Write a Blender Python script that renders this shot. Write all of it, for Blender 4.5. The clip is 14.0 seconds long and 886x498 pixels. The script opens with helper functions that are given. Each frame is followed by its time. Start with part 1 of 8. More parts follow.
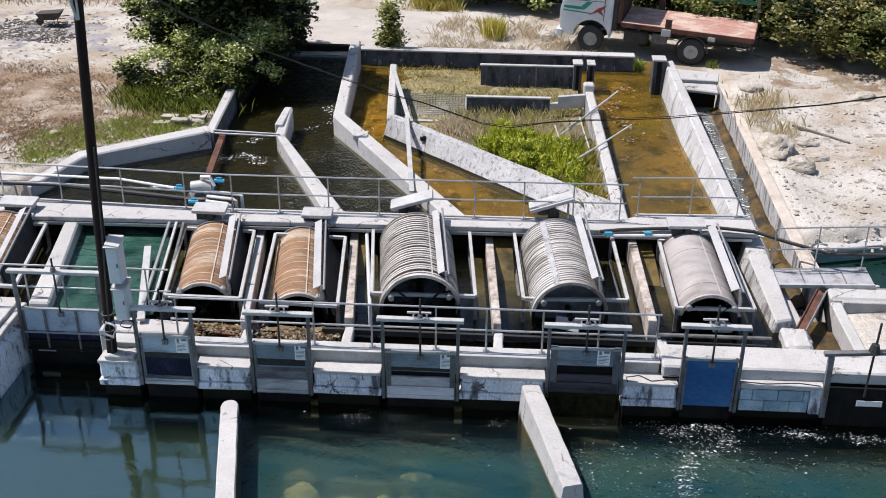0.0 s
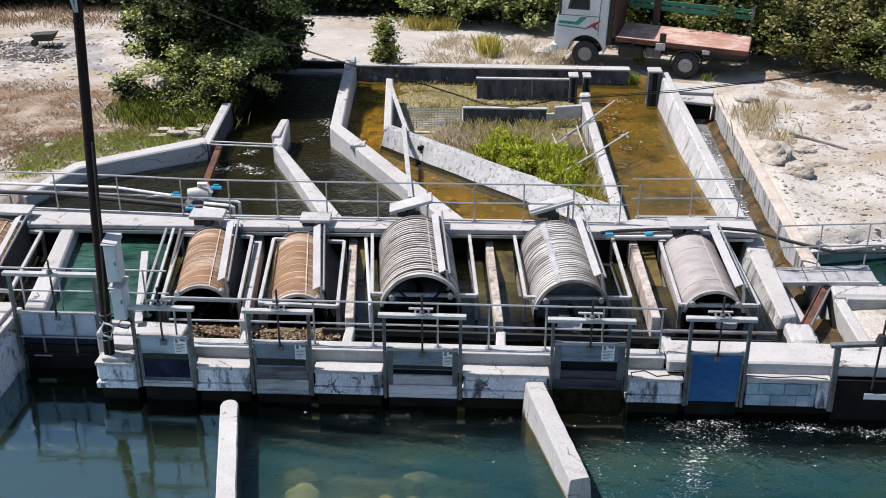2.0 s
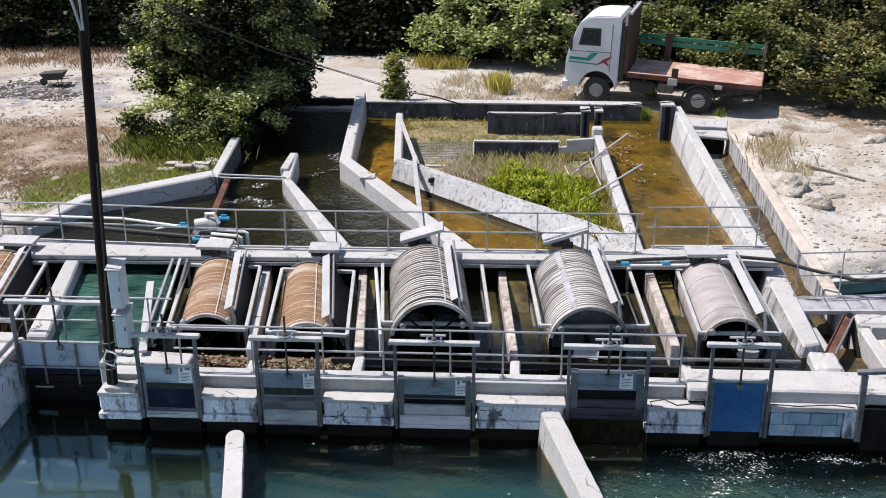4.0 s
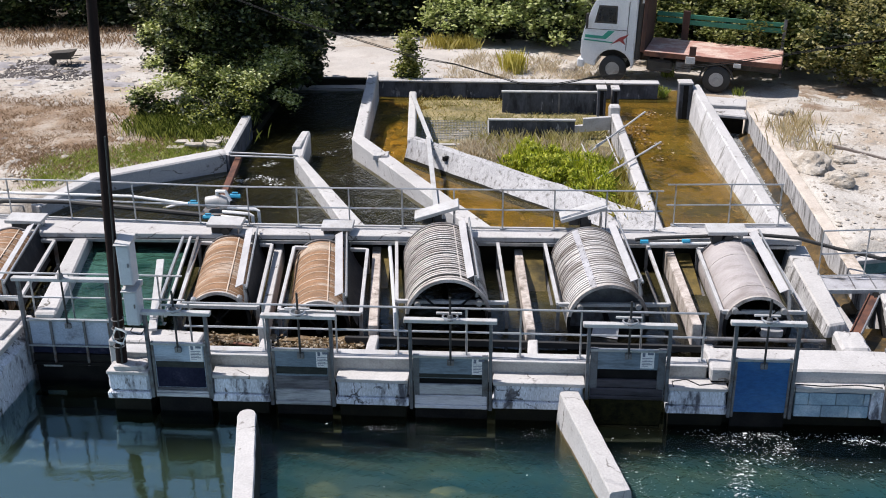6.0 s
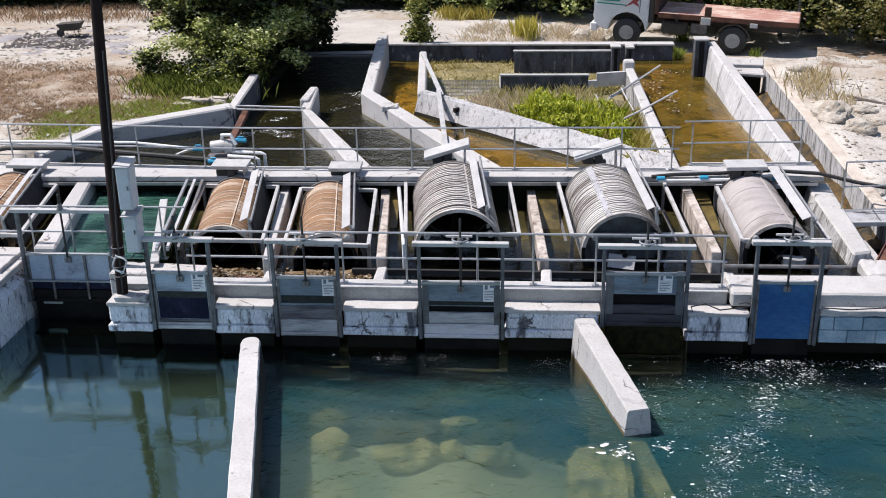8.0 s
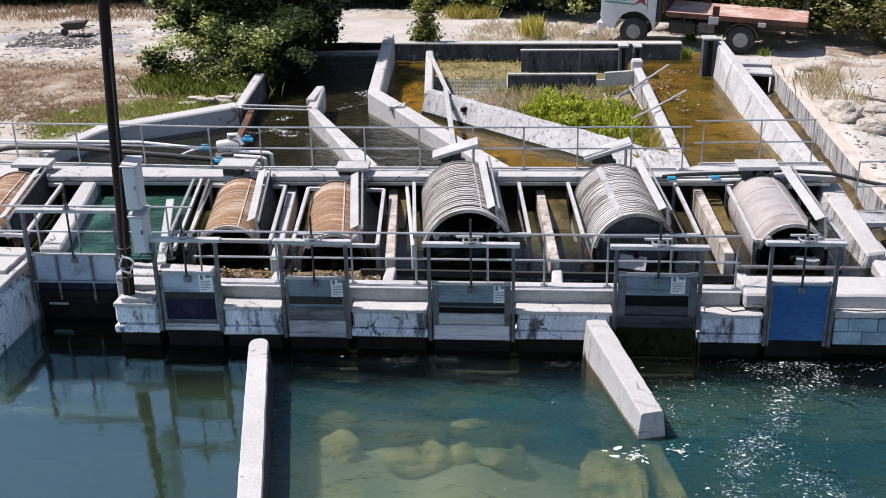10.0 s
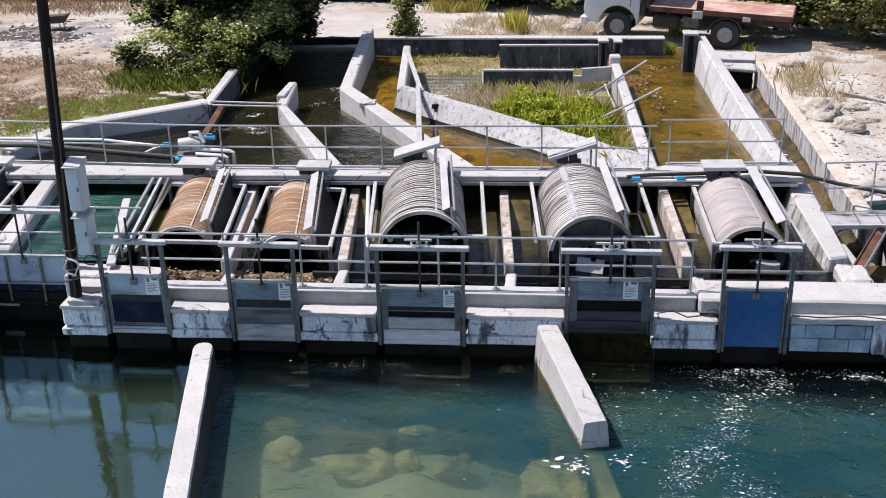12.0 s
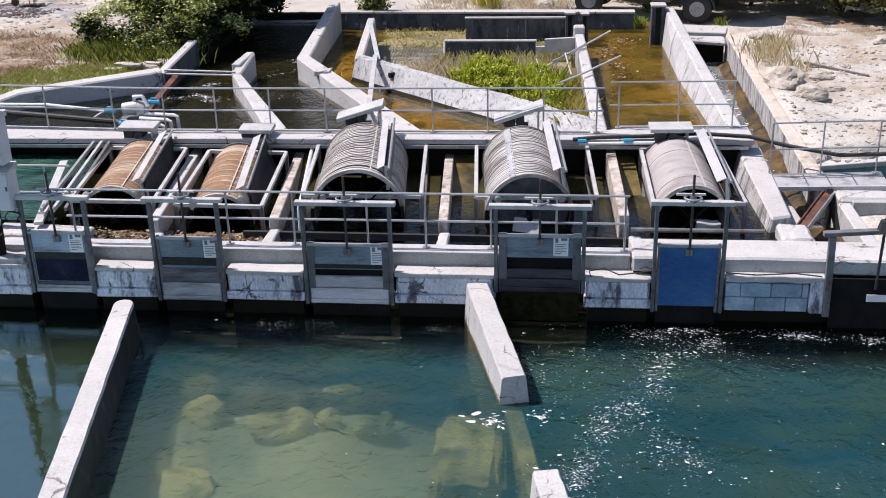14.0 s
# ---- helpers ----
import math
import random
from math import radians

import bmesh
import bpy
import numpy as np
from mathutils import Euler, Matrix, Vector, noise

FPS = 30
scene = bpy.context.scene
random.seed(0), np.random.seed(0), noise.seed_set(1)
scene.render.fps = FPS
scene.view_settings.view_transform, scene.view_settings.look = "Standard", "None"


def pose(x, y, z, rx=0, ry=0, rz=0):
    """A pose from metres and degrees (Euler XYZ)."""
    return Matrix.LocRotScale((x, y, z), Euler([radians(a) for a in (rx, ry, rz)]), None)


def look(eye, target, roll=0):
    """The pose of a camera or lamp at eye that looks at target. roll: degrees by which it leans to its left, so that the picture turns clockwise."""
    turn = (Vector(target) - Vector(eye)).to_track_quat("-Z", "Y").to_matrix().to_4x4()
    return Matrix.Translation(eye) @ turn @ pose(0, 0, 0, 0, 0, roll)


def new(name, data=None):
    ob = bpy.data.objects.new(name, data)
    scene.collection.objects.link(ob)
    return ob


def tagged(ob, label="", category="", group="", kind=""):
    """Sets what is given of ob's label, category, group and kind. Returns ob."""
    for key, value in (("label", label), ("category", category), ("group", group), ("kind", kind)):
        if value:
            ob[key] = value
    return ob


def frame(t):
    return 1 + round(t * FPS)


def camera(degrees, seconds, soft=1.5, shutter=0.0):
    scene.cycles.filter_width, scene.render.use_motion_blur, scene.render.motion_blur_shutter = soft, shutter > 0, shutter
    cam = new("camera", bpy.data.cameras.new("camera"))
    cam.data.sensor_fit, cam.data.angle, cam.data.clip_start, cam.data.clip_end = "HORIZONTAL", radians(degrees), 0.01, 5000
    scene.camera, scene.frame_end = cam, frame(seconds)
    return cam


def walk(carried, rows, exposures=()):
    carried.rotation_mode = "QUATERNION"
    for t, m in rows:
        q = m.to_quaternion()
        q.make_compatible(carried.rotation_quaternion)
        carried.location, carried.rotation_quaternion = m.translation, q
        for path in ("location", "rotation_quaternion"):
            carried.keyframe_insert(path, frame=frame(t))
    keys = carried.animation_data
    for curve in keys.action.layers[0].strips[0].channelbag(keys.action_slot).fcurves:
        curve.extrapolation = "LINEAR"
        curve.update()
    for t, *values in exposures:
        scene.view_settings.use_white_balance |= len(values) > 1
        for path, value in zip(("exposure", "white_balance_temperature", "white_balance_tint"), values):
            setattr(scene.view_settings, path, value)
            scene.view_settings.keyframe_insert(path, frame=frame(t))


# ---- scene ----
cam = camera(44.0, 14.0, soft=1.0)
PATH = [
    (0, (1.218, -14.833, 10.513), (1.114, -13.053, 9.607), 0.4),
    (0.5, (1.15, -14.876, 10.254), (1.062, -13.104, 9.331), 0.2),
    (1, (1.14, -15.005, 10.118), (1.04, -13.229, 9.204), -0.0),
    (1.5, (1.091, -14.996, 9.958), (0.994, -13.207, 9.07), -0.0),
    (2, (1.087, -15.008, 9.81), (0.995, -13.195, 8.97), -0.0),
    (2.5, (1.056, -14.91, 9.605), (0.96, -13.077, 8.812), -0.1),
    (3, (1.052, -14.829, 9.441), (0.952, -12.978, 8.69), -0.2),
    (5.5, (0.922, -14.569, 9.044), (0.798, -12.725, 8.279), -0.4),
    (6, (0.907, -14.463, 8.917), (0.779, -12.622, 8.144), -0.5),
    (6.5, (0.906, -14.466, 8.553), (0.77, -12.627, 7.778), -0.7),
    (7, (0.931, -14.48, 8.118), (0.79, -12.639, 7.347), -0.8),
    (7.5, (0.947, -14.494, 7.727), (0.797, -12.651, 6.966), -1.1),
    (8, (0.972, -14.47, 7.453), (0.816, -12.621, 6.708), -1.2),
    (10.5, (0.822, -14.214, 7.395), (0.661, -12.365, 6.65), -1.2),
    (11, (0.886, -14.078, 7.388), (0.717, -12.233, 6.636), -1.2),
    (11.5, (1.19, -14.01, 7.43), (1.009, -12.169, 6.67), -1.3),
    (12, (1.714, -13.909, 7.444), (1.531, -12.069, 6.683), -1.3),
    (12.5, (2.287, -13.819, 7.436), (2.094, -11.977, 6.679), -1.3),
    (13, (2.696, -13.741, 7.251), (2.501, -11.901, 6.493), -1.3),
    (13.5, (2.824, -13.702, 6.992), (2.624, -11.863, 6.233), -1.4),
    (14, (2.833, -13.693, 6.735), (2.63, -11.855, 5.973), -1.4),
]
walk(cam, [(t, look(eye, target, roll)) for t, eye, target, roll in PATH], [(0, 0.33, 6500, 11.5), (7, 0.38, 6500, 12), (14, 0.40, 6500, 16)])

# ---- light ----
SUN_AZ, SUN_EL = 80.0, 59.0          # degrees from +y towards -x, and above the horizon
world = bpy.data.worlds.new("sky")
scene.world = world
world.use_nodes = True
wn = world.node_tree.nodes
sky = wn.new("ShaderNodeTexSky")
sky.sky_type, sky.sun_disc = "NISHITA", False
sky.sun_elevation, sky.sun_rotation = radians(SUN_EL), radians(360 - SUN_AZ)
wn["Background"].inputs[1].default_value = 0.106
world.node_tree.links.new(sky.outputs[0], wn["Background"].inputs[0])
sun = new("sun", bpy.data.lights.new("sun", "SUN"))
sun.data.energy, sun.data.angle, sun.data.color = 4.9, radians(0.6), (1.0, 0.94, 0.885)
sd = Vector((-math.sin(radians(SUN_AZ)) * math.cos(radians(SUN_EL)), math.cos(radians(SUN_AZ)) * math.cos(radians(SUN_EL)), math.sin(radians(SUN_EL))))
sun.matrix_world = Matrix.Translation((-20, 10, 30)) @ sd.to_track_quat("Z", "Y").to_matrix().to_4x4()


# ---- materials ----
def mat(name, a, b, rough=0.8, metal=0.0, scale=3.0, fine=40.0, bump=0.25, stain=None, stain_scale=1.2, stain_at=0.55,
        stain_soft=0.12, spread=0.0, stretch=(1, 1, 1), spec=0.5, wear=None, wear_at=0.62, grit=0.22, crack=None):
    """A surface with two base colours mixed by noise at two scales, optional stains of a third colour and worn specks of a fourth."""
    m = bpy.data.materials.new(name)
    m.use_nodes = True
    n, link = m.node_tree.nodes, m.node_tree.links.new
    p = n["Principled BSDF"]
    geo = n.new("ShaderNodeNewGeometry")
    mp = n.new("ShaderNodeMapping")
    mp.inputs["Scale"].default_value = stretch
    link(geo.outputs["Position"], mp.inputs[0])

    def nz(s, detail=5.0):
        t = n.new("ShaderNodeTexNoise")
        t.inputs["Scale"].default_value, t.inputs["Detail"].default_value = s, detail
        t.inputs["Roughness"].default_value = 0.65
        link(mp.outputs[0], t.inputs[0])
        return t.outputs[0]

    def ramp(f, lo, hi):
        r = n.new("ShaderNodeMapRange")
        r.interpolation_type = "SMOOTHSTEP"
        r.inputs[1].default_value, r.inputs[2].default_value = lo, hi
        link(f, r.inputs[0])
        return r.outputs[0]

    def mix(f, c1, c2):
        x = n.new("ShaderNodeMix")
        x.data_type = "RGBA"
        link(f, x.inputs[0])
        for sock, c in ((x.inputs[6], c1), (x.inputs[7], c2)):
            if isinstance(c, tuple):
                sock.default_value = (*c, 1)
            else:
                link(c, sock)
        return x.outputs[2]

    big, small = nz(scale), nz(fine, 3.0)
    add = n.new("ShaderNodeMath")
    add.operation = "MULTIPLY_ADD"
    link(small, add.inputs[0])
    add.inputs[1].default_value = 0.35
    link(big, add.inputs[2])
    c = mix(ramp(add.outputs[0], 0.42, 0.92), a, b)
    if stain:
        c = mix(ramp(nz(stain_scale, 8.0), stain_at - stain_soft, stain_at + stain_soft), c, stain)
    if wear:
        c = mix(ramp(nz(fine * 0.35, 6.0), wear_at - 0.04, wear_at + 0.04), c, wear)
    if crack:
        warp = n.new("ShaderNodeVectorMath")
        warp.operation = "MULTIPLY_ADD"
        wn_ = n.new("ShaderNodeTexNoise")
        wn_.inputs["Scale"].default_value, wn_.inputs["Detail"].default_value = 2.5, 6.0
        link(geo.outputs["Position"], wn_.inputs[0])
        link(wn_.outputs[1], warp.inputs[0])
        warp.inputs[1].default_value = (0.5, 0.5, 0.5)
        link(geo.outputs["Position"], warp.inputs[2])
        vo = n.new("ShaderNodeTexVoronoi")
        vo.feature = "DISTANCE_TO_EDGE"
        vo.inputs["Scale"].default_value = crack[1]
        link(warp.outputs[0], vo.inputs[0])
        thin = n.new("ShaderNodeMapRange")
        thin.inputs[1].default_value, thin.inputs[2].default_value = crack[2], crack[2] * 0.3
        link(vo.outputs["Distance"], thin.inputs[0])
        some = n.new("ShaderNodeMath")
        some.operation = "MULTIPLY"
        link(thin.outputs[0], some.inputs[0])
        link(ramp(nz(1.7, 3.0), 0.46, 0.60), some.inputs[1])
        c = mix(some.outputs[0], c, crack[0])
    if grit:
        hv = n.new("ShaderNodeHueSaturation")
        gr_ = n.new("ShaderNodeMapRange")
        gr_.inputs[1].default_value, gr_.inputs[2].default_value = 0.32, 0.68
        gr_.inputs[3].default_value, gr_.inputs[4].default_value = 1 - grit, 1 + grit * 0.5
        link(nz(max(fine * 1.5, 30), 6.0), gr_.inputs[0])
        link(gr_.outputs[0], hv.inputs["Value"])
        link(c, hv.inputs["Color"])
        c = hv.outputs[0]
    if spread:
        info = n.new("ShaderNodeObjectInfo")
        hs = n.new("ShaderNodeHueSaturation")
        mr = n.new("ShaderNodeMapRange")
        mr.inputs[3].default_value, mr.inputs[4].default_value = 1 - spread, 1 + spread
        link(info.outputs["Random"], mr.inputs[0])
        link(mr.outputs[0], hs.inputs["Value"])
        link(c, hs.inputs["Color"])
        c = hs.outputs[0]
    link(c, p.inputs["Base Color"])
    rr = n.new("ShaderNodeMapRange")
    rr.inputs[3].default_value, rr.inputs[4].default_value = max(rough - 0.12, 0.02), min(rough + 0.12, 1)
    link(big, rr.inputs[0])
    link(rr.outputs[0], p.inputs["Roughness"])
    p.inputs["Metallic"].default_value = metal
    p.inputs["Specular IOR Level"].default_value = spec
    if bump:
        bp = n.new("ShaderNodeBump")
        bp.inputs["Strength"].default_value, bp.inputs["Distance"].default_value = bump, 0.02
        link(add.outputs[0], bp.inputs["Height"])
        link(bp.outputs[0], p.inputs["Normal"])
    return m


def leaf_mat(name, a, b, c, through_=0.45):
    """Foliage: each leaf takes a colour between a, b and c, lets some light through, and shines a little."""
    m = bpy.data.materials.new(name)
    m.use_nodes = True
    n, link = m.node_tree.nodes, m.node_tree.links.new
    p = n["Principled BSDF"]
    geo = n.new("ShaderNodeNewGeometry")
    r = n.new("ShaderNodeValToRGB")
    r.color_ramp.elements[0].color, r.color_ramp.elements[1].color = (*a, 1), (*c, 1)
    e = r.color_ramp.elements.new(0.55)
    e.color = (*b, 1)
    link(geo.outputs["Random Per Island"], r.inputs[0])
    link(r.outputs[0], p.inputs["Base Color"])
    p.inputs["Roughness"].default_value = 0.5
    tr = n.new("ShaderNodeBsdfTranslucent")
    link(r.outputs[0], tr.inputs[0])
    mx = n.new("ShaderNodeMixShader")
    mx.inputs[0].default_value = through_
    link(p.outputs[0], mx.inputs[1])
    link(tr.outputs[0], mx.inputs[2])
    link(mx.outputs[0], n["Material Output"].inputs[0])
    return m


def water_mat(name, tint, ripple, size, gloss=0.03, stretch=(1, 1, 1), murk=None, calm=None, ior=1.33, blur=None, drift=None, swing=0.14, sheen=(0.9, 0.95, 1.0),
              calm_sheen=(0.95, 1, 1), second=None, shallow=None, still=None):
    """Water: a tinted see-through sheet whose gloss follows Fresnel, with ripples (calmer and more mirror-like on one
    side of a line), a blurred view of the bed, and murk that drift thins to paint the dark band before the weir.
    second: another murk colour in clouds; shallow: centre, radii, colour and share over a bank; still: colour and share
    on the calm side."""
    m = bpy.data.materials.new(name)
    m.use_nodes = True
    n, link = m.node_tree.nodes, m.node_tree.links.new
    n.remove(n["Principled BSDF"])
    geo = n.new("ShaderNodeNewGeometry")
    mp = n.new("ShaderNodeMapping")
    mp.inputs["Scale"].default_value = stretch
    link(geo.outputs["Position"], mp.inputs[0])
    noise_a, noise_b = n.new("ShaderNodeTexNoise"), n.new("ShaderNodeTexNoise")
    for t, s in ((noise_a, size), (noise_b, size * 4.5)):
        t.inputs["Scale"].default_value, t.inputs["Detail"].default_value = s, 4.0
        t.inputs["Distortion"].default_value = 0.6
        link(mp.outputs[0], t.inputs[0])
    add = n.new("ShaderNodeMath")
    add.operation = "MULTIPLY_ADD"
    link(noise_b.outputs[0], add.inputs[0])
    add.inputs[1].default_value = 0.3
    link(noise_a.outputs[0], add.inputs[2])
    bp = n.new("ShaderNodeBump")
    bp.inputs["Strength"].default_value, bp.inputs["Distance"].default_value = ripple, 0.1
    link(add.outputs[0], bp.inputs["Height"])
    side = None
    if calm:
        away = n.new("ShaderNodeVectorMath")
        away.operation = "SUBTRACT"
        away.inputs[1].default_value = (*calm[0], 0)
        link(geo.outputs["Position"], away.inputs[0])
        dot = n.new("ShaderNodeVectorMath")
        dot.operation = "DOT_PRODUCT"
        dot.inputs[1].default_value = (*calm[1], 0)
        link(away.outputs[0], dot.inputs[0])

        def across(v0, v1, width=0.3):
            r = n.new("ShaderNodeMapRange")
            r.interpolation_type = "SMOOTHSTEP"
            r.inputs[1].default_value, r.inputs[2].default_value = -width, width
            r.inputs[3].default_value, r.inputs[4].default_value = v0, v1
            link(dot.outputs["Value"], r.inputs[0])
            return r.outputs[0]
        side = across(0.0, 1.0)
        link(across(calm[2], ripple), bp.inputs["Strength"])
    clear = n.new("ShaderNodeBsdfTransparent")
    clear.inputs[0].default_value = (*tint, 1)
    under = clear.outputs[0]
    if blur:
        bent = n.new("ShaderNodeBsdfRefraction")
        bent.inputs["Color"].default_value = (*tint, 1)
        bent.inputs["Roughness"].default_value, bent.inputs["IOR"].default_value = blur[1], 1.33
        bm_ = n.new("ShaderNodeMixShader")
        bm_.inputs[0].default_value = blur[0]
        link(under, bm_.inputs[1])
        link(bent.outputs[0], bm_.inputs[2])
        under = bm_.outputs[0]
    if murk:
        cloud = n.new("ShaderNodeTexNoise")
        cloud.inputs["Scale"].default_value, cloud.inputs["Detail"].default_value = 0.45, 5.0
        link(geo.outputs["Position"], cloud.inputs[0])
        share = n.new("ShaderNodeMapRange")
        share.inputs[1].default_value, share.inputs[2].default_value = 0.3, 0.7
        share.inputs[3].default_value, share.inputs[4].default_value = murk[1] - swing, murk[1] + swing
        link(cloud.outputs[0], share.inputs[0])
        amount = share.outputs[0]

        def blend(f, a, b, kind="FLOAT"):
            x = n.new("ShaderNodeMix")
            x.data_type = kind
            link(f, x.inputs[0])
            for sock, c in zip((x.inputs[6:8] if kind == "RGBA" else x.inputs[2:4]), (a, b)):
                if isinstance(c, (tuple, float)):
                    sock.default_value = (*c, 1) if isinstance(c, tuple) else c
                else:
                    link(c, sock)
            return x.outputs[2 if kind == "RGBA" else 0]

        hue = murk[0]
        if second:
            drifts = n.new("ShaderNodeTexNoise")
            drifts.inputs["Scale"].default_value, drifts.inputs["Detail"].default_value = 0.8, 6.0
            drifts.inputs["Distortion"].default_value = 1.2
            link(geo.outputs["Position"], drifts.inputs[0])
            sw = n.new("ShaderNodeMapRange")
            sw.inputs[1].default_value, sw.inputs[2].default_value = 0.35, 0.68
            link(drifts.outputs[0], sw.inputs[0])
            hue = blend(sw.outputs[0], hue, second, "RGBA")
        if shallow:
            bend = n.new("ShaderNodeVectorMath")
            bend.operation = "MULTIPLY_ADD"
            bend.inputs[1].default_value = (2.2, 2.2, 0)
            link(cloud.outputs[1], bend.inputs[0])
            link(geo.outputs["Position"], bend.inputs[2])
            off = n.new("ShaderNodeVectorMath")
            off.operation = "SUBTRACT"
            off.inputs[1].default_value = (shallow[0][0] + 1.1, shallow[0][1] + 1.1, 0)
            link(bend.outputs[0], off.inputs[0])
            norm = n.new("ShaderNodeVectorMath")
            norm.operation = "DIVIDE"
            norm.inputs[1].default_value = (*shallow[1], 1)
            link(off.outputs[0], norm.inputs[0])
            size_ = n.new("ShaderNodeVectorMath")
            size_.operation = "LENGTH"
            link(norm.outputs[0], size_.inputs[0])
            bank = n.new("ShaderNodeMapRange")
            bank.interpolation_type = "SMOOTHSTEP"
            bank.inputs[1].default_value, bank.inputs[2].default_value = 1.25, 0.55
            link(size_.outputs["Value"], bank.inputs[0])
            hue = blend(bank.outputs[0], hue, shallow[2], "RGBA")
            amount = blend(bank.outputs[0], amount, shallow[3])
        if still:
            hue = blend(side, still[0], hue, "RGBA")
            amount = blend(side, still[1], amount)
        if drift:
            sp = n.new("ShaderNodeSeparateXYZ")
            warp = n.new("ShaderNodeVectorMath")
            warp.operation = "MULTIPLY_ADD"
            warp.inputs[1].default_value = (1.6, 1.6, 0)
            link(cloud.outputs[1], warp.inputs[0])
            link(geo.outputs["Position"], warp.inputs[2])
            link(warp.outputs[0], sp.inputs[0])
            for axis, (lo, hi, v0, v1) in drift:
                dr = n.new("ShaderNodeMapRange")
                dr.interpolation_type = "SMOOTHSTEP"
                dr.inputs[1].default_value, dr.inputs[2].default_value = lo + 0.8, hi + 0.8
                dr.inputs[3].default_value, dr.inputs[4].default_value = v0, v1
                link(sp.outputs[axis], dr.inputs[0])
                mu = n.new("ShaderNodeMath")
                mu.operation = "MULTIPLY"
                link(amount, mu.inputs[0])
                link(dr.outputs[0], mu.inputs[1])
                amount = mu.outputs[0]
        body = n.new("ShaderNodeBsdfDiffuse")
        if isinstance(hue, tuple):
            body.inputs[0].default_value = (*hue, 1)
        else:
            link(hue, body.inputs[0])
        mm = n.new("ShaderNodeMixShader")
        link(amount, mm.inputs[0])
        link(under, mm.inputs[1])
        link(body.outputs[0], mm.inputs[2])
        under = mm.outputs[0]
    shine = n.new("ShaderNodeBsdfGlossy")
    shine.inputs["Roughness"].default_value = gloss
    shine.inputs["Color"].default_value = (*sheen, 1)
    if side is not None:
        sm = n.new("ShaderNodeMix")
        sm.data_type = "RGBA"
        link(side, sm.inputs[0])
        sm.inputs[6].default_value, sm.inputs[7].default_value = (*calm_sheen, 1), (*sheen, 1)
        link(sm.outputs[2], shine.inputs["Color"])
    link(bp.outputs[0], shine.inputs["Normal"])
    fr = n.new("ShaderNodeFresnel")
    fr.inputs[0].default_value = ior
    if side is not None:
        link(across(calm[3], ior), fr.inputs[0])
    link(bp.outputs[0], fr.inputs["Normal"])
    mx = n.new("ShaderNodeMixShader")
    link(fr.outputs[0], mx.inputs[0])
    link(under, mx.inputs[1])
    link(shine.outputs[0], mx.inputs[2])
    last = mx.outputs[0]
    link(last, n["Material Output"].inputs[0])
    return m


M_WHITE = mat("whitewashed concrete", (0.475, 0.467, 0.463), (0.375, 0.367, 0.363), 0.85, scale=1.1, fine=22, bump=0.5, stain=(0.21, 0.20, 0.19), stain_scale=2.6, stain_at=0.655, stain_soft=0.05, wear=(0.18, 0.165, 0.15), wear_at=0.67, grit=0.16, crack=((0.12, 0.11, 0.10), 0.9, 0.014))
M_FACE = mat("weathered concrete face", (0.76, 0.79, 0.86), (0.55, 0.58, 0.64), 0.9, scale=2.4, fine=26, bump=0.7, stain=(0.10, 0.10, 0.12), stain_scale=3.6, stain_at=0.585, stain_soft=0.07, wear=(0.15, 0.145, 0.15), wear_at=0.62, grit=0.35, stretch=(1, 1, 0.35), crack=((0.09, 0.09, 0.10), 1.6, 0.018))
# For faces turned from the sun: their shade is put into this dark colour.
M_SHADEWALL = mat("damp concrete darkened for shade", (0.042, 0.047, 0.060), (0.11, 0.117, 0.14), 0.8, scale=2.2, fine=22, bump=0.4, stain=(0.014, 0.016, 0.021), stain_scale=3.0, stain_at=0.55, stretch=(1, 1, 0.4), wear=(0.26, 0.27, 0.29), wear_at=0.65)
M_STREAK = mat("streaked whitewash", (0.54, 0.54, 0.55), (0.36, 0.36, 0.37), 0.88, scale=1.6, fine=24, bump=0.6, stain=(0.14, 0.135, 0.13), stain_scale=5.5, stain_at=0.545, stain_soft=0.06, stretch=(1, 1, 0.16), grit=0.4, wear=(0.10, 0.095, 0.09), wear_at=0.66, crack=((0.07, 0.07, 0.07), 1.2, 0.014))
# Wet concrete made near-black, so recess shade is in its colour too.
M_WET_SHADE = mat("wet concrete darkened for shade", (0.007, 0.007, 0.005), (0.014, 0.013, 0.008), 0.75, spec=0.15, scale=3, fine=30, bump=0.4)
M_GREY = mat("grey concrete", (0.42, 0.42, 0.41), (0.30, 0.30, 0.29), 0.88, scale=2.0, fine=30, bump=0.3, stain=(0.16, 0.15, 0.13), stain_scale=2.0, stain_at=0.64)
M_ROUGH = mat("pitted grey concrete", (0.60, 0.55, 0.51), (0.32, 0.27, 0.235), 0.92, scale=5, fine=38, bump=0.9, stain=(0.11, 0.088, 0.07), stain_scale=4.0, stain_at=0.59, stretch=(1, 1, 0.5))
M_OLD = mat("old beige concrete", (0.58, 0.52, 0.46), (0.42, 0.37, 0.32), 0.92, scale=2, fine=24, bump=0.6, stain=(0.24, 0.19, 0.14), stain_scale=2.4, stain_at=0.6)
M_BED = mat("algae channel bed", (0.40, 0.275, 0.07), (0.20, 0.145, 0.04), 0.9, scale=1.2, fine=10, bump=0.5, stain=(0.05, 0.04, 0.013), stain_scale=1.1, stain_at=0.55, stain_soft=0.07, wear=(0.58, 0.42, 0.17), wear_at=0.63, grit=0.6)
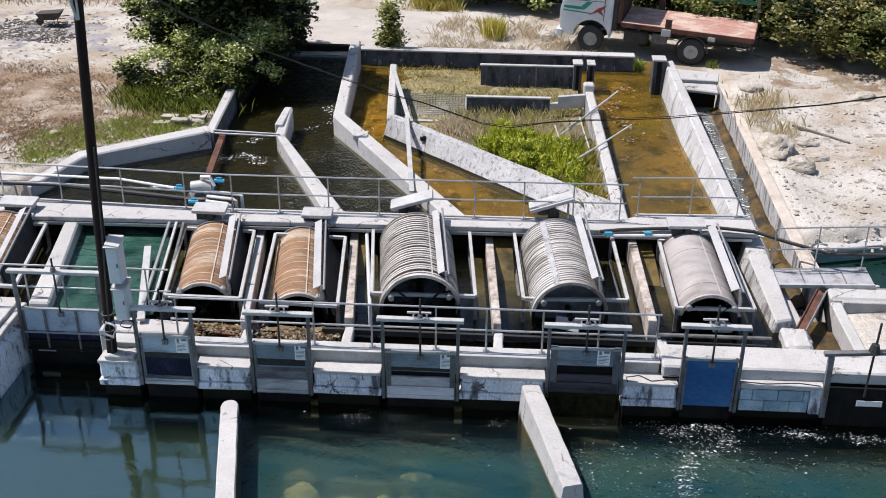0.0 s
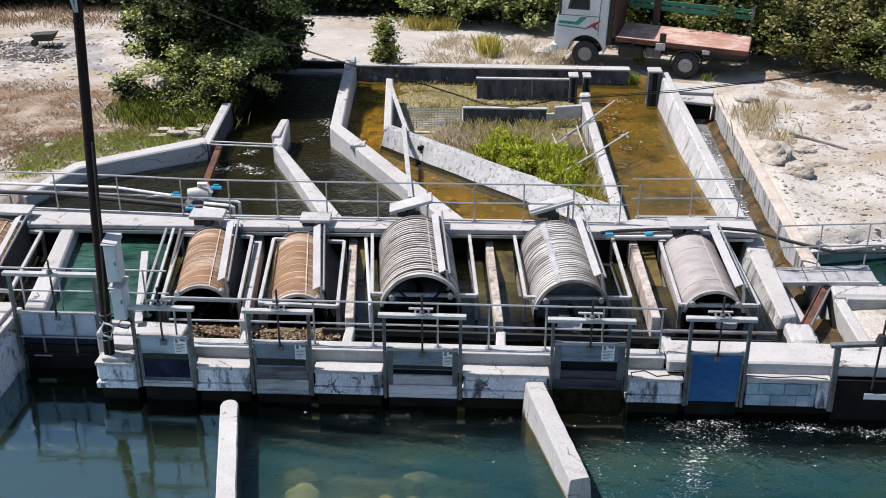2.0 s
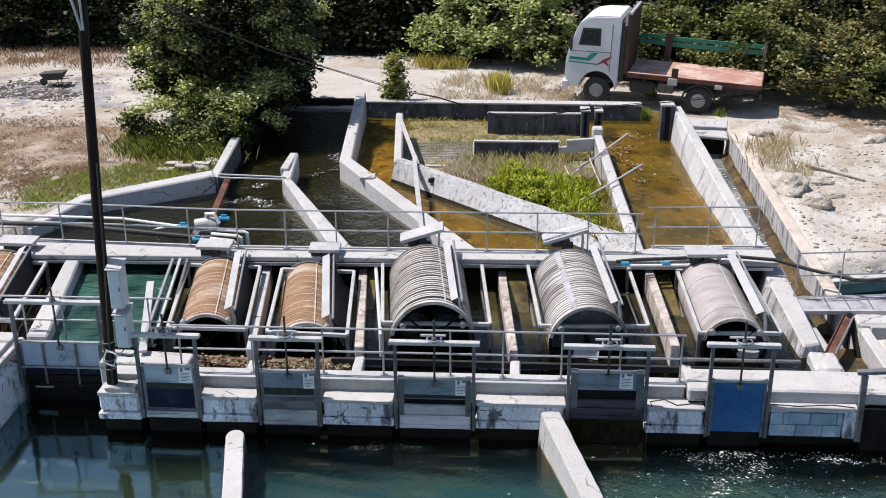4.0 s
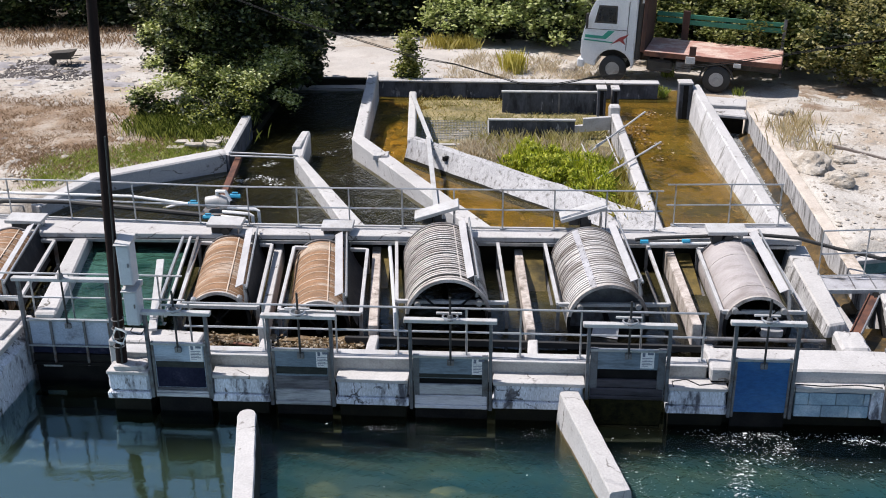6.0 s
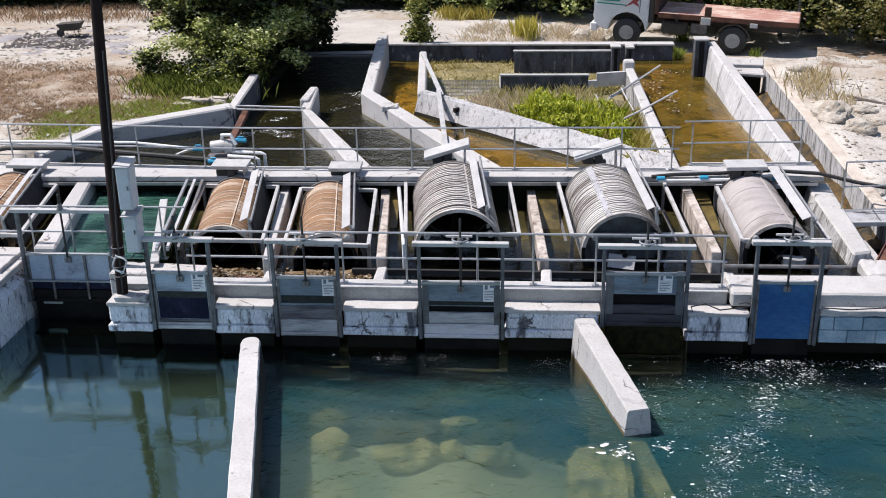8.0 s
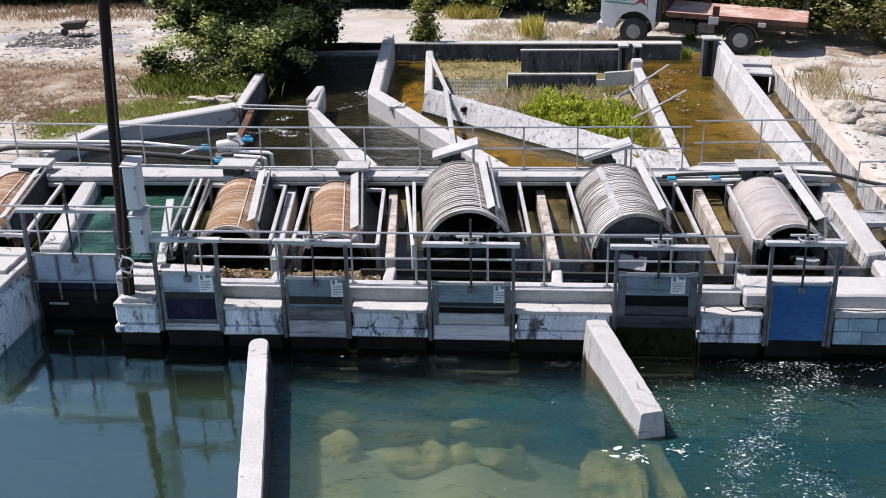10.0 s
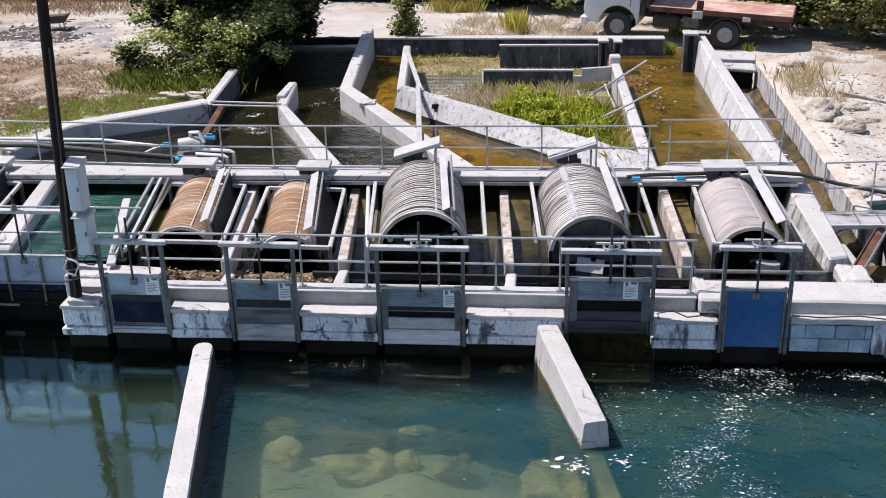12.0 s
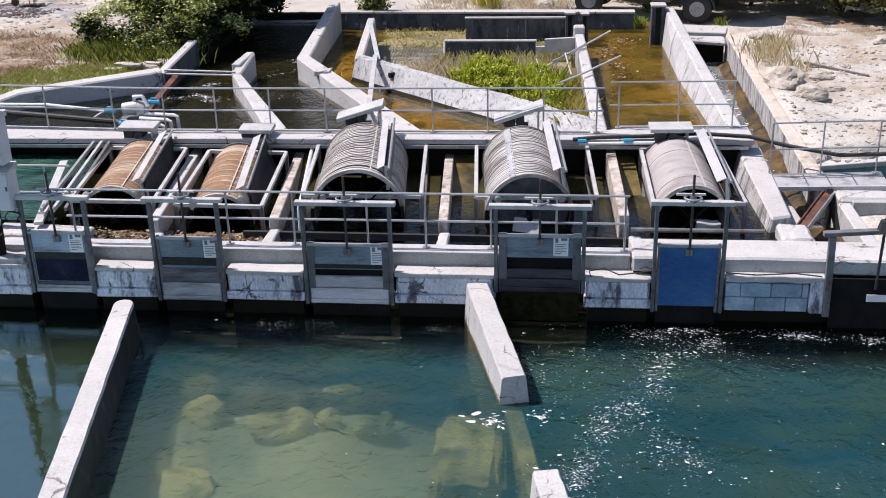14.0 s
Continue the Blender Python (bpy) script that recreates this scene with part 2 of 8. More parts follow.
# Darkened bed: the tree's shade over the inlet is in its colour.
M_BED_DARK = mat("dark channel bed", (0.014, 0.015, 0.007), (0.05, 0.046, 0.012), 0.9, scale=0.8, fine=16, bump=0.3, stain=(0.004, 0.005, 0.003), stain_scale=0.7, stain_at=0.50, wear=(0.20, 0.18, 0.07), wear_at=0.66, grit=0.5)
M_RIVER = mat("deep river bed", (0.03, 0.04, 0.025), (0.06, 0.072, 0.045), 0.9, scale=0.7, fine=4.0, bump=0.3, stain=(0.05, 0.05, 0.016), stain_scale=0.6, stain_at=0.6, stain_soft=0.1, spec=0.1)
M_MUD = mat("olive mud", (0.30, 0.29, 0.07), (0.19, 0.20, 0.06), 0.9, scale=0.8, fine=5, bump=0.2, stain=(0.06, 0.065, 0.02), stain_scale=1.1, stain_at=0.62)
M_SILT = mat("pale silt", (0.50, 0.49, 0.31), (0.36, 0.39, 0.26), 0.9, scale=0.7, fine=5.0, bump=0.15, stain=(0.26, 0.33, 0.22), stain_scale=0.9, stain_at=0.56, stain_soft=0.16)
# Black for an added sheet that paints the weir's shade and reflection.
M_WEIR_SHADE = mat("weir shade black", (0.010, 0.011, 0.006), (0.022, 0.022, 0.010), 0.7, scale=1.5, fine=10, bump=0.3, stain=(0.05, 0.055, 0.012), stain_scale=1.3, stain_at=0.62)
# Near-black floor under the wood, with the trees' shade in its colour.
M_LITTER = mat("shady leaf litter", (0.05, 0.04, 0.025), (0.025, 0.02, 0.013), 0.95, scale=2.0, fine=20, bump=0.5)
M_STONE = mat("pale river stone", (0.82, 0.68, 0.32), (0.58, 0.48, 0.20), 0.9, scale=2.0, fine=9, bump=0.5, stain=(0.18, 0.18, 0.07), stain_scale=2.0, stain_at=0.58)
M_DUST = mat("dusty ground", (0.50, 0.475, 0.44), (0.39, 0.365, 0.33), 0.95, scale=0.7, fine=9, bump=1.0, stain=(0.33, 0.26, 0.19), stain_scale=0.35, stain_at=0.54, wear=(0.27, 0.24, 0.205), wear_at=0.60, grit=0.4)
# drift thins the murk so the weir's dark reflection is in the colour.
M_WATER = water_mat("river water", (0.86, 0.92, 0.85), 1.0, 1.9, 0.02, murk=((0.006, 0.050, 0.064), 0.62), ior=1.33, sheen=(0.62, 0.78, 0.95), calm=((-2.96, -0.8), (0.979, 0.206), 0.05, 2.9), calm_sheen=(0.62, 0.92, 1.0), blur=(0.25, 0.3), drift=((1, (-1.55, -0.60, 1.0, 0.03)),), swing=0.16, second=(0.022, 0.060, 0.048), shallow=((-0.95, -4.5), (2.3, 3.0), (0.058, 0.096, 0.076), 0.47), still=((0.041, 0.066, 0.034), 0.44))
# drift darkens this water towards the bay fronts.
M_WATER_BAY = water_mat("bay water", (0.14, 0.14, 0.10), 0.3, 2.6, 0.03, murk=((0.15, 0.12, 0.045), 0.40), swing=0.28, second=(0.04, 0.042, 0.024), drift=((1, (1.3, 2.9, 0.03, 1.0)),))
M_POOL = water_mat("green pool water", (0.4, 0.6, 0.45), 0.9, 2.0, 0.03, murk=((0.008, 0.042, 0.030), 0.60), swing=0.36, second=(0.065, 0.155, 0.12), stretch=(0.6, 1.6, 1), sheen=(0.8, 0.9, 0.95))
M_WATER_UP = water_mat("golden channel water", (0.90, 0.78, 0.52), 0.3, 1.8, 0.03, stretch=(1, 0.5, 1), murk=((0.16, 0.112, 0.018), 0.34), swing=0.26, second=(0.06, 0.052, 0.014), sheen=(0.52, 0.54, 0.58))
# Murk kept dark, with the tree's shade and reflection painted in.
M_WATER_WEST = water_mat("dark inlet water", (0.70, 0.66, 0.46), 1.0, 4.0, 0.05, stretch=(1, 0.6, 1), murk=((0.040, 0.038, 0.014), 0.14), swing=0.14, second=(0.010, 0.011, 0.007), sheen=(0.66, 0.70, 0.74))


# ---- building tools ----
def thing(name, at, label, category, group="", kind=""):
    return tagged(place(new(name), at), label, category, group, kind)


def place(ob, at):
    ob.location = at
    return ob


def root_at(ob):
    v = Vector((0, 0, 0))
    while ob is not None:
        v += ob.location
        ob = ob.parent
    return v


def finish(name, bm, material, smooth=False):
    me = bpy.data.meshes.new(name)
    bmesh.ops.recalc_face_normals(bm, faces=bm.faces)
    bm.to_mesh(me)
    bm.free()
    for m in material if isinstance(material, (list, tuple)) else (material,):
        me.materials.append(m)
    if smooth:
        me.polygons.foreach_set("use_smooth", [True] * len(me.polygons))
        me.set_sharp_from_angle(angle=radians(40))
    return me


def part(name, bm, material, parent, label="", smooth=False):
    """A bmesh in world coordinates as one mesh under a thing or a part."""
    at = root_at(parent)
    bmesh.ops.translate(bm, vec=-at, verts=bm.verts)
    ob = new(name, finish(name, bm, material, smooth))
    ob.parent = parent
    return tagged(ob, label)


def solo(name, bm, material, label, category, kind="", group="", smooth=False, at=None):
    """A bmesh in world coordinates as a thing of its own, its origin at its base."""
    cs = [v.co for v in bm.verts]
    if at is None:
        at = Vector((sum(c.x for c in cs) / len(cs), sum(c.y for c in cs) / len(cs), min(c.z for c in cs)))
    bmesh.ops.translate(bm, vec=-Vector(at), verts=bm.verts)
    ob = new(name, finish(name, bm, material, smooth))
    ob.location = at
    return tagged(ob, label, category, group, kind)


def soft(bm, w, seg=1):
    if w > 0:
        bmesh.ops.bevel(bm, geom=bm.edges[:], offset=w, segments=seg, affect="EDGES", clamp_overlap=True)
    return bm


def box(lo, hi, bevel=0.0, bm=None):
    """A box between two corners; added to bm if given."""
    b = bmesh.new()
    bmesh.ops.create_cube(b, size=1)
    for v in b.verts:
        for i in range(3):
            v.co[i] = lo[i] if v.co[i] < 0 else hi[i]
    soft(b, bevel)
    return merge(bm, b)


def merge(bm, b):
    if bm is None:
        return b
    me = bpy.data.meshes.new("tmp")
    b.to_mesh(me)
    b.free()
    bm.from_mesh(me)
    bpy.data.meshes.remove(me)
    return bm


def prism(pts, z0, bevel=0.0, bm=None):
    """A solid over a plan polygon: pts are (x, y, top z), bottom at z0 (a number or one per corner)."""
    b = bmesh.new()
    lows = z0 if isinstance(z0, (list, tuple)) else [z0] * len(pts)
    lo = [b.verts.new((x, y, z)) for (x, y, _), z in zip(pts, lows)]
    hi = [b.verts.new(p) for p in pts]
    b.faces.new(lo[::-1])
    b.faces.new(hi)
    k = len(pts)
    for i in range(k):
        b.faces.new((lo[i], lo[(i + 1) % k], hi[(i + 1) % k], hi[i]))
    bmesh.ops.recalc_face_normals(b, faces=b.faces)
    soft(b, bevel)
    return merge(bm, b)


def bar(p, q, w, h, bm=None, bevel=0.0, roll=0.0):
    """A rectangular bar from p to q, w wide (level) and h high, centred on the line."""
    p, q = Vector(p), Vector(q)
    d = q - p
    side = d.cross(Vector((0, 0, 1)))
    side = side.normalized() if side.length > 1e-5 else Vector((1, 0, 0))
    up = side.cross(d).normalized()
    if roll:
        turn = Matrix.Rotation(radians(roll), 3, d.normalized())
        side, up = turn @ side, turn @ up
    b = bmesh.new()
    vs = [b.verts.new(e + side * sx * w / 2 + up * sz * h / 2) for e in (p, q) for sx, sz in ((-1, -1), (1, -1), (1, 1), (-1, 1))]
    for f in ((0, 1, 2, 3), (7, 6, 5, 4), (0, 4, 5, 1), (1, 5, 6, 2), (2, 6, 7, 3), (3, 7, 4, 0)):
        b.faces.new([vs[i] for i in f])
    bmesh.ops.recalc_face_normals(b, faces=b.faces)
    soft(b, bevel)
    return merge(bm, b)


def tube(pts, r, bm=None, seg=8, caps=True):
    """A round pipe through points; r is one radius or one per point."""
    pts = [Vector(p) for p in pts]
    rs = r if isinstance(r, (list, tuple)) else [r] * len(pts)
    b = bmesh.new()
    rings = []
    ref = None
    for i, p in enumerate(pts):
        d = (pts[min(i + 1, len(pts) - 1)] - pts[max(i - 1, 0)]).normalized()
        if ref is None:
            ref = d.cross(Vector((0, 0, 1)) if abs(d.z) < 0.9 else Vector((1, 0, 0))).normalized()
        ref = (ref - d * ref.dot(d)).normalized()
        o = d.cross(ref)
        rings.append([b.verts.new(p + (ref * math.cos(a) + o * math.sin(a)) * rs[i]) for a in (2 * math.pi * k / seg for k in range(seg))])
    for u, v in zip(rings, rings[1:]):
        for k in range(seg):
            b.faces.new((u[k], u[(k + 1) % seg], v[(k + 1) % seg], v[k]))
    if caps:
        b.faces.new(rings[0][::-1])
        b.faces.new(rings[-1])
    bmesh.ops.recalc_face_normals(b, faces=b.faces)
    return merge(bm, b)


def top(y):
    """Height of the wall tops, which climb a little upstream."""
    return 1.05 + 0.055 * y


def wall(name, plan, z0, label, bevel=0.03, material=None, kind="structure", category="wall"):
    """A concrete wall over a plan polygon with the common sloping top."""
    b = prism([(x, y, top(y)) for x, y in plan], z0, bevel)
    b.normal_update()
    for f in b.faces:
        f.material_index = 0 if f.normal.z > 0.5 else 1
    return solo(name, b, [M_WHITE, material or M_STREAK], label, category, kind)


# ---- ground and water ----
def ground_height(x, y):
    """The bank: falls away to the channels and the river, and rises far behind."""
    h = 1.22 + 0.05 * noise.noise(Vector((x * 0.5, y * 0.5, 0))) + 0.02 * noise.noise(Vector((x * 2.1, y * 2.1, 3)))
    h += 0.03 * max(0.0, y - 24)
    if x > -4:
        h -= min(1.0, max(0.0, (y - 13.8) / 1.2)) * min(0.16, 0.04 * (x + 4) / 2 + 0.05 * max(0.0, x - 3.8))
    if x > 6.2:
        h += -0.04 * max(0.0, 14 - y) + 0.10 * noise.noise(Vector((x * 0.9, y * 0.9, 7)))
    if x < -5.5:
        h += 0.10
    return h


XS = sorted(set([-400, -200, -100, -60] + [-40 + i * 1.0 for i in range(22)] + [-18 + i * 0.35 for i in range(130)] + [28 + i * 2.0 for i in range(8)] + [60, 100, 200, 400]))
YS = sorted(set([-1.0 + i * 0.35 for i in range(110)] + [38 + i * 2 for i in range(12)] + [70, 100, 160, 260, 400]))


def in_basin(x, y):
    """True over the water works, where the bank leaves room for basins and channels."""
    if y < 4.4 and x < 7.1:
        return True
    if y < 0.6:
        return True
    if 7.3 < x < 13 and 3.3 < y < 5.0 + (x - 7.3) * 0.27:
        return True
    if x > 5.9 and y < 14.2:
        return x < 7.12
    if x > 6.9:
        return False
    if x < -8.6:
        return False
    if x < -5.55:
        return y < min(5.6 + (x + 8.6) * 2.5, 7.15 + (x + 8.03) * 0.637)
    if x < -3.0:
        return y < 15.9
    return y < 15.05


def make_ground():
    verts, faces, idx = [], [], {}
    for j, y in enumerate(YS):
        for i, x in enumerate(XS):
            idx[i, j] = len(verts)
            verts.append((x, y, ground_height(x, y) if not in_basin(x, y) else -2.0))
    for j in range(len(YS) - 1):
        for i in range(len(XS) - 1):
            faces.append((idx[i, j], idx[i + 1, j], idx[i + 1, j + 1], idx[i, j + 1]))
    me = bpy.data.meshes.new("ground")
    me.from_pydata(verts, [], faces)
    me.materials.append(M_DUST)
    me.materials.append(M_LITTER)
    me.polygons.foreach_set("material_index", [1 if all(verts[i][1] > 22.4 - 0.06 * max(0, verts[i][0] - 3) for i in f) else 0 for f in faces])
    me.polygons.foreach_set("use_smooth", [True] * len(me.polygons))
    return tagged(new("ground", me), "pale dusty stony bank with dry patches", "ground", kind="structure")


make_ground()


def patch(name, x0, x1, y0, y1, lift, rough, material, label, category, step=0.12):
    """A thin layer on the ground that comes out in an uneven outline."""
    b = bmesh.new()
    nx, ny = int((x1 - x0) / step), int((y1 - y0) / step)
    rows = []
    for j in range(ny + 1):
        rows.append([])
        for i in range(nx + 1):
            x, y = x0 + (x1 - x0) * i / nx, y0 + (y1 - y0) * j / ny
            edge = min(i, nx - i) / nx * 2, min(j, ny - j) / ny * 2
            out = 0.07 * (1 - min(1.0, 3.0 * edge[0])) + 0.07 * (1 - min(1.0, 3.0 * edge[1]))
            rows[-1].append(b.verts.new((x, y, ground_height(x, y) + lift - out + rough * noise.fractal(Vector((x * 0.9, y * 0.9, 5)), 1.0, 2.0, 5))))
    for u, v in zip(rows, rows[1:]):
        for i in range(nx):
            b.faces.new((u[i], u[i + 1], v[i + 1], v[i]))
    return solo(name, b, material, label, category, "structure", smooth=True)


M_TRACK = mat("white dusty track", (0.49, 0.46, 0.43), (0.385, 0.36, 0.335), 0.95, scale=0.7, fine=12, bump=0.6, stain=(0.36, 0.33, 0.30), stain_scale=0.9, stain_at=0.60, grit=0.2)
M_ASH = mat("grey ash", (0.22, 0.21, 0.22), (0.33, 0.315, 0.32), 0.95, scale=1.5, fine=14, bump=0.6, stain=(0.10, 0.095, 0.10), stain_scale=1.6, stain_at=0.60, stain_soft=0.1)
patch("track", -9.5, 3.4, 15.6, 21.5, 0.022, 0.035, M_TRACK, "white dusty track behind the water works", "track")
M_SCRUB = mat("reddish scrub soil", (0.29, 0.205, 0.135), (0.17, 0.115, 0.075), 0.95, scale=1.4, fine=16, bump=0.8, stain=(0.40, 0.35, 0.29), stain_scale=1.1, stain_at=0.56, grit=0.45)
patch("scrub_soil", -14.5, -6.2, 8.6, 13.6, 0.02, 0.07, M_SCRUB, "reddish dry scrub soil on the bank", "soil")
M_LEAFSOIL = mat("leaf-strewn soil", (0.30, 0.225, 0.16), (0.17, 0.115, 0.075), 0.95, scale=2.0, fine=18, bump=0.8, stain=(0.40, 0.36, 0.31), stain_scale=1.3, stain_at=0.56, grit=0.5)
patch("leaf_soil", 7.6, 14.5, 12.9, 17.6, 0.005, 0.08, M_LEAFSOIL, "brown leaf-strewn soil before the thicket", "soil")
patch("ash_patch", -16.0, -8.6, 14.2, 19.4, -0.012, 0.09, M_ASH, "grey ash and burnt litter strewn on the yard", "ash")
river_bed = bmesh.new()
bmesh.ops.create_grid(river_bed, x_segments=200, y_segments=140, size=0.5)
for v in river_bed.verts:
    x, y = v.co.x * 60, v.co.y * 42 - 19.8
    deep = -1.30 - (0.15 if x > 2.5 else 0) - 0.25 * noise.noise(Vector((x * 0.4, y * 0.4, 2)))
    v.co = Vector((x, y, deep))
# Added black sheet: the weir's shade and reflection painted under the water.
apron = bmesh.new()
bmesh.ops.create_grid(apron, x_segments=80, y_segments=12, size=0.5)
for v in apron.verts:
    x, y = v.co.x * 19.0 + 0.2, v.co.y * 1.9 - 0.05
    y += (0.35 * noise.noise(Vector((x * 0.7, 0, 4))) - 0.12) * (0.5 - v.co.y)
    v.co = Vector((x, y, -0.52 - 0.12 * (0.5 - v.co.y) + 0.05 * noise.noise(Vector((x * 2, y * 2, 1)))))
solo("weir_apron", apron, M_WEIR_SHADE, "black sheet painting the weir's shade and reflection under the water", "apron", "structure", smooth=True)
solo("river_bed", river_bed, M_RIVER, "green-grey stony bed under the clear river water", "river bed", "structure", smooth=True)


def sheet(name, pts, material, label, category="water"):
    bm = bmesh.new()
    bm.faces.new([bm.verts.new(p) for p in pts])
    ob = solo(name, bm, material, label, category, "structure")
    if ob.data.polygons[0].normal.z < 0:
        ob.data.flip_normals()
    return ob


silt = bmesh.new()
bmesh.ops.create_grid(silt, x_segments=130, y_segments=130, size=0.5)
for v in silt.verts:
    x, y = v.co.x * 9.0 - 0.9, v.co.y * 9.0 - 5.2
    f = 1 - (((x + 0.6) / 2.9) ** 2 + ((y + 5.0) / 4.2) ** 2) + 0.7 * noise.noise(Vector((x * 0.8, y * 0.8, 5)))
    f -= 3.0 * max(0.0, y + 1.05 + 0.5 * noise.noise(Vector((x, 3, 0))))
    v.co = Vector((x, y, -1.55 + 1.05 * max(0.0, min(1.0, 0.55 + f * 0.4)) + 0.04 * noise.noise(Vector((x * 1.9, y * 1.9, 1))) + 0.012 * noise.noise(Vector((x * 5, y * 5, 2)))))
mud = bmesh.new()
bmesh.ops.create_grid(mud, x_segments=50, y_segments=40, size=0.5)
for v in mud.verts:
    x, y = v.co.x * 12 - 8.2, v.co.y * 12 - 6.4
    edge = min(1.0, max(0.0, (-2.4 - x) * 1.4)) * min(1.0, max(0.0, (-1.5 + 0.5 * noise.noise(Vector((x, 0, 9))) - y) * 1.4))
    v.co = Vector((x, y, -1.4 + 1.0 * edge + 0.04 * noise.noise(Vector((x * 1.3, y * 1.3, 6)))))
solo("mud_bank", mud, M_MUD, "grey mud bank under the calm river water", "mud bank", "structure", smooth=True)
solo("silt_bank", silt, M_SILT, "pale silt bank under the shallow river water", "silt bank", "structure", smooth=True)
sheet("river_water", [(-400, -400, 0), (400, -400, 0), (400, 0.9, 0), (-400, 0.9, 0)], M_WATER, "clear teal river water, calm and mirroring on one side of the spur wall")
solo("bay_floor", box((-9.8, 0.9, -0.9), (6.6, 4.4, -0.3)), M_BED_DARK, "dark wet floor of the screen bays", "floor", "structure")
solo("channel_bed", box((-8.7, 4.5, -0.5), (5.5, 16.0, 1.0)), M_BED, "brown algae-covered channel floor", "channel floor", "structure")
solo("channel_bed_dark", prism([(-8.6, 4.6, 1.004), (0.25, 4.6, 1.004), (-2.68, 9.55, 1.004), (-2.95, 15.95, 1.004), (-8.6, 15.95, 1.004)], -0.45), M_BED_DARK, "dark weedy floor of the inlet channel, tree shade in its colour", "channel floor", "structure")
sheet("channel_water", [(0.3, 4.4, 1.09), (5.6, 4.4, 1.09), (5.6, 15.95, 1.09), (-3.0, 15.95, 1.09), (-2.7, 9.55, 1.09)], M_WATER_UP, "shallow golden water over brown algae in the channels")
sheet("inlet_water", [(-8.7, 4.4, 1.09), (0.3, 4.4, 1.09), (-2.7, 9.55, 1.09), (-3.0, 15.95, 1.09), (-8.7, 15.95, 1.09)], M_WATER_WEST, "dark rippled water in the inlet channels")
sheet("bay_water", [(-9.8, 1.5, 0.74), (-7.0, 1.5, 0.74), (-7.0, 1.05, 0.74), (-5.2, 1.05, 0.74), (-5.2, 0.62, 0.74), (6.2, 0.62, 0.74), (6.2, 4.4, 0.74), (-9.8, 4.4, 0.74)], M_WATER_BAY, "dark water standing in the screen bays")
sheet("pool_water", [(-7.2, 4.36, 1.0), (-5.22, 4.36, 1.0), (-4.72, 1.0, 1.0), (-6.6, 1.0, 1.0)], M_POOL, "green sunlit water in the pool behind the west gate")
M_ALGAE = mat("yellow algae mat", (0.62, 0.42, 0.07), (0.32, 0.20, 0.035), 0.9, scale=3.0, fine=14, bump=0.6, stain=(0.10, 0.065, 0.02), stain_scale=3.2, stain_at=0.56)


def algae_mat(x, y, rx, ry, seed):
    b = bmesh.new()
    rim = []
    for k in range(26):
        a = 2 * math.pi * k / 26
        w = 1 + 0.55 * noise.noise(Vector((math.cos(a) * 1.6, math.sin(a) * 1.6, seed)))
        rim.append(b.verts.new((x + rx * w * math.cos(a), y + ry * w * math.sin(a), 1.008)))
    top = b.verts.new((x, y, 1.06))
    for k in range(26):
        b.faces.new((rim[k], rim[(k + 1) % 26], top))
    solo("algae_mat", b, M_ALGAE, "yellow algae mat on the channel floor", "algae", smooth=True, group="algae mats in the channels")


for k, (x, y, rx, ry) in enumerate(((-2.12, 12.5, 0.20, 0.34), (-2.25, 11.9, 0.13, 0.22), (-2.3, 14.4, 0.28, 0.34), (-1.98, 10.9, 0.16, 0.30), (-2.06, 11.5, 0.10, 0.16), (-2.45, 11.3, 0.10, 0.22), (-2.05, 13.4, 0.13, 0.2), (-1.86, 10.2, 0.14, 0.2), (-2.5, 13.7, 0.10, 0.24))):
    algae_mat(x, y, rx, ry, k * 3.7)
solo("wall_sill", box((-9.8, 4.36, -0.5), (5.9, 4.5, 1.272)), M_WET_SHADE, "wet sill wall, darkened for the walkway's shade", "wall", "structure")

# ---- channel walls ----
wall("wall_middle", [(-3.12, 14.8), (-2.85, 14.8), (-2.55, 9.63), (0.55, 4.72), (0.11, 4.72), (-2.83, 9.5)], 0.4, "whitewashed concrete dividing wall with a bend", material=M_WHITE)
wall("wall_short", [(-4.07, 9.95), (-3.86, 9.9), (-3.74, 8.3), (-1.86, 4.7), (-2.28, 4.7), (-3.98, 8.4)], 0.4, "whitewashed concrete dividing wall with a raised end", material=M_WHITE)
wall("wall_enclosure_side", [(-1.84, 13.03), (-1.65, 13.03), (-1.36, 9.47), (-1.55, 9.45)], 0.4, "whitewashed concrete enclosure wall", material=M_WHITE)
M_BATTER = mat("weathered battered face", (0.47, 0.47, 0.48), (0.34, 0.34, 0.35), 0.9, scale=1.8, fine=26, bump=0.18, stain=(0.17, 0.165, 0.16), stain_scale=8.0, stain_at=0.585, stain_soft=0.08, stretch=(1.6, 0.9, 0.5), grit=0.35, wear=(0.12, 0.115, 0.11), wear_at=0.66, crack=((0.09, 0.09, 0.09), 1.0, 0.012))


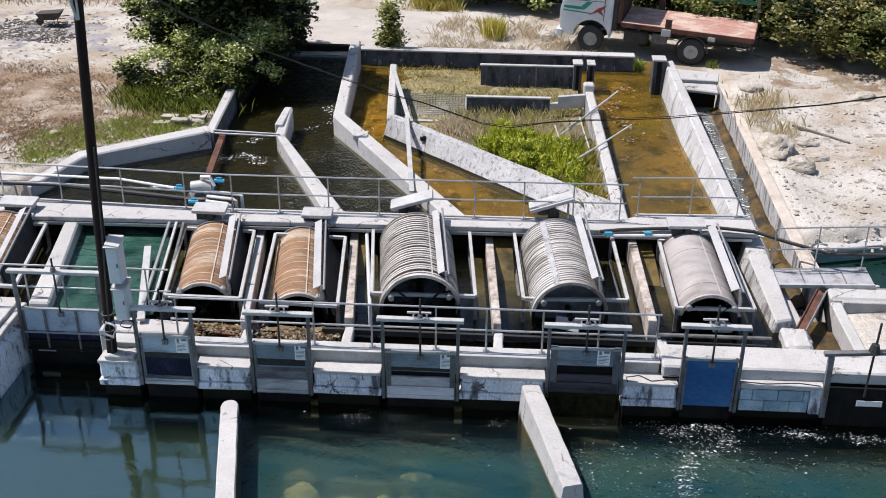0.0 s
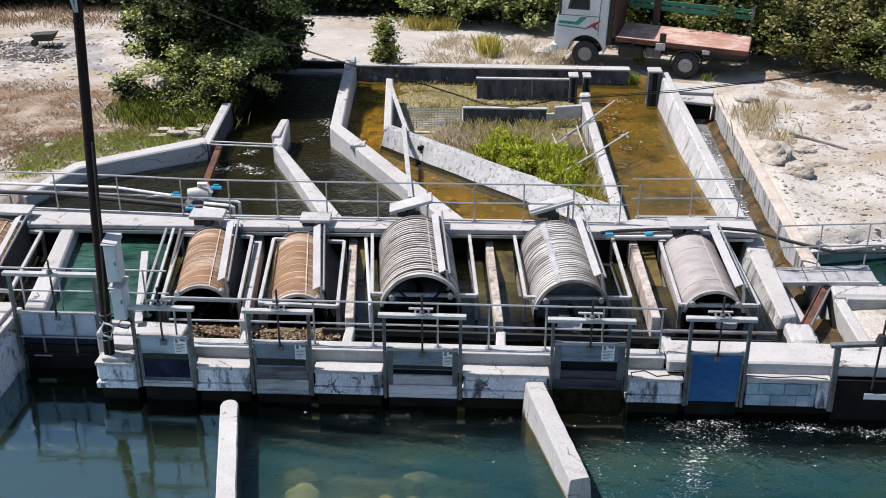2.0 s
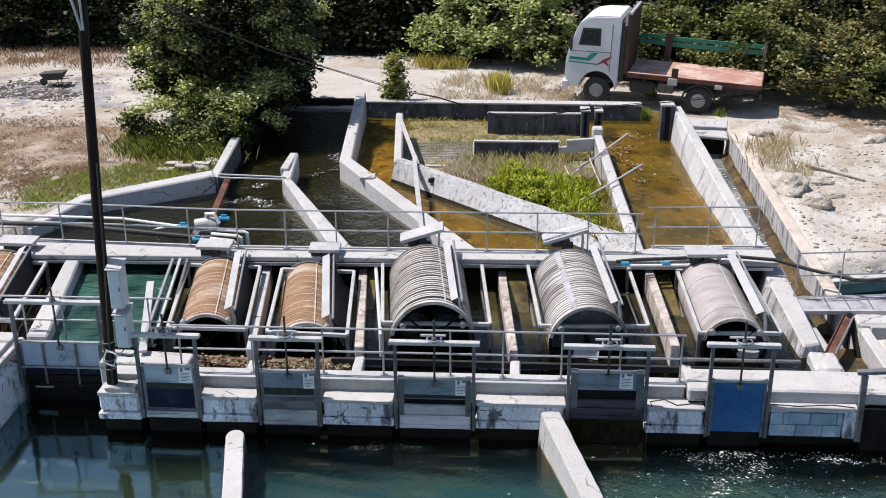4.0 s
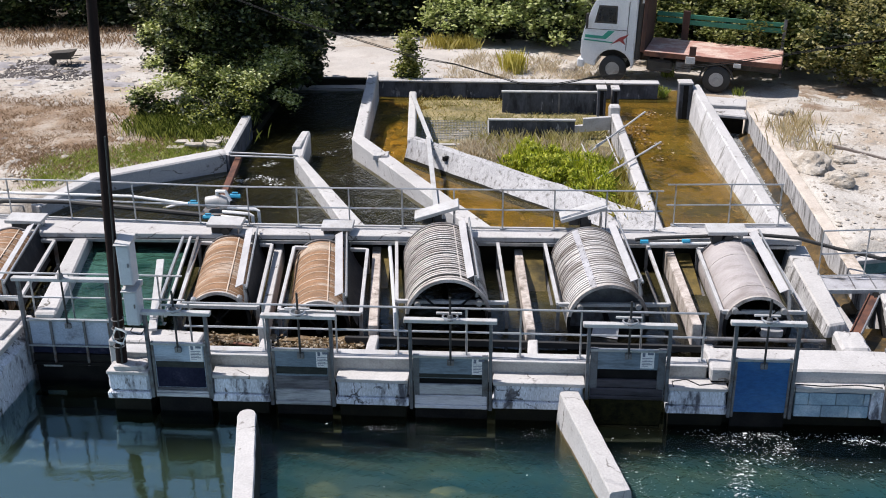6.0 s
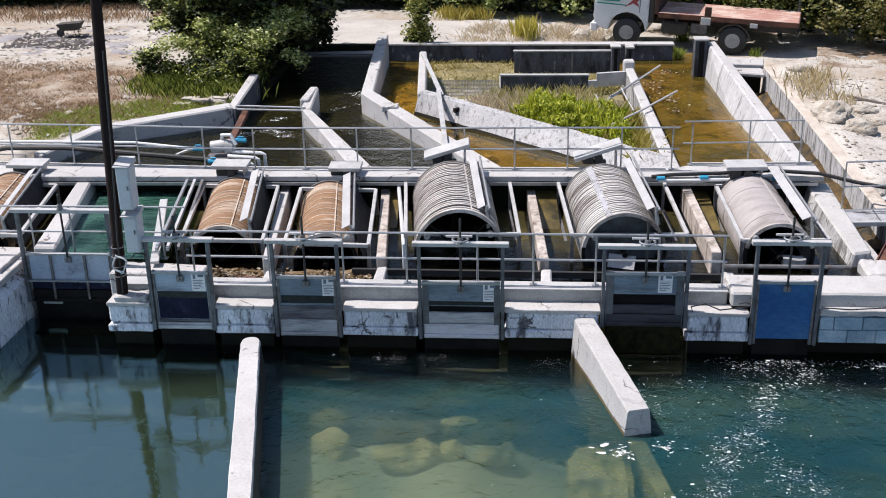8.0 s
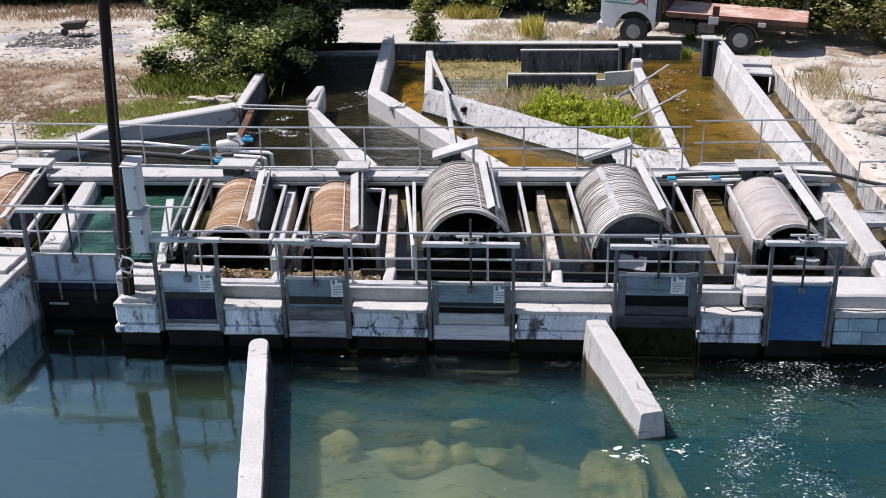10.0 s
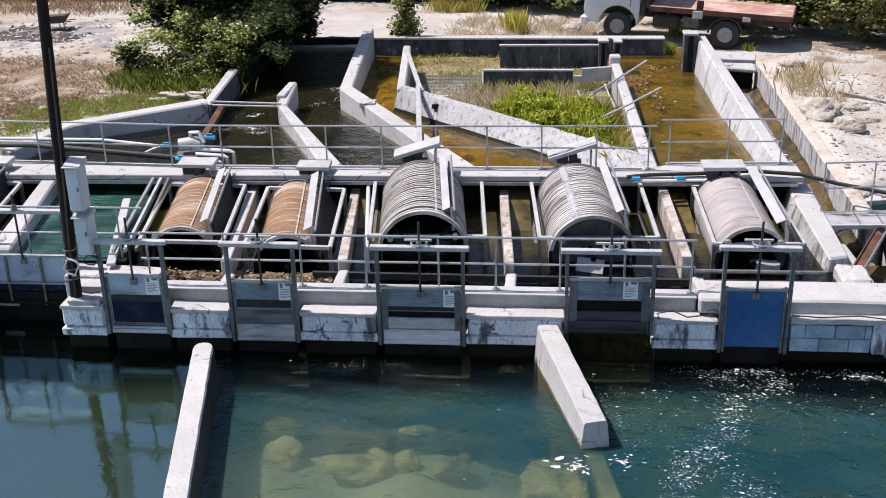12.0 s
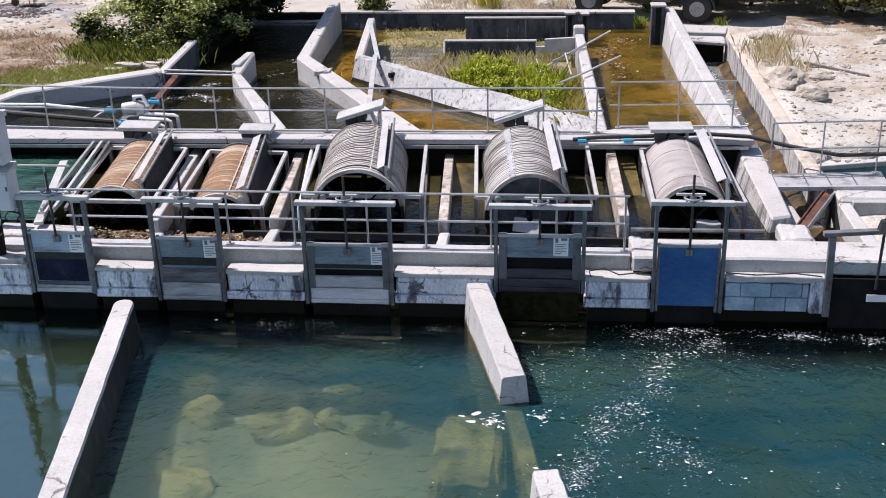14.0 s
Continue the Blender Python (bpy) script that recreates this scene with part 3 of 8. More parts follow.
def slanting_wall():
    """The battered wall between the golden channel and the enclosure: narrow uneven top, broad face, wet toe."""
    ends = [((-1.36, 9.60), (-1.50, 9.50), (-1.66, 9.34)), ((3.50, 5.42), (3.38, 5.30), (2.90, 4.84)), ((3.62, 4.74), (3.48, 4.74), (2.76, 4.70))]
    stations = [tuple(Vector(p).lerp(Vector(q), k / 24) for p, q in zip(ends[0], ends[1])) for k in range(24)] + [tuple(Vector(p) for p in e) for e in ends[1:]]
    b = bmesh.new()
    rows = []
    for back, front, foot in stations:
        rag = 0.03 * noise.noise(Vector((back.x * 2.3, back.y * 2.3, 7))) + 0.015 * noise.noise(Vector((back.x * 7, back.y * 7, 2)))
        zt, zf = top(back.y) + 0.02 + rag, 0.98
        toe = foot.lerp(front, 0.30)
        z_toe = zf + (zt - zf) * 0.30
        bulge = 0.02 * noise.noise(Vector((back.x * 1.7, back.y * 1.7, 3)))
        mid = foot.lerp(front, 0.66) - Vector((bulge, bulge))
        rows.append([b.verts.new(p) for p in ((back.x, back.y, zf), (back.x, back.y, zt), (front.x, front.y, zt - 0.02 - rag * 0.5), (mid.x, mid.y, zf + (zt - zf) * 0.66), (toe.x, toe.y, z_toe), (foot.x, foot.y, zf))])
    for u, v in zip(rows, rows[1:]):
        for k in range(6):
            f = b.faces.new((u[k], v[k], v[(k + 1) % 6], u[(k + 1) % 6]))
            f.material_index = 1 if k == 4 else 0
    b.faces.new(rows[0])
    b.faces.new(rows[-1][::-1])
    bmesh.ops.recalc_face_normals(b, faces=b.faces)
    solo("wall_slanting", b, [M_BATTER, M_WET_SHADE], "streaked white slanting concrete wall with a dark wet foot", "wall", "structure")


slanting_wall()
wall("wall_enclosure_east", [(3.18, 12.05), (3.38, 12.05), (3.72, 4.75), (3.46, 4.75)], 0.4, "white concrete enclosure wall", material=M_STREAK)
east = bmesh.new()
e_lo = [east.verts.new(p) for p in ((5.24, 13.4, 0.1), (5.60, 13.5, 0.1), (6.08, 4.9, 0.1), (5.36, 4.9, 0.1))]
e_hi = [east.verts.new(p) for p in ((5.37, 13.4, 1.90), (5.60, 13.5, 1.90), (6.00, 4.9, 1.39), (5.75, 4.9, 1.39))]
for q in ((e_lo[::-1]), e_hi, *((e_lo[i], e_lo[(i + 1) % 4], e_hi[(i + 1) % 4], e_hi[i]) for i in range(4))):
    east.faces.new(q)
bmesh.ops.recalc_face_normals(east, faces=east.faces)
bmesh.ops.bevel(east, geom=east.edges[:], offset=0.025, segments=1, affect="EDGES")
east.normal_update()
for f in east.faces:
    f.material_index = 0 if f.normal.z > 0.8 else 1
M_GREYWASH = mat("greyed whitewash", (0.52, 0.52, 0.53), (0.40, 0.40, 0.41), 0.88, scale=2.0, fine=24, bump=0.5, stain=(0.24, 0.235, 0.23), stain_scale=5.5, stain_at=0.58, stain_soft=0.07, stretch=(1, 1, 0.12), wear=(0.20, 0.19, 0.18), wear_at=0.66, grit=0.25)
solo("wall_channel_east", east, [M_WHITE, M_GREYWASH], "long white battered channel wall with dark runs", "wall", "structure")
flume_wall = prism([(6.95, 14.0, 1.14), (7.20, 14.0, 1.14), (7.12, 2.95, 0.99), (6.86, 2.95, 0.99)], -0.3, 0.02)
flume_wall.normal_update()
for f in flume_wall.faces:
    f.material_index = 0 if f.normal.z > 0.5 else 1
solo("wall_flume_outer", flume_wall, [M_OLD, M_STREAK], "old beige outer wall of a narrow flume with dark drips", "wall", "structure")
wall("wall_wing", [(-8.75, 5.5), (-8.15, 7.15), (-5.65, 8.75), (-5.45, 8.45), (-7.9, 6.9), (-8.5, 5.4)], 0.4, "curved whitewashed wing wall beside the bank", material=M_WHITE)
wall("wall_bank", [(-5.74, 11.0), (-5.5, 11.0), (-5.4, 8.35), (-5.62, 8.5)], 0.4, "short whitewashed bank wall with a damp side darkened for shade", material=M_SHADEWALL)
solo("wall_back", prism([(-2.9, 15.0, 1.51), (-2.9, 15.25, 1.51), (4.75, 15.25, 1.48), (4.75, 15.0, 1.48)], 0.4, 0.02), M_SHADEWALL, "damp concrete back wall, darkened for shade, with a white coping", "wall", "structure")

solo("wall_culvert", prism([(-6.0, 15.85, 1.36), (-2.9, 15.85, 1.36), (-2.9, 16.1, 1.36), (-6.0, 16.1, 1.36)], 0.4, 0.02), M_WET_SHADE, "dark wet culvert wall below the track", "wall", "structure")
# Added wall: its near-black colour stands in for shade under the tree.
solo("wall_inlet_side", prism([(-5.75, 11.0, 1.25), (-5.45, 11.0, 1.25), (-5.5, 15.9, 1.3), (-5.85, 15.9, 1.3)], 0.4, 0.02), M_WET_SHADE, "added dark wall painting the shade under the tree", "wall", "structure")
solo("weir_lip", box((-5.6, 15.62, 0.6), (-2.95, 15.72, 1.13), 0.01), M_GREY, "low concrete weir lip across the inlet", "weir", "structure")
# ---- walkway, footbridge, piers ----
M_STEEL = mat("galvanised steel", (0.50, 0.51, 0.52), (0.36, 0.37, 0.38), 0.45, 0.7, scale=6, fine=60, bump=0.08, stain=(0.22, 0.17, 0.13), stain_scale=5, stain_at=0.66)
M_DULL = mat("dull grey steel", (0.22, 0.22, 0.23), (0.12, 0.12, 0.12), 0.55, 0.3, scale=6, fine=50, bump=0.15, stain=(0.10, 0.06, 0.04), stain_scale=4, stain_at=0.6)
M_PAINT = mat("white painted steel", (0.50, 0.50, 0.50), (0.37, 0.37, 0.37), 0.5, 0.0, scale=3, fine=40, bump=0.1, stain=(0.32, 0.28, 0.24), stain_scale=6, stain_at=0.66, grit=0.25)
M_PLATE = mat("stained gate steel", (0.30, 0.37, 0.46), (0.42, 0.50, 0.60), 0.5, 0.1, scale=1.4, fine=24, bump=0.12, stain=(0.15, 0.17, 0.20), stain_scale=2.5, stain_at=0.60, stretch=(0.4, 1, 2.0))
M_PLATE_DARK = mat("slate gate steel", (0.13, 0.18, 0.23), (0.22, 0.28, 0.34), 0.5, 0.1, scale=1.4, fine=24, bump=0.12, stain=(0.06, 0.08, 0.10), stain_scale=2.5, stain_at=0.58, stretch=(0.4, 1, 2.0))
M_BOARD = mat("pale stop boards", (0.55, 0.56, 0.57), (0.36, 0.37, 0.38), 0.8, scale=2.5, fine=26, bump=0.3, stain=(0.11, 0.11, 0.12), stain_scale=3.0, stain_at=0.57, stretch=(0.25, 1, 1.8))
M_BOARD_WET = mat("wet stop boards", (0.22, 0.22, 0.24), (0.12, 0.12, 0.13), 0.8, scale=2.5, fine=26, bump=0.3, stain=(0.05, 0.05, 0.06), stain_scale=3.0, stain_at=0.54, stretch=(0.25, 1, 1.8))
M_BOARD_PALE = mat("pale grey boards", (0.64, 0.63, 0.66), (0.52, 0.51, 0.55), 0.8, scale=2.5, fine=26, bump=0.3, stain=(0.24, 0.235, 0.24), stain_scale=3.0, stain_at=0.61, stretch=(0.25, 1, 1.8))
M_BOARD_DARK = mat("dark soaked boards", (0.075, 0.068, 0.08), (0.04, 0.036, 0.045), 0.8, scale=2.5, fine=26, bump=0.3, stain=(0.02, 0.018, 0.02), stain_scale=3.0, stain_at=0.54, stretch=(0.25, 1, 1.8))
M_NAVY = mat("navy water stain", (0.008, 0.010, 0.026), (0.022, 0.024, 0.05), 0.8, 0.0, scale=2.5, fine=20, bump=0.2, stain=(0.06, 0.06, 0.10), stain_scale=3.0, stain_at=0.66, spec=0.1)
M_WESTGATE = mat("pale blue gate steel", (0.36, 0.42, 0.52), (0.46, 0.52, 0.61), 0.6, 0.0, scale=1.6, fine=22, bump=0.15, stain=(0.07, 0.075, 0.09), stain_scale=2.2, stain_at=0.62, spec=0.3)
M_TIDE = mat("green-black tide stain", (0.012, 0.016, 0.014), (0.04, 0.045, 0.042), 0.7, 0.0, scale=3, fine=24, bump=0.2, stretch=(0.3, 1, 1), spec=0.2)
# Near-black; also paints the shade in gate openings, holes and drum mouths.
M_BLACK = mat("near-black finish", (0.004, 0.004, 0.005), (0.014, 0.013, 0.012), 0.7, scale=4, fine=30, bump=0.2, spec=0.15)
M_BLUE = mat("blue gate paint", (0.014, 0.080, 0.235), (0.028, 0.125, 0.31), 0.5, 0.0, scale=1.5, fine=20, bump=0.06, stain=(0.06, 0.16, 0.33), stain_scale=1.6, stain_at=0.60, stain_soft=0.16, stretch=(0.4, 1, 1.0), spec=0.3)
M_MESH_GREY = mat("grey screen mesh", (0.3, 0.281, 0.263), (0.175, 0.156, 0.144), 0.65, 0.1, scale=2.5, fine=90, bump=0.5, stain=(0.30, 0.275, 0.25), stain_scale=2.4, stain_at=0.60, grit=0.45)
M_MESH_RIBBED = mat("dark ribbed screen", (0.035, 0.03, 0.027), (0.02, 0.018, 0.017), 0.7, 0.1, scale=2.5, fine=60, bump=0.4, stain=(0.08, 0.07, 0.06), stain_scale=2.0, stain_at=0.6, spec=0.2)
M_MESH_RUST = mat("brown algae screen mesh", (0.347, 0.19, 0.095), (0.19, 0.112, 0.062), 0.8, 0.05, scale=2.2, fine=60, bump=0.6, stain=(0.46, 0.37, 0.29), stain_scale=1.5, stain_at=0.57, stain_soft=0.09, wear=(0.08, 0.05, 0.035), wear_at=0.63, grit=0.5, stretch=(0.6, 2.6, 0.6))
M_MESH_PALE = mat("pale screen mesh", (0.462, 0.429, 0.424), (0.33, 0.303, 0.297), 0.65, 0.1, scale=1.6, fine=120, bump=0.3, stain=(0.22, 0.19, 0.18), stain_scale=1.1, stain_at=0.56, stain_soft=0.12, stretch=(0.7, 1.8, 0.7), grit=0.35)
M_RIB = mat("screen ribs", (0.713, 0.667, 0.621), (0.437, 0.391, 0.356), 0.5, 0.15, scale=4, fine=50, bump=0.1, stain=(0.17, 0.13, 0.11), stain_scale=1.4, stain_at=0.56, stain_soft=0.1, stretch=(0.6, 2.2, 0.6), grit=0.4)
M_RIB_PALE = mat("faint pale seams", (0.45, 0.42, 0.40), (0.36, 0.33, 0.31), 0.6, 0.1, scale=3, fine=50, bump=0.1)
M_RIB_GREY = mat("grey mesh bands", (0.65, 0.627, 0.605), (0.403, 0.381, 0.358), 0.6, 0.1, scale=3, fine=60, bump=0.3, stain=(0.20, 0.175, 0.155), stain_scale=1.4, stain_at=0.57, stain_soft=0.1, stretch=(0.6, 2.2, 0.6), grit=0.5)
M_DRUM_SHADE = mat("drum shade black", (0.012, 0.013, 0.016), (0.03, 0.032, 0.038), 0.7, scale=3, fine=30, bump=0.3, stain=(0.07, 0.065, 0.06), stain_scale=3, stain_at=0.64, spec=0.2)
M_PLANK = mat("plain zinc tray", (0.42, 0.42, 0.43), (0.33, 0.33, 0.34), 0.85, 0.0, spec=0.2, scale=2, fine=30, bump=0.1, grit=0.15)
M_TRAY = mat("dull zinc tray", (0.44, 0.44, 0.46), (0.31, 0.31, 0.33), 0.6, 0.1, scale=3, fine=40, bump=0.15, stain=(0.16, 0.15, 0.14), stain_scale=4, stain_at=0.6)
M_RIB_RUST = mat("stained ribs", (0.616, 0.517, 0.429), (0.374, 0.264, 0.176), 0.6, 0.1, scale=3, fine=50, bump=0.1)
M_POST = mat("grey gate posts", (0.16, 0.175, 0.19), (0.10, 0.105, 0.12), 0.55, 0.3, scale=6, fine=50, bump=0.1, stain=(0.07, 0.06, 0.055), stain_scale=5, stain_at=0.58)
M_RUBBER = mat("black rubber", (0.018, 0.018, 0.018), (0.03, 0.03, 0.03), 0.6, scale=8, fine=60, bump=0.1)
M_PVC = mat("white plastic pipe", (0.75, 0.76, 0.76), (0.62, 0.63, 0.64), 0.35, scale=4, fine=40, bump=0.03)
M_TEAL = mat("blue plastic valve", (0.03, 0.28, 0.48), (0.04, 0.36, 0.55), 0.4, scale=6, fine=40, bump=0.03)
M_RUSTY = mat("rusted steel", (0.11, 0.045, 0.03), (0.17, 0.075, 0.045), 0.8, 0.2, scale=4, fine=40, bump=0.35, stain=(0.05, 0.024, 0.02), stain_scale=3, stain_at=0.55)
M_POLE = mat("tarred timber pole", (0.010, 0.006, 0.006), (0.028, 0.016, 0.014), 0.8, scale=3, fine=30, bump=0.4, stretch=(3, 3, 0.4), spec=0.15)
M_CABINET = mat("light grey cabinet", (0.58, 0.60, 0.63), (0.50, 0.52, 0.55), 0.5, scale=2, fine=40, bump=0.03)
M_PAPER = mat("white notice", (0.80, 0.80, 0.80), (0.72, 0.72, 0.72), 0.6, scale=4, fine=40, bump=0.0)
M_INK = mat("notice ink", (0.10, 0.12, 0.18), (0.16, 0.18, 0.24), 0.6, scale=4, fine=40, bump=0.0)
M_DEBRIS = mat("wet leaf litter", (0.20, 0.13, 0.06), (0.10, 0.07, 0.04), 0.8, scale=8, fine=40, bump=0.6, stain=(0.45, 0.40, 0.32), stain_scale=9, stain_at=0.62)

solo("walkway", prism([(-9.8, 3.92, 1.37), (-3, 4.06, 1.37), (6.1, 4.2, 1.37), (6.1, 4.95, 1.37), (3.9, 4.86, 1.37), (3.4, 4.55, 1.37), (-4.5, 4.5, 1.37), (-9.8, 4.78, 1.37)], 1.275, 0.012), M_WHITE, "white concrete walkway across the screen bays", "walkway", "structure")
walk_edge = thing("walkway_edge", (0, 4.0, 1.19), "grey steel edge channels along the concrete walkway", "steel edging")
part("flange", bar((-9.8, 3.93, 1.235), (6.0, 4.20, 1.235), 0.05, 0.055), M_STEEL, walk_edge)
part("lip", bar((-9.8, 4.80, 1.385), (-4.6, 4.51, 1.385), 0.05, 0.03), M_PAINT, walk_edge)
part("lip", bar((-4.6, 4.51, 1.385), (3.4, 4.56, 1.385), 0.05, 0.03), M_PAINT, walk_edge)
part("lip", bar((3.9, 4.87, 1.385), (6.05, 4.96, 1.385), 0.05, 0.03), M_PAINT, walk_edge)
solo("footbridge", prism([(-5.2, 0.30, 0.87), (3.85, 0.30, 0.87), (3.85, 0.52, 0.87), (-5.2, 0.52, 0.87)], 0.5, 0.012), M_GREY, "grey concrete footbridge beam behind the sluice gates", "footbridge", "structure")
solo("footbridge_coping", box((-5.2, 0.27, 0.872), (3.86, 0.55, 0.90), 0.006), M_PAINT, "pale steel cap along the footbridge", "coping", "structure")


def rough_block(lo, hi, amp, seed, cuts=5):
    """A block with chipped edges and uneven faces."""
    b = box(lo, hi, min(hi[i] - lo[i] for i in range(3)) * 0.12)
    bmesh.ops.subdivide_edges(b, edges=b.edges[:], cuts=cuts, use_grid_fill=True)
    for v in b.verts:
        n3 = noise.noise_vector(v.co * 5 + Vector((seed * 7.3, seed, 0))) * amp + noise.noise_vector(v.co * 14 + Vector((seed, 3, 1))) * amp * 0.5
        v.co += n3
    return b


PIERS = ((-5.3, -4.66, 0.70), (-3.66, -2.80, 0.68), (-1.74, -0.66, 0.67), (0.65, 2.0, 0.68), (3.26, 4.12, 0.67))
for k, (x0, x1, z1) in enumerate(PIERS):
    pier = thing("pier_%d" % (k + 1), ((x0 + x1) / 2, 0.2, -0.9), "weathered concrete pier with a chipped white ledge between sluice gates", "pier", kind="structure")
    part("face", rough_block((x0, 0.0, 0.36), (x1, 0.34, z1 - 0.035), 0.010, k, 4), M_FACE, pier)
    part("ledge", rough_block((x0 - 0.01, -0.012, z1 - 0.05), (x1 + 0.01, 0.32, z1 + 0.01), 0.010, k + 9, 4), M_WHITE, pier, "chipped white ledge")
    part("toe", rough_block((x0 - 0.02, -0.03, 0.24), (x1 + 0.02, 0.34, 0.36), 0.008, k + 20, 4), M_FACE, pier)
    part("foot", box((x0 + 0.03, 0.06, -0.9), (x1 - 0.03, 0.5, 0.25)), M_WET_SHADE, pier, "wet black foot with the undercut's shade in its colour")

# east slab with block facing
slab = thing("pier_6", (5.8, 0.4, -0.9), "whitewashed concrete slab faced with grey-blue blocks", "slab", kind="structure")
part("top", rough_block((3.88, 0.12, 0.72), (9.5, 0.80, 0.95), 0.012, 31, 6), M_WHITE, slab)
part("ledge", rough_block((5.1, -0.02, 0.66), (6.42, 0.2, 0.75), 0.02, 32, 6), M_WHITE, slab, "rough lumpy mortar ledge")
part("foot", box((3.9, 0.16, -0.9), (9.5, 0.7, 0.72)), M_WET_SHADE, slab)
part("end", rough_block((6.22, -0.03, 0.22), (6.45, 0.3, 0.72), 0.015, 33, 4), M_FACE, slab)
M_BLOCKS = mat("blue-grey blocks", (0.30, 0.42, 0.50), (0.20, 0.29, 0.36), 0.9, scale=3, fine=30, bump=0.5, spread=0.18, stain=(0.46, 0.53, 0.58), stain_scale=2.2, stain_at=0.6)
course = 0
for zc in (0.24, 0.445):
    x = 5.12 - (0.2 if course else 0.0)
    while x < 6.2:
        a, b2 = max(x, 5.12), min(x + 0.392, 6.2)
        if b2 - a > 0.05:
            part("block", box((a, -0.01, zc), (b2, 0.15, zc + 0.196), 0.008), M_BLOCKS, slab)
        x += 0.4
    course += 1
solo("mooring_block", rough_block((6.0, 0.84, 0.4), (6.44, 1.52, 0.94), 0.025, 40, 4), M_WHITE, "lumpy white concrete block behind the slab", "concrete block")


# ---- sluice gates ----
def sluice_gate(x0, x1, y, z_bottom, z_sheet, z_beam, label, sheet_mat=None, slot=0.0, board=0.0, sign=0.0, spindle=0.45, overhang=0.09, wheel=True, bands=(), boards=None, cheek=0.035):
    """A lifting gate: two guide posts, a head beam, the sheet, its spindle with handwheel, and a notice."""
    xm = (x0 + x1) / 2
    g = thing("sluice_gate", (xm, y, z_bottom - 0.3), label, "sluice gate", "sluice gates along the weir")
    for x in (x0, x1):
        b = bar((x, y, z_bottom - 0.08), (x, y, z_beam), 0.05, 0.07, bevel=0.004)
        part("guide_post", b, M_POST, g)
        s = (0.037 + cheek / 2) * (1 if x == x0 else -1)
        part("guide_channel", bar((x + s, y + 0.02, z_bottom - 0.08), (x + s, y + 0.02, z_sheet + 0.02), cheek, 0.05), M_DULL if cheek < 0.05 else M_POST, g)
    part("head_beam", bar((x0 - overhang, y, z_beam + 0.03), (x1 + overhang, y, z_beam + 0.03), 0.10, 0.06, bevel=0.006), M_PAINT, g)
    lo = z_bottom + board
    sh = box((x0 + 0.04, y + 0.01, lo), (x1 - 0.04, y + 0.035, z_sheet), 0.004)
    part("gate_leaf", sh, sheet_mat or M_PLATE, g)
    part("stiffener", box((x0 + 0.03, y - 0.012, z_sheet - 0.03), (x1 - 0.03, y + 0.04, z_sheet + 0.012), 0.004), M_STEEL, g)
    for b0, b1, bm_ in bands:
        part("tide_band", box((x0 + 0.085, y + 0.004, b0), (x1 - 0.085, y + 0.012, b1), 0.0), bm_, g, "dark tide band on the gate leaf")
    if board:
        zb = z_bottom + (lo - slot - z_bottom) * 0.48
        part("stop_board", box((x0 + 0.05, y - 0.012, z_bottom), (x1 - 0.05, y + 0.05, zb - 0.006), 0.01), boards[0] if boards else (M_BOARD if sheet_mat is None else M_NAVY), g, "stained stop board")
        part("stop_board", box((x0 + 0.05, y - 0.004, zb + 0.006), (x1 - 0.05, y + 0.05, lo - slot), 0.01), boards[1] if boards else (M_BOARD_WET if sheet_mat is None else M_NAVY), g, "dark wet stop board")
        part("board_lip", box((x0 + 0.05, y - 0.035, z_bottom - 0.06), (x1 - 0.05, y + 0.05, z_bottom), 0.01), boards[0] if boards else M_BOARD, g)
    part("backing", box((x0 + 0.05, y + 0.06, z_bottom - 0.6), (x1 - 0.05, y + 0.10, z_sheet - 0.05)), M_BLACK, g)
    sp = tube([(xm, y - 0.02, z_sheet - 0.12), (xm, y - 0.02, z_beam + spindle)], 0.017)
    part("spindle", sp, M_RUBBER, g, "black greased screw spindle", smooth=True)
    part("bracket", box((xm - 0.05, y - 0.035, z_sheet - 0.14), (xm + 0.05, y + 0.01, z_sheet - 0.05), 0.006), M_DULL, g)
    part("hub", tube([(xm, y - 0.02, z_beam + 0.05), (xm, y - 0.02, z_beam + 0.14)], [0.055, 0.035]), M_DULL, g, smooth=True)
    if wheel:
        ring = [(xm + 0.11 * math.cos(a), y - 0.02 + 0.11 * math.sin(a), z_beam + 0.11) for a in (2 * math.pi * k / 18 for k in range(19))]
        part("handwheel", tube(ring, 0.014, caps=False, seg=6), M_STEEL, g, smooth=True)
        part("crank_arm", bar((xm - 0.21, y + 0.05, z_beam + 0.13), (xm + 0.17, y + 0.05, z_beam + 0.13), 0.035, 0.03, bevel=0.005), M_PAINT, g)
    if sign:
        sx = x0 + sign * (x1 - x0)
        st = z_sheet - 0.015
        p = part("notice", box((sx - 0.10, y - 0.004, st - 0.28), (sx + 0.10, y + 0.004, st), 0.0), M_PAPER, g, "white notice with dark print")
        part("print_bar", box((sx + 0.0, y - 0.008, st - 0.055), (sx + 0.085, y - 0.003, st - 0.02)), M_INK, p)
        part("print_bar", box((sx - 0.075, y - 0.008, st - 0.085), (sx - 0.035, y - 0.003, st - 0.02)), M_INK, p)
        for q in range(6):
            w = (0.15, 0.13, 0.16, 0.12, 0.15, 0.09)[q]
            part("print_bar", box((sx - 0.08, y - 0.0065, st - 0.115 - q * 0.026), (sx - 0.08 + w, y - 0.003, st - 0.106 - q * 0.026)), M_INK, p)
    return g


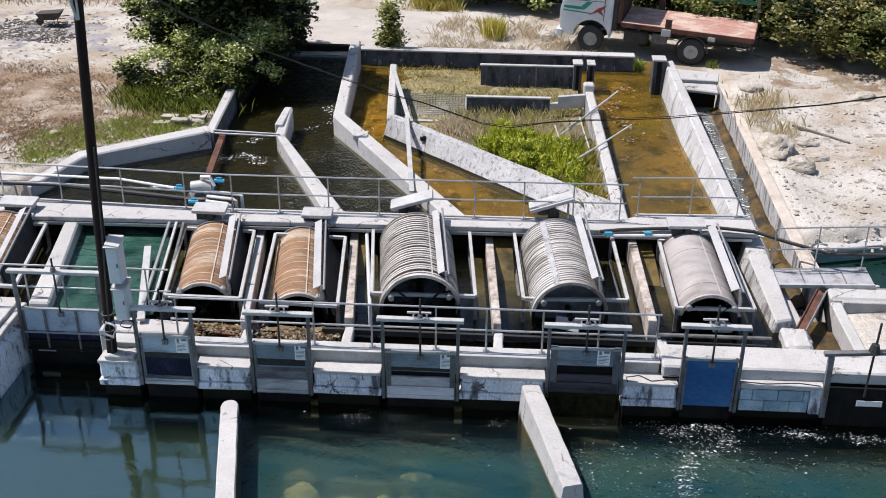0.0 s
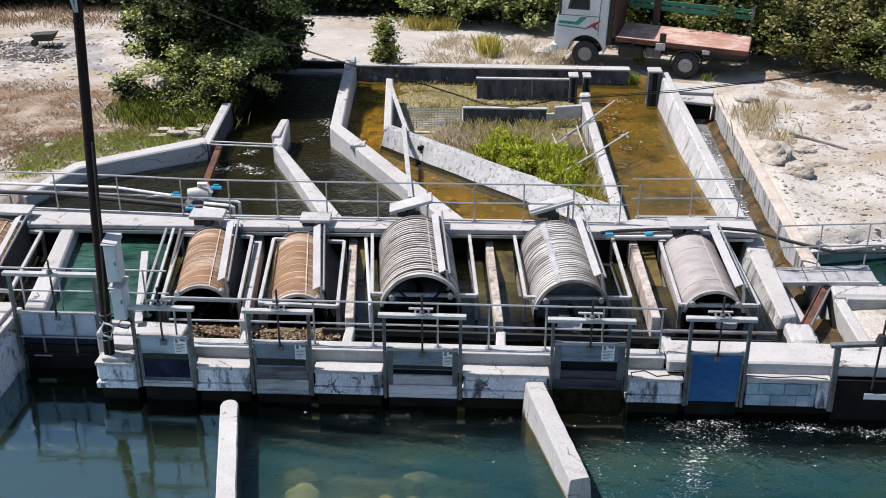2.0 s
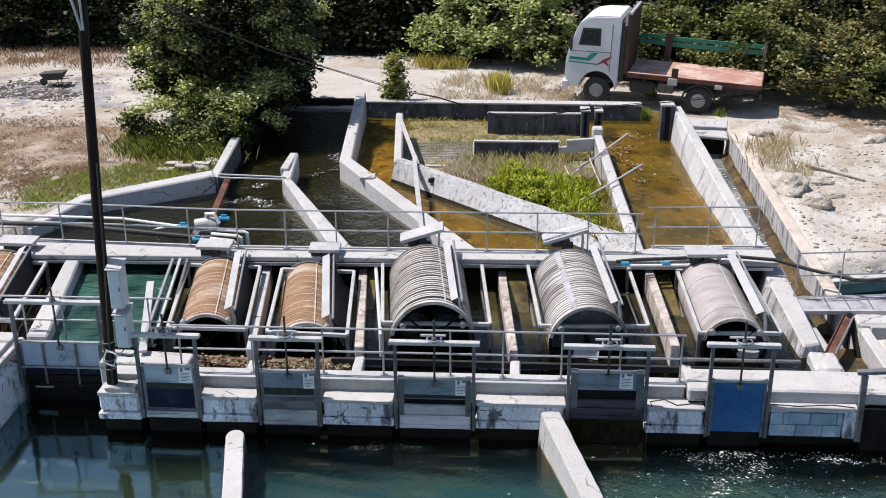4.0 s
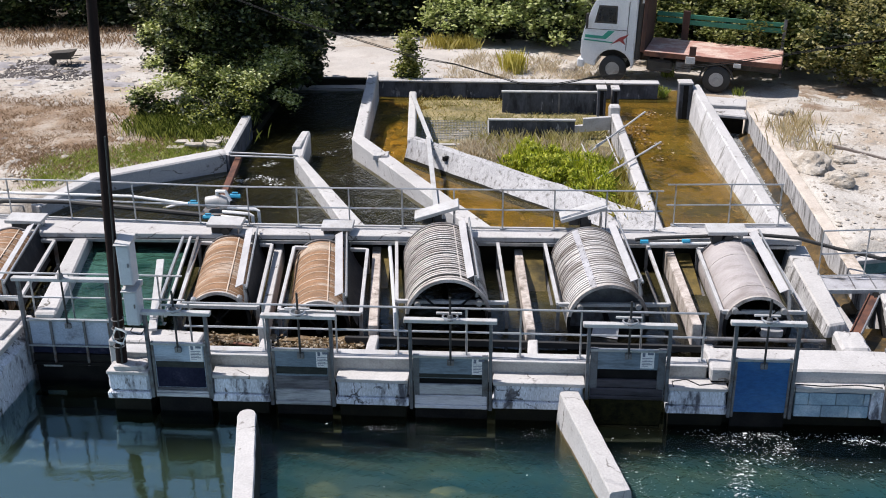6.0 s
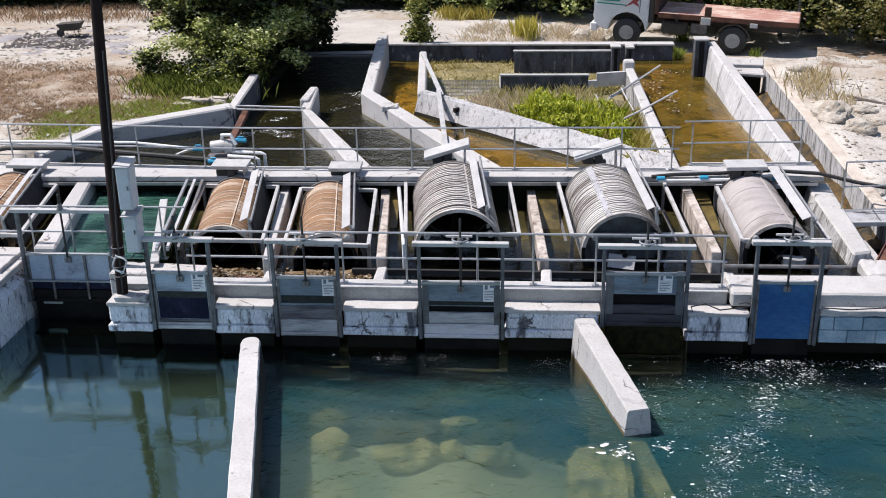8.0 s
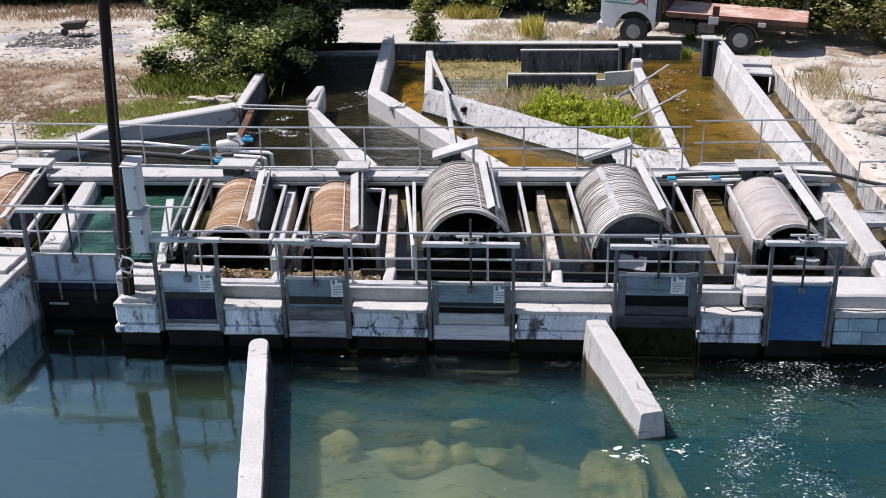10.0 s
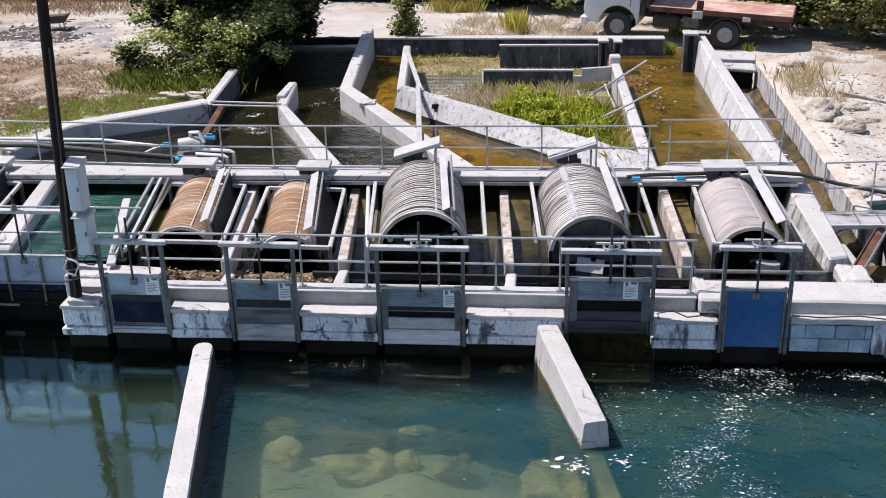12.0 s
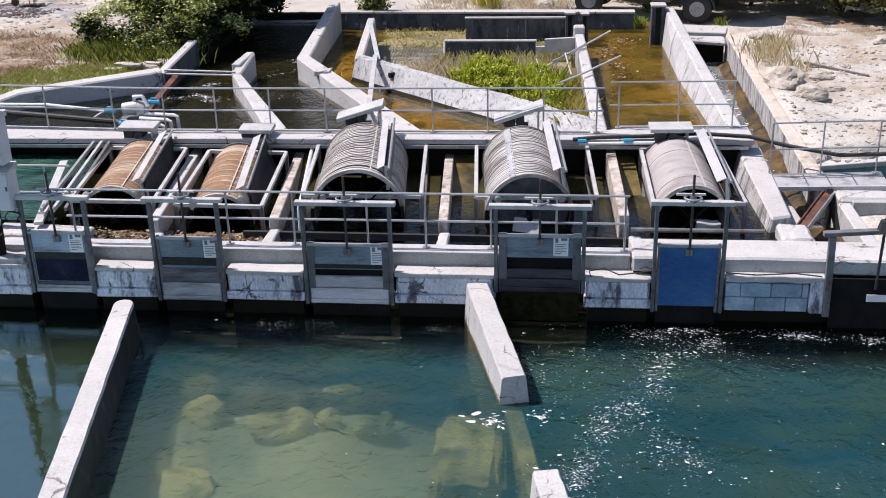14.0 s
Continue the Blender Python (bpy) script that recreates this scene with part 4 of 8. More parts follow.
sluice_gate(-4.60, -3.68, 0.0, 0.36, 1.21, 1.70, "steel sluice gate with dark blue water stains", board=0.09, sign=0.79, spindle=0.40, bands=((0.46, 0.80, M_NAVY), (0.80, 0.90, M_TIDE)))
sluice_gate(-2.74, -1.79, 0.0, 0.28, 1.16, 1.69, "steel sluice gate with a brown tide band", board=0.42, sign=0.85, spindle=0.42, bands=((0.74, 0.86, M_TIDE),), sheet_mat=M_PLATE_DARK, boards=(M_BOARD, M_BOARD_WET))
sluice_gate(-0.60, 0.60, 0.0, 0.28, 1.10, 1.67, "wide steel sluice gate over pale stop boards", board=0.44, slot=0.10, bands=((0.74, 0.80, M_TIDE),), sign=0.85, spindle=0.42, boards=(M_BOARD_PALE, M_BOARD), cheek=0.09, sheet_mat=M_PLATE_DARK)
sluice_gate(2.04, 3.22, 0.0, 0.52, 1.28, 1.66, "steel sluice gate with a black slot", board=0.43, slot=0.17, boards=(M_BOARD_DARK, M_BOARD_DARK), cheek=0.11, sheet_mat=M_PLATE_DARK, sign=0.74, spindle=0.42)
sluice_gate(4.16, 5.06, 0.0, 0.28, 1.17, 1.74, "blue painted sluice gate", sheet_mat=M_BLUE, spindle=0.42)
solo("weed_fringe", rough_block((2.1, -0.02, 0.02), (3.16, 0.05, 0.46), 0.02, 77, 4), mat("olive slime", (0.006, 0.006, 0.003), (0.03, 0.027, 0.008), 0.9, scale=7, fine=40, bump=0.8, spec=0.1), "olive slime curtain under a sluice gate", "slime")

# west gate, set back, and its abutment
wg = sluice_gate(-6.93, -5.50, 0.9, 0.36, 1.11, 1.80, "wide ribbed dark blue sluice gate between abutment and pole", sheet_mat=M_WESTGATE, board=0.30, boards=(M_BLACK, M_NAVY), spindle=0.30, wheel=False)
for x in (-6.5, -5.95):
    part("rib", bar((x, 0.88, 0.3), (x, 0.88, 1.1), 0.035, 0.03), M_DULL, wg)
part("cross_rib", bar((-6.9, 0.87, 0.66), (-5.53, 0.87, 0.66), 0.03, 0.025), M_STEEL, wg)
ab = thing("abutment", (-8.2, 0.4, -0.9), "broken white concrete abutment beside the west gate", "abutment", kind="structure")
part("mass", rough_block((-9.8, -0.55, -0.9), (-6.98, 1.5, 0.86), 0.03, 51, 6), M_FACE, ab)
part("step", rough_block((-9.8, -0.2, 0.82), (-7.03, 1.4, 0.93), 0.02, 52, 5), M_WHITE, ab)
part("step", rough_block((-9.8, 0.5, 0.9), (-7.15, 1.45, 1.0), 0.02, 53, 5), M_WHITE, ab)
solo("rubble_step", rough_block((-5.2, 0.02, 0.66), (-4.7, 0.36, 0.80), 0.03, 54, 4), M_WHITE, "broken white concrete step at the pole's foot", "rubble")
solo("footbridge_west", prism([(-5.45, 0.55, 0.95), (-4.0, 0.55, 0.95), (-4.0, 0.95, 0.93), (-5.45, 1.05, 0.95)], 0.4, 0.02), M_WHITE, "white concrete slab beside the pole", "slab", "structure")

# east gate, half in view
eg = thing("sluice_gate", (7.2, -0.02, 0.2), "steel frame of a sluice gate over a black opening", "sluice gate", "sluice gates along the weir")
part("guide_post", bar((6.44, -0.04, 0.2), (6.42, -0.04, 1.34), 0.07, 0.09, bevel=0.005), M_DULL, eg)
part("guide_post", bar((8.1, -0.04, 0.2), (8.1, -0.04, 1.5), 0.07, 0.09, bevel=0.005), M_DULL, eg)
part("head_beam", bar((6.3, -0.04, 1.38), (8.3, -0.04, 1.52), 0.10, 0.06, bevel=0.006), M_DULL, eg)
part("spindle", tube([(7.05, -0.02, 0.6), (7.08, -0.02, 1.95)], 0.02), M_RUBBER, eg, smooth=True)
part("gear", tube([(7.05, -0.04, 1.43), (7.05, -0.04, 1.58)], [0.10, 0.06]), M_RUBBER, eg, smooth=True)
# Black panel standing in for the shaded opening.
part("gate_leaf", box((6.5, 0.02, -0.4), (8.1, 0.06, 0.72)), M_BLACK, eg)
part("notice", box((6.95, -0.03, 0.42), (7.35, -0.02, 0.52)), M_PAPER, eg)

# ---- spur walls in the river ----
# Near-black for the spur's side away from the sun: painted shade.
M_SHADESIDE = mat("wall side darkened for shade", (0.016, 0.017, 0.016), (0.035, 0.036, 0.034), 0.6, scale=3, fine=24, bump=0.4, stain=(0.10, 0.10, 0.10), stain_scale=4, stain_at=0.66, spec=0.3)
M_SLIME = mat("brown waterline slime", (0.16, 0.11, 0.045), (0.08, 0.06, 0.03), 0.8, scale=4, fine=24, bump=0.4)


def spur(pts, w, z0, z1, seed, label, shade_mat, rounded=False):
    """A low concrete spur along a line of plan points, its top from z0 (at the weir) to z1."""
    b = bmesh.new()
    n = 40
    ring = []
    for i in range(n + 1):
        f = (i / n) ** 1.6
        c = Vector(pts[0]).lerp(Vector(pts[1]), f)
        d = (Vector(pts[1]) - Vector(pts[0])).normalized()
        s = Vector((-d.y, d.x, 0))
        z = z0 + (z1 - z0) * f
        prof = ((-0.62, -1.2), (-0.56, 0.05), (-0.47, z - 0.03), (-0.41, z), (0.41, z), (0.47, z - 0.03), (0.56, 0.05), (0.62, -1.2))
        narrow = math.sqrt(max(0.0, 1 - (1 - min(1.0, f * (Vector(pts[1]) - Vector(pts[0])).length / 0.16)) ** 2)) * 0.9 + 0.1 if rounded else 1.0
        row = []
        for u, zz in prof:
            q = Vector((c.x, c.y, zz)) + s * (u * w * narrow)
            q += noise.noise_vector(q * 5 + Vector((seed, 0, 0))) * 0.009
            row.append(b.verts.new(q))
        ring.append(row)
    for r0, r1 in zip(ring, ring[1:]):
        for k in range(7):
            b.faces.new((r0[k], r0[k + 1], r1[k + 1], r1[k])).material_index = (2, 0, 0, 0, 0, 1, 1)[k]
    b.faces.new(ring[0])
    b.faces.new(ring[-1])
    return solo("spur_wall", b, [M_WHITE, shade_mat, M_SLIME], label, "spur wall", group="spur walls in the river")


spur(((-2.96, -0.72, 0), (-1.80, -6.3, 0)), 0.30, 0.53, 0.46, 3, "whitewashed concrete spur wall with its shaded side painted near-black, running out into the river", M_SHADESIDE, True)
spur(((1.78, -0.02, 0), (2.38, -2.24, 0)), 0.32, 0.58, 0.37, 5, "whitewashed concrete spur wall with a square end in the river", M_WHITE)
spur(((2.78, -4.25, 0), (3.3, -6.6, 0)), 0.29, 0.42, 0.40, 8, "detached piece of whitewashed spur wall in the river", M_WHITE)
solo("sunken_footing", prism([(2.25, -2.2, -0.05), (2.47, -2.2, -0.05), (2.86, -4.3, -0.05), (2.66, -4.3, -0.05)], -1.2, 0.02), M_STONE, "broken footing of the spur wall just under the water", "footing", "structure")


def river_stone(x, y, sx, sy, seed):
    b = bmesh.new()
    bmesh.ops.create_icosphere(b, subdivisions=4, radius=1)
    for v in b.verts:
        n3 = v.co * (1 + 0.35 * noise.noise(v.co * 1.1 + Vector((seed, 0, 0))) + 0.1 * noise.noise(v.co * 3 + Vector((0, seed, 0))))
        v.co = Vector((x + n3.x * sx, y + 0.34 + n3.y * sy * 1.3, -0.68 + n3.z * 0.13))
    return solo("river_stone", b, M_STONE, "pale yellow algae-covered stone under the river water", "stone", group="stones on the river bed", smooth=True)


for k, (x, y, sx, sy) in enumerate(((-0.72, -2.2, 0.36, 0.20), (-0.45, -2.05, 0.24, 0.22), (-0.05, -1.95, 0.16, 0.14), (0.02, -1.30, 0.26, 0.10), (0.48, -2.12, 0.18, 0.10), (0.70, -2.05, 0.13, 0.13), (-1.75, -1.9, 0.30, 0.26), (-1.5, -3.6, 0.4, 0.28), (0.5, -4.5, 0.5, 0.35), (-0.6, -4.6, 0.35, 0.3))):
    river_stone(x, y, sx, sy, k * 3.7)
solo("sunken_block", rough_block((1.50, -3.7, -0.95), (2.26, -2.38, -0.10), 0.05, 60, 5), M_STONE, "pale sunken concrete block beside the spur wall", "concrete block")


# ---- foam on the river ----
def foam(lines, label, z=0.006, y_max=-0.06):
    """Small white flecks drifting in clusters along lines of (x, y), each with its count and spread."""
    fr = np.random.default_rng(21)
    b_v, b_f = [], []
    for pts, count, spread, size in lines:
        seg = np.array(pts, float)
        nest = fr.random(max(4, count // 26))
        for _ in range(count):
            u = (nest[fr.integers(0, len(nest))] + fr.normal() * 0.022) % 1.0 * (len(seg) - 1)
            i = min(int(u), len(seg) - 2)
            c = seg[i] + (seg[i + 1] - seg[i]) * (u - i) + fr.normal(size=2) * spread * fr.uniform(0.2, 1.3)
            if c[1] > y_max:
                continue
            s = size * fr.uniform(0.3, 1.2) * (2.6 if fr.random() < 0.08 else 1)
            a0, st = fr.normal() * 0.5, fr.uniform(0.2, 0.6)
            k0 = len(b_v)
            for q in range(6):
                a = q * math.pi / 3
                r = s * fr.uniform(0.5, 1.2)
                px, py = r * math.cos(a), r * math.sin(a) * st
                b_v.append((c[0] + px * math.cos(a0) - py * math.sin(a0), c[1] + px * math.sin(a0) + py * math.cos(a0), z))
            b_f.append(tuple(range(k0, k0 + 6)))
    me = bpy.data.meshes.new("foam_flecks")
    me.from_pydata(b_v, [], b_f)
    me.materials.append(mat("river foam", (0.85, 0.88, 0.88), (0.6, 0.64, 0.64), 0.6, scale=9, fine=40, bump=0.3))
    return tagged(new("foam_flecks", me), label, "foam", kind="stuff")


foam(((((3.9, -0.25), (4.4, -0.5), (5.0, -0.55), (4.2, -1.0)), 430, 0.22, 0.0125), (((4.15, -1.1), (4.1, -1.8), (3.45, -2.5), (3.2, -3.5), (3.0, -4.2)), 1000, 0.18, 0.0125),
      (((2.7, -0.12), (4.0, -0.2), (5.4, -0.18), (6.4, -0.3), (8.0, -0.35)), 620, 0.09, 0.0135), (((2.1, -2.65), (2.4, -2.75), (2.75, -2.5)), 70, 0.09, 0.03),
      (((3.6, -2.3), (4.4, -3.4), (4.9, -3.8)), 226, 0.2, 0.0136), (((-0.8, -0.5), (1.4, -1.2), (3.6, -1.4), (6.0, -2.5)), 419, 0.5, 0.0068), (((2.2, -0.6), (2.6, -1.4), (2.9, -2.2)), 290, 0.2, 0.0082),
      (((-1.5, -1.5), (0.5, -3), (1.0, -5)), 193, 0.9, 0.0061), (((-1.9, -0.3), (-0.4, -0.24), (1.5, -0.35)), 150, 0.12, 0.009), (((3.0, -3.0), (5.5, -4.0), (7.5, -2.5)), 420, 0.9, 0.009), (((2.6, -0.8), (5.0, -1.2), (8.0, -1.0)), 420, 0.45, 0.01)), "clusters of white foam flecks on the river")
foam(((((-5.2, 7.7), (-4.6, 8.1), (-4.1, 7.6)), 289, 0.12, 0.0190), (((-4.9, 8.6), (-4.4, 9.2)), 60, 0.14, 0.02), (((-3.5, 9.8), (-3.0, 10.4), (-3.2, 11.5)), 187, 0.16, 0.0150), (((-3.4, 8.4), (-2.4, 7.6)), 85, 0.2, 0.0109)), "white riffle foam in the inlet channel", 1.097, 20)
foam(((((6.4, 5.0), (6.4, 8.0), (6.45, 12.8)), 1300, 0.13, 0.03),), "white foam on the fast flume water", 0.447, 20)


# ---- drum screens ----
def drum_screen(xf, shift, r, zc, shell, rib, ribs, frame_plan, plate_z, motor, label, rivets=False, yf=1.55, yb=4.0, seams=1, rib_w=0.022, shade_sheet=False):
    """A rotating drum screen: shell with ribs and end rings, its square frame, a long splash plate and a drive motor under a cover."""
    f0, f1 = Vector((xf, yf, zc)), Vector((xf + shift, yb, zc))
    d = (f1 - f0).normalized()
    side = Vector((d.y, -d.x, 0))
    th = thing("drum_screen", (xf + shift / 2, (yf + yb) / 2, 0.0), label, "drum screen", "drum screens in the bays")
    seg = 56

    def ring_at(bm, c, rad, thick, wide, a0=0.0, a1=360.0):
        rows = []
        n_ = max(6, round(seg * (a1 - a0) / 360)) + (0 if a1 - a0 > 359 else 1)
        for k in range(n_):
            a = radians(a0 + (a1 - a0) * k / (n_ if a1 - a0 > 359 else n_ - 1))
            o = side * math.cos(a) + Vector((0, 0, math.sin(a)))
            rows.append([bm.verts.new(c + o * rr + d * w) for rr, w in ((rad, -wide / 2), (rad + thick, -wide / 2), (rad + thick, wide / 2), (rad, wide / 2))])
        for k in range(n_ if a1 - a0 > 359 else n_ - 1):
            u, v = rows[k], rows[(k + 1) % n_]
            for q in range(4):
                bm.faces.new((u[q], u[(q + 1) % 4], v[(q + 1) % 4], v[q]))
        return bm

    body = bmesh.new()
    rows = []
    steps = 12
    for i in range(steps + 1):
        c = f0.lerp(f1, i / steps)
        rows.append([body.verts.new(c + (side * math.cos(a) + Vector((0, 0, math.sin(a)))) * (r + 0.006 * noise.noise(Vector((i * 0.7, k * 0.3, xf))))) for k, a in ((k, 2 * math.pi * k / seg) for k in range(seg))])
    for u, v in zip(rows, rows[1:]):
        for k in range(seg):
            body.faces.new((u[k], u[(k + 1) % seg], v[(k + 1) % seg], v[k]))
    sh = part("shell", body, shell, th, smooth=True)
    for i in range(ribs):
        c = f0.lerp(f1, (i + 0.5 + 0.5 * noise.noise(Vector((i * 1.7, xf, 0)))) / ribs)
        part("rib", ring_at(bmesh.new(), c, r - 0.002, 0.014 if ribs > 20 else 0.008, rib_w), rib, sh, smooth=True)
    low = math.degrees(math.asin(max(-0.9, min(0.9, (1.08 - zc) / r))))
    part("end_ring", ring_at(bmesh.new(), f0, r - 0.04, 0.055, 0.045, low, 180 - low), M_RIB, th, "pale rolled steel end ring", smooth=True)
    # Lower ring, axle and spokes near-black: the drum's shade is in their colour.
    part("end_ring", ring_at(bmesh.new(), f0, r - 0.04, 0.053, 0.045, 180 - low, 360 + low), M_BLACK, th, "lower half of the end ring, near-black for the bay's shade", smooth=True)
    part("end_ring", ring_at(bmesh.new(), f1, r - 0.05, 0.075, 0.05), M_DULL, th, smooth=True)
    part("axle", tube([f0 - d * 0.12, f1 + d * 0.1], 0.045), M_BLACK, th, smooth=True)
    for k in range(0 if rivets else 4):
        a = math.pi * (k + 0.5) / 2
        o = side * math.cos(a) + Vector((0, 0, math.sin(a)))
        part("spoke", bar(f0 + d * 0.02, f0 + d * 0.02 + o * (r - 0.03), 0.05, 0.02), M_BLACK, th)
    for s in range(seams):
        a = radians(68 - 30 * s + (20 if seams == 1 else 0)) + 0.35
        o = side * -math.cos(a) + Vector((0, 0, math.sin(a)))
        part("seam", bar(f0 + o * (r + 0.006), f1 + o * (r + 0.006), 0.022, 0.010), rib, sh)
    if rivets:
        disc = bmesh.new()
        bmesh.ops.create_circle(disc, cap_ends=True, radius=r - 0.05, segments=40)
        bmesh.ops.transform(disc, matrix=Matrix.Translation(f0 + d * 0.32) @ d.to_track_quat("Z", "Y").to_matrix().to_4x4(), verts=disc.verts)
        ext = bmesh.ops.extrude_face_region(disc, geom=disc.faces[:])
        bmesh.ops.translate(disc, vec=d * 0.02, verts=[v for v in ext["geom"] if isinstance(v, bmesh.types.BMVert)])
        part("end_plate", disc, M_POST, th, "grey stained end plate inside the drum")
        part("drip_sheet", bar(f0 + Vector((-0.05, -0.12, -0.22)), f0 + Vector((-0.02, -0.02, 0.02)) - Vector((0, 0, 0.05)), 0.42, 0.012), M_TRAY, th, "pale sheet hung under the drum's rim")
        a = radians(112)
        o = side * math.cos(a) + Vector((0, 0, math.sin(a)))
        tn = d.cross(o)
        strip = bar(f0 + o * (r + 0.016), f1 + o * (r + 0.016), 0.11, 0.008, roll=-22)
        for k in range(11):
            for q in (-0.036, 0.036):
                c = f0.lerp(f1, (k + 0.5) / 14) + o * (r + 0.02) + tn * q
                strip = tube([c, c + o * 0.014], [0.012, 0.008], bm=strip, seg=6)
        part("riveted_strip", strip, M_TRAY, sh, "grey riveted joint strip")
    # frame
    (flx, fly), (frx, fry), (blx, bly), (brx, bry), zt = frame_plan
    P = {"fl": (flx, fly, zt), "fr": (frx, fry, zt), "bl": (blx, bly, zt + 0.04), "br": (brx, bry, zt + 0.04)}
    fm = part("frame", bar(P["fl"], P["fr"], 0.06, 0.06, bevel=0.005), M_PAINT, th, "white painted square-tube frame")
    for a, b2 in (("fl", "bl"), ("fr", "br"), ("bl", "br")):
        part("frame_bar", bar(P[a], P[b2], 0.06, 0.06, bevel=0.005), M_PAINT, fm)
    for a in P:
        part("leg", bar(P[a], (P[a][0], P[a][1], 0.1), 0.055, 0.055), M_DULL, fm)
    for a, b2 in (("fl", "fr"), ("fl", "bl"), ("fr", "br")):
        u, v = Vector(P[a]) - Vector((0, 0, 0.5)), Vector(P[b2]) - Vector((0, 0, 0.5))
        part("lower_bar", bar(u, v, 0.05, 0.05), M_DULL, fm)
    for s in (-1, 1):
        c = f0 - d * 0.05 + side * s * (r * 0.72)
        part("roller", tube([c - d * 0.05 + Vector((0, 0, zt + 0.06 - zc)), c + d * 0.06 + Vector((0, 0, zt + 0.06 - zc))], 0.05), M_STEEL, th, "steel support roller", smooth=True)
    # splash plate leaning on the drum's far side
    (px, pq), pw = plate_z, (0.13 if r > 0.6 else 0.15)
    o0 = f0 + Vector((px, 0.12, pq - zc))
    o1 = f1 + Vector((px, 0.05, pq + 0.06 - zc))
    part("splash_plate", bar(o0, o1, pw, 0.012, bevel=0.003, roll=-24), M_PLANK, th, "long dull zinc splash tray")
    part("trough", bar(o0 + Vector((0.12, 0, -0.16)), o1 + Vector((0.12, 0, -0.16)), 0.03, 0.22, bevel=0.004, roll=-12), M_DULL, th, "dark steel splash trough")
    part("spray_pipe", tube([o0 + Vector((0.13, -0.05, -0.01)), o1 + Vector((0.13, 0.1, 0.0))], 0.02), M_STEEL, th, smooth=True)
    # Added black sheet that paints the shade on the drum's right side.
    if shade_sheet:
        gb = [o0 + Vector((0.14, 0.02, -0.05)), o1 + Vector((0.14, 0.0, -0.05)), Vector((P["br"][0] - 0.08, P["br"][1] - 0.1, zt - 0.28)), Vector((P["fr"][0] - 0.08, P["fr"][1] + 0.15, zt - 0.28))]
        sg = bmesh.new()
        rows = [[sg.verts.new(gb[0].lerp(gb[3], u) .lerp(gb[1].lerp(gb[2], u), w) - Vector((0, 0, 0.10 * math.sin(math.pi * u)))) for u in (0, 0.25, 0.5, 0.75, 1)] for w in (0, 0.25, 0.5, 0.75, 1)]
        for ra, rb in zip(rows, rows[1:]):
            for k in range(4):
                sg.faces.new((ra[k], ra[k + 1], rb[k + 1], rb[k]))
        ext = bmesh.ops.extrude_face_region(sg, geom=sg.faces[:])
        bmesh.ops.translate(sg, vec=(0, 0, -0.012), verts=[v for v in ext["geom"] if isinstance(v, bmesh.types.BMVert)])
        part("splash_guard", sg, M_DRUM_SHADE, th, "added black sheet standing in for the drum's shaded side", smooth=True)
    part("hinge_arm", bar(o0 + Vector((0.08, 0.02, 0.02)), o0 + Vector((0.1, -0.02, -0.34)), 0.05, 0.03), M_STEEL, th)
    # drive
    (mx, my, mz, mw, tilt, turn) = motor
    cov = bmesh.new()
    cov = box((-mw / 2, -0.17, -0.035), (mw / 2, 0.17, 0.035), 0.006)
    bmesh.ops.transform(cov, matrix=pose(mx, my, mz, 6, tilt, turn), verts=cov.verts)
    part("motor_cover", cov, M_PAINT, th, "white sheet-metal cover")
    mb = pose(mx, my, mz, 0, 0, turn)
    part("motor", tube([mb @ Vector((0.02, -0.16, -0.13)), mb @ Vector((0.02, 0.12, -0.13))], 0.075, seg=14), M_RUBBER, th, "black drive motor", smooth=True)
    part("gearbox", box((mx - 0.26, my - 0.12, mz - 0.24), (mx - 0.06, my + 0.1, mz - 0.05), 0.02), M_RUBBER, th)
    part("motor_bracket", box((mx + mw * 0.36, my - 0.12, mz - 0.4), (mx + mw * 0.36 + 0.03, my + 0.14, mz - 0.02), 0.004), M_STEEL, th)
    part("motor_bracket", box((mx - 0.05, my - 0.05, mz - 0.42), (mx + 0.16, my + 0.12, mz - 0.21), 0.004), M_RUBBER, th)
    return th


drum_screen(-3.94, -0.37, 0.52, 0.83, M_MESH_RUST, M_RIB_RUST, 9, ((-4.54, 1.38), (-3.22, 1.36), (-4.90, 3.95), (-3.52, 3.90), 1.18), (0.36, 1.42), (-4.42, 4.18, 1.55, 0.66, 0, -2), "drum screen with brown algae-stained mesh and pale ribs", shade_sheet=True)
drum_screen(-2.24, -0.38, 0.50, 0.79, M_MESH_RUST, M_RIB_RUST, 10, ((-2.86, 1.32), (-1.52, 1.26), (-3.10, 3.86), (-1.74, 3.80), 1.16), (0.33, 1.36), (-2.34, 4.25, 1.50, 0.58, 0, 0), "narrow drum screen with brown stained mesh", yf=1.42, shade_sheet=True)
drum_screen(-0.13, -0.27, 0.69, 0.97, M_MESH_RIBBED, M_RIB, 27, ((-0.98, 1.68), (0.82, 1.70), (-1.24, 4.12), (0.62, 4.14), 1.20), (0.36, 1.66), (-0.50, 4.25, 1.83, 0.84, -17, 2), "large grey drum screen with close-set ribs", seams=1, rib_w=0.044)
drum_screen(2.45, -0.20, 0.65, 0.97, M_MESH_GREY, M_RIB_GREY, 30, ((1.65, 1.68), (3.44, 1.75), (1.48, 4.15), (3.34, 4.2), 1.20), (0.40, 1.66), (2.18, 4.6, 1.72, 0.88, -18, 2), "large grey drum screen with a riveted seam", seams=0, rivets=True, rib_w=0.044)
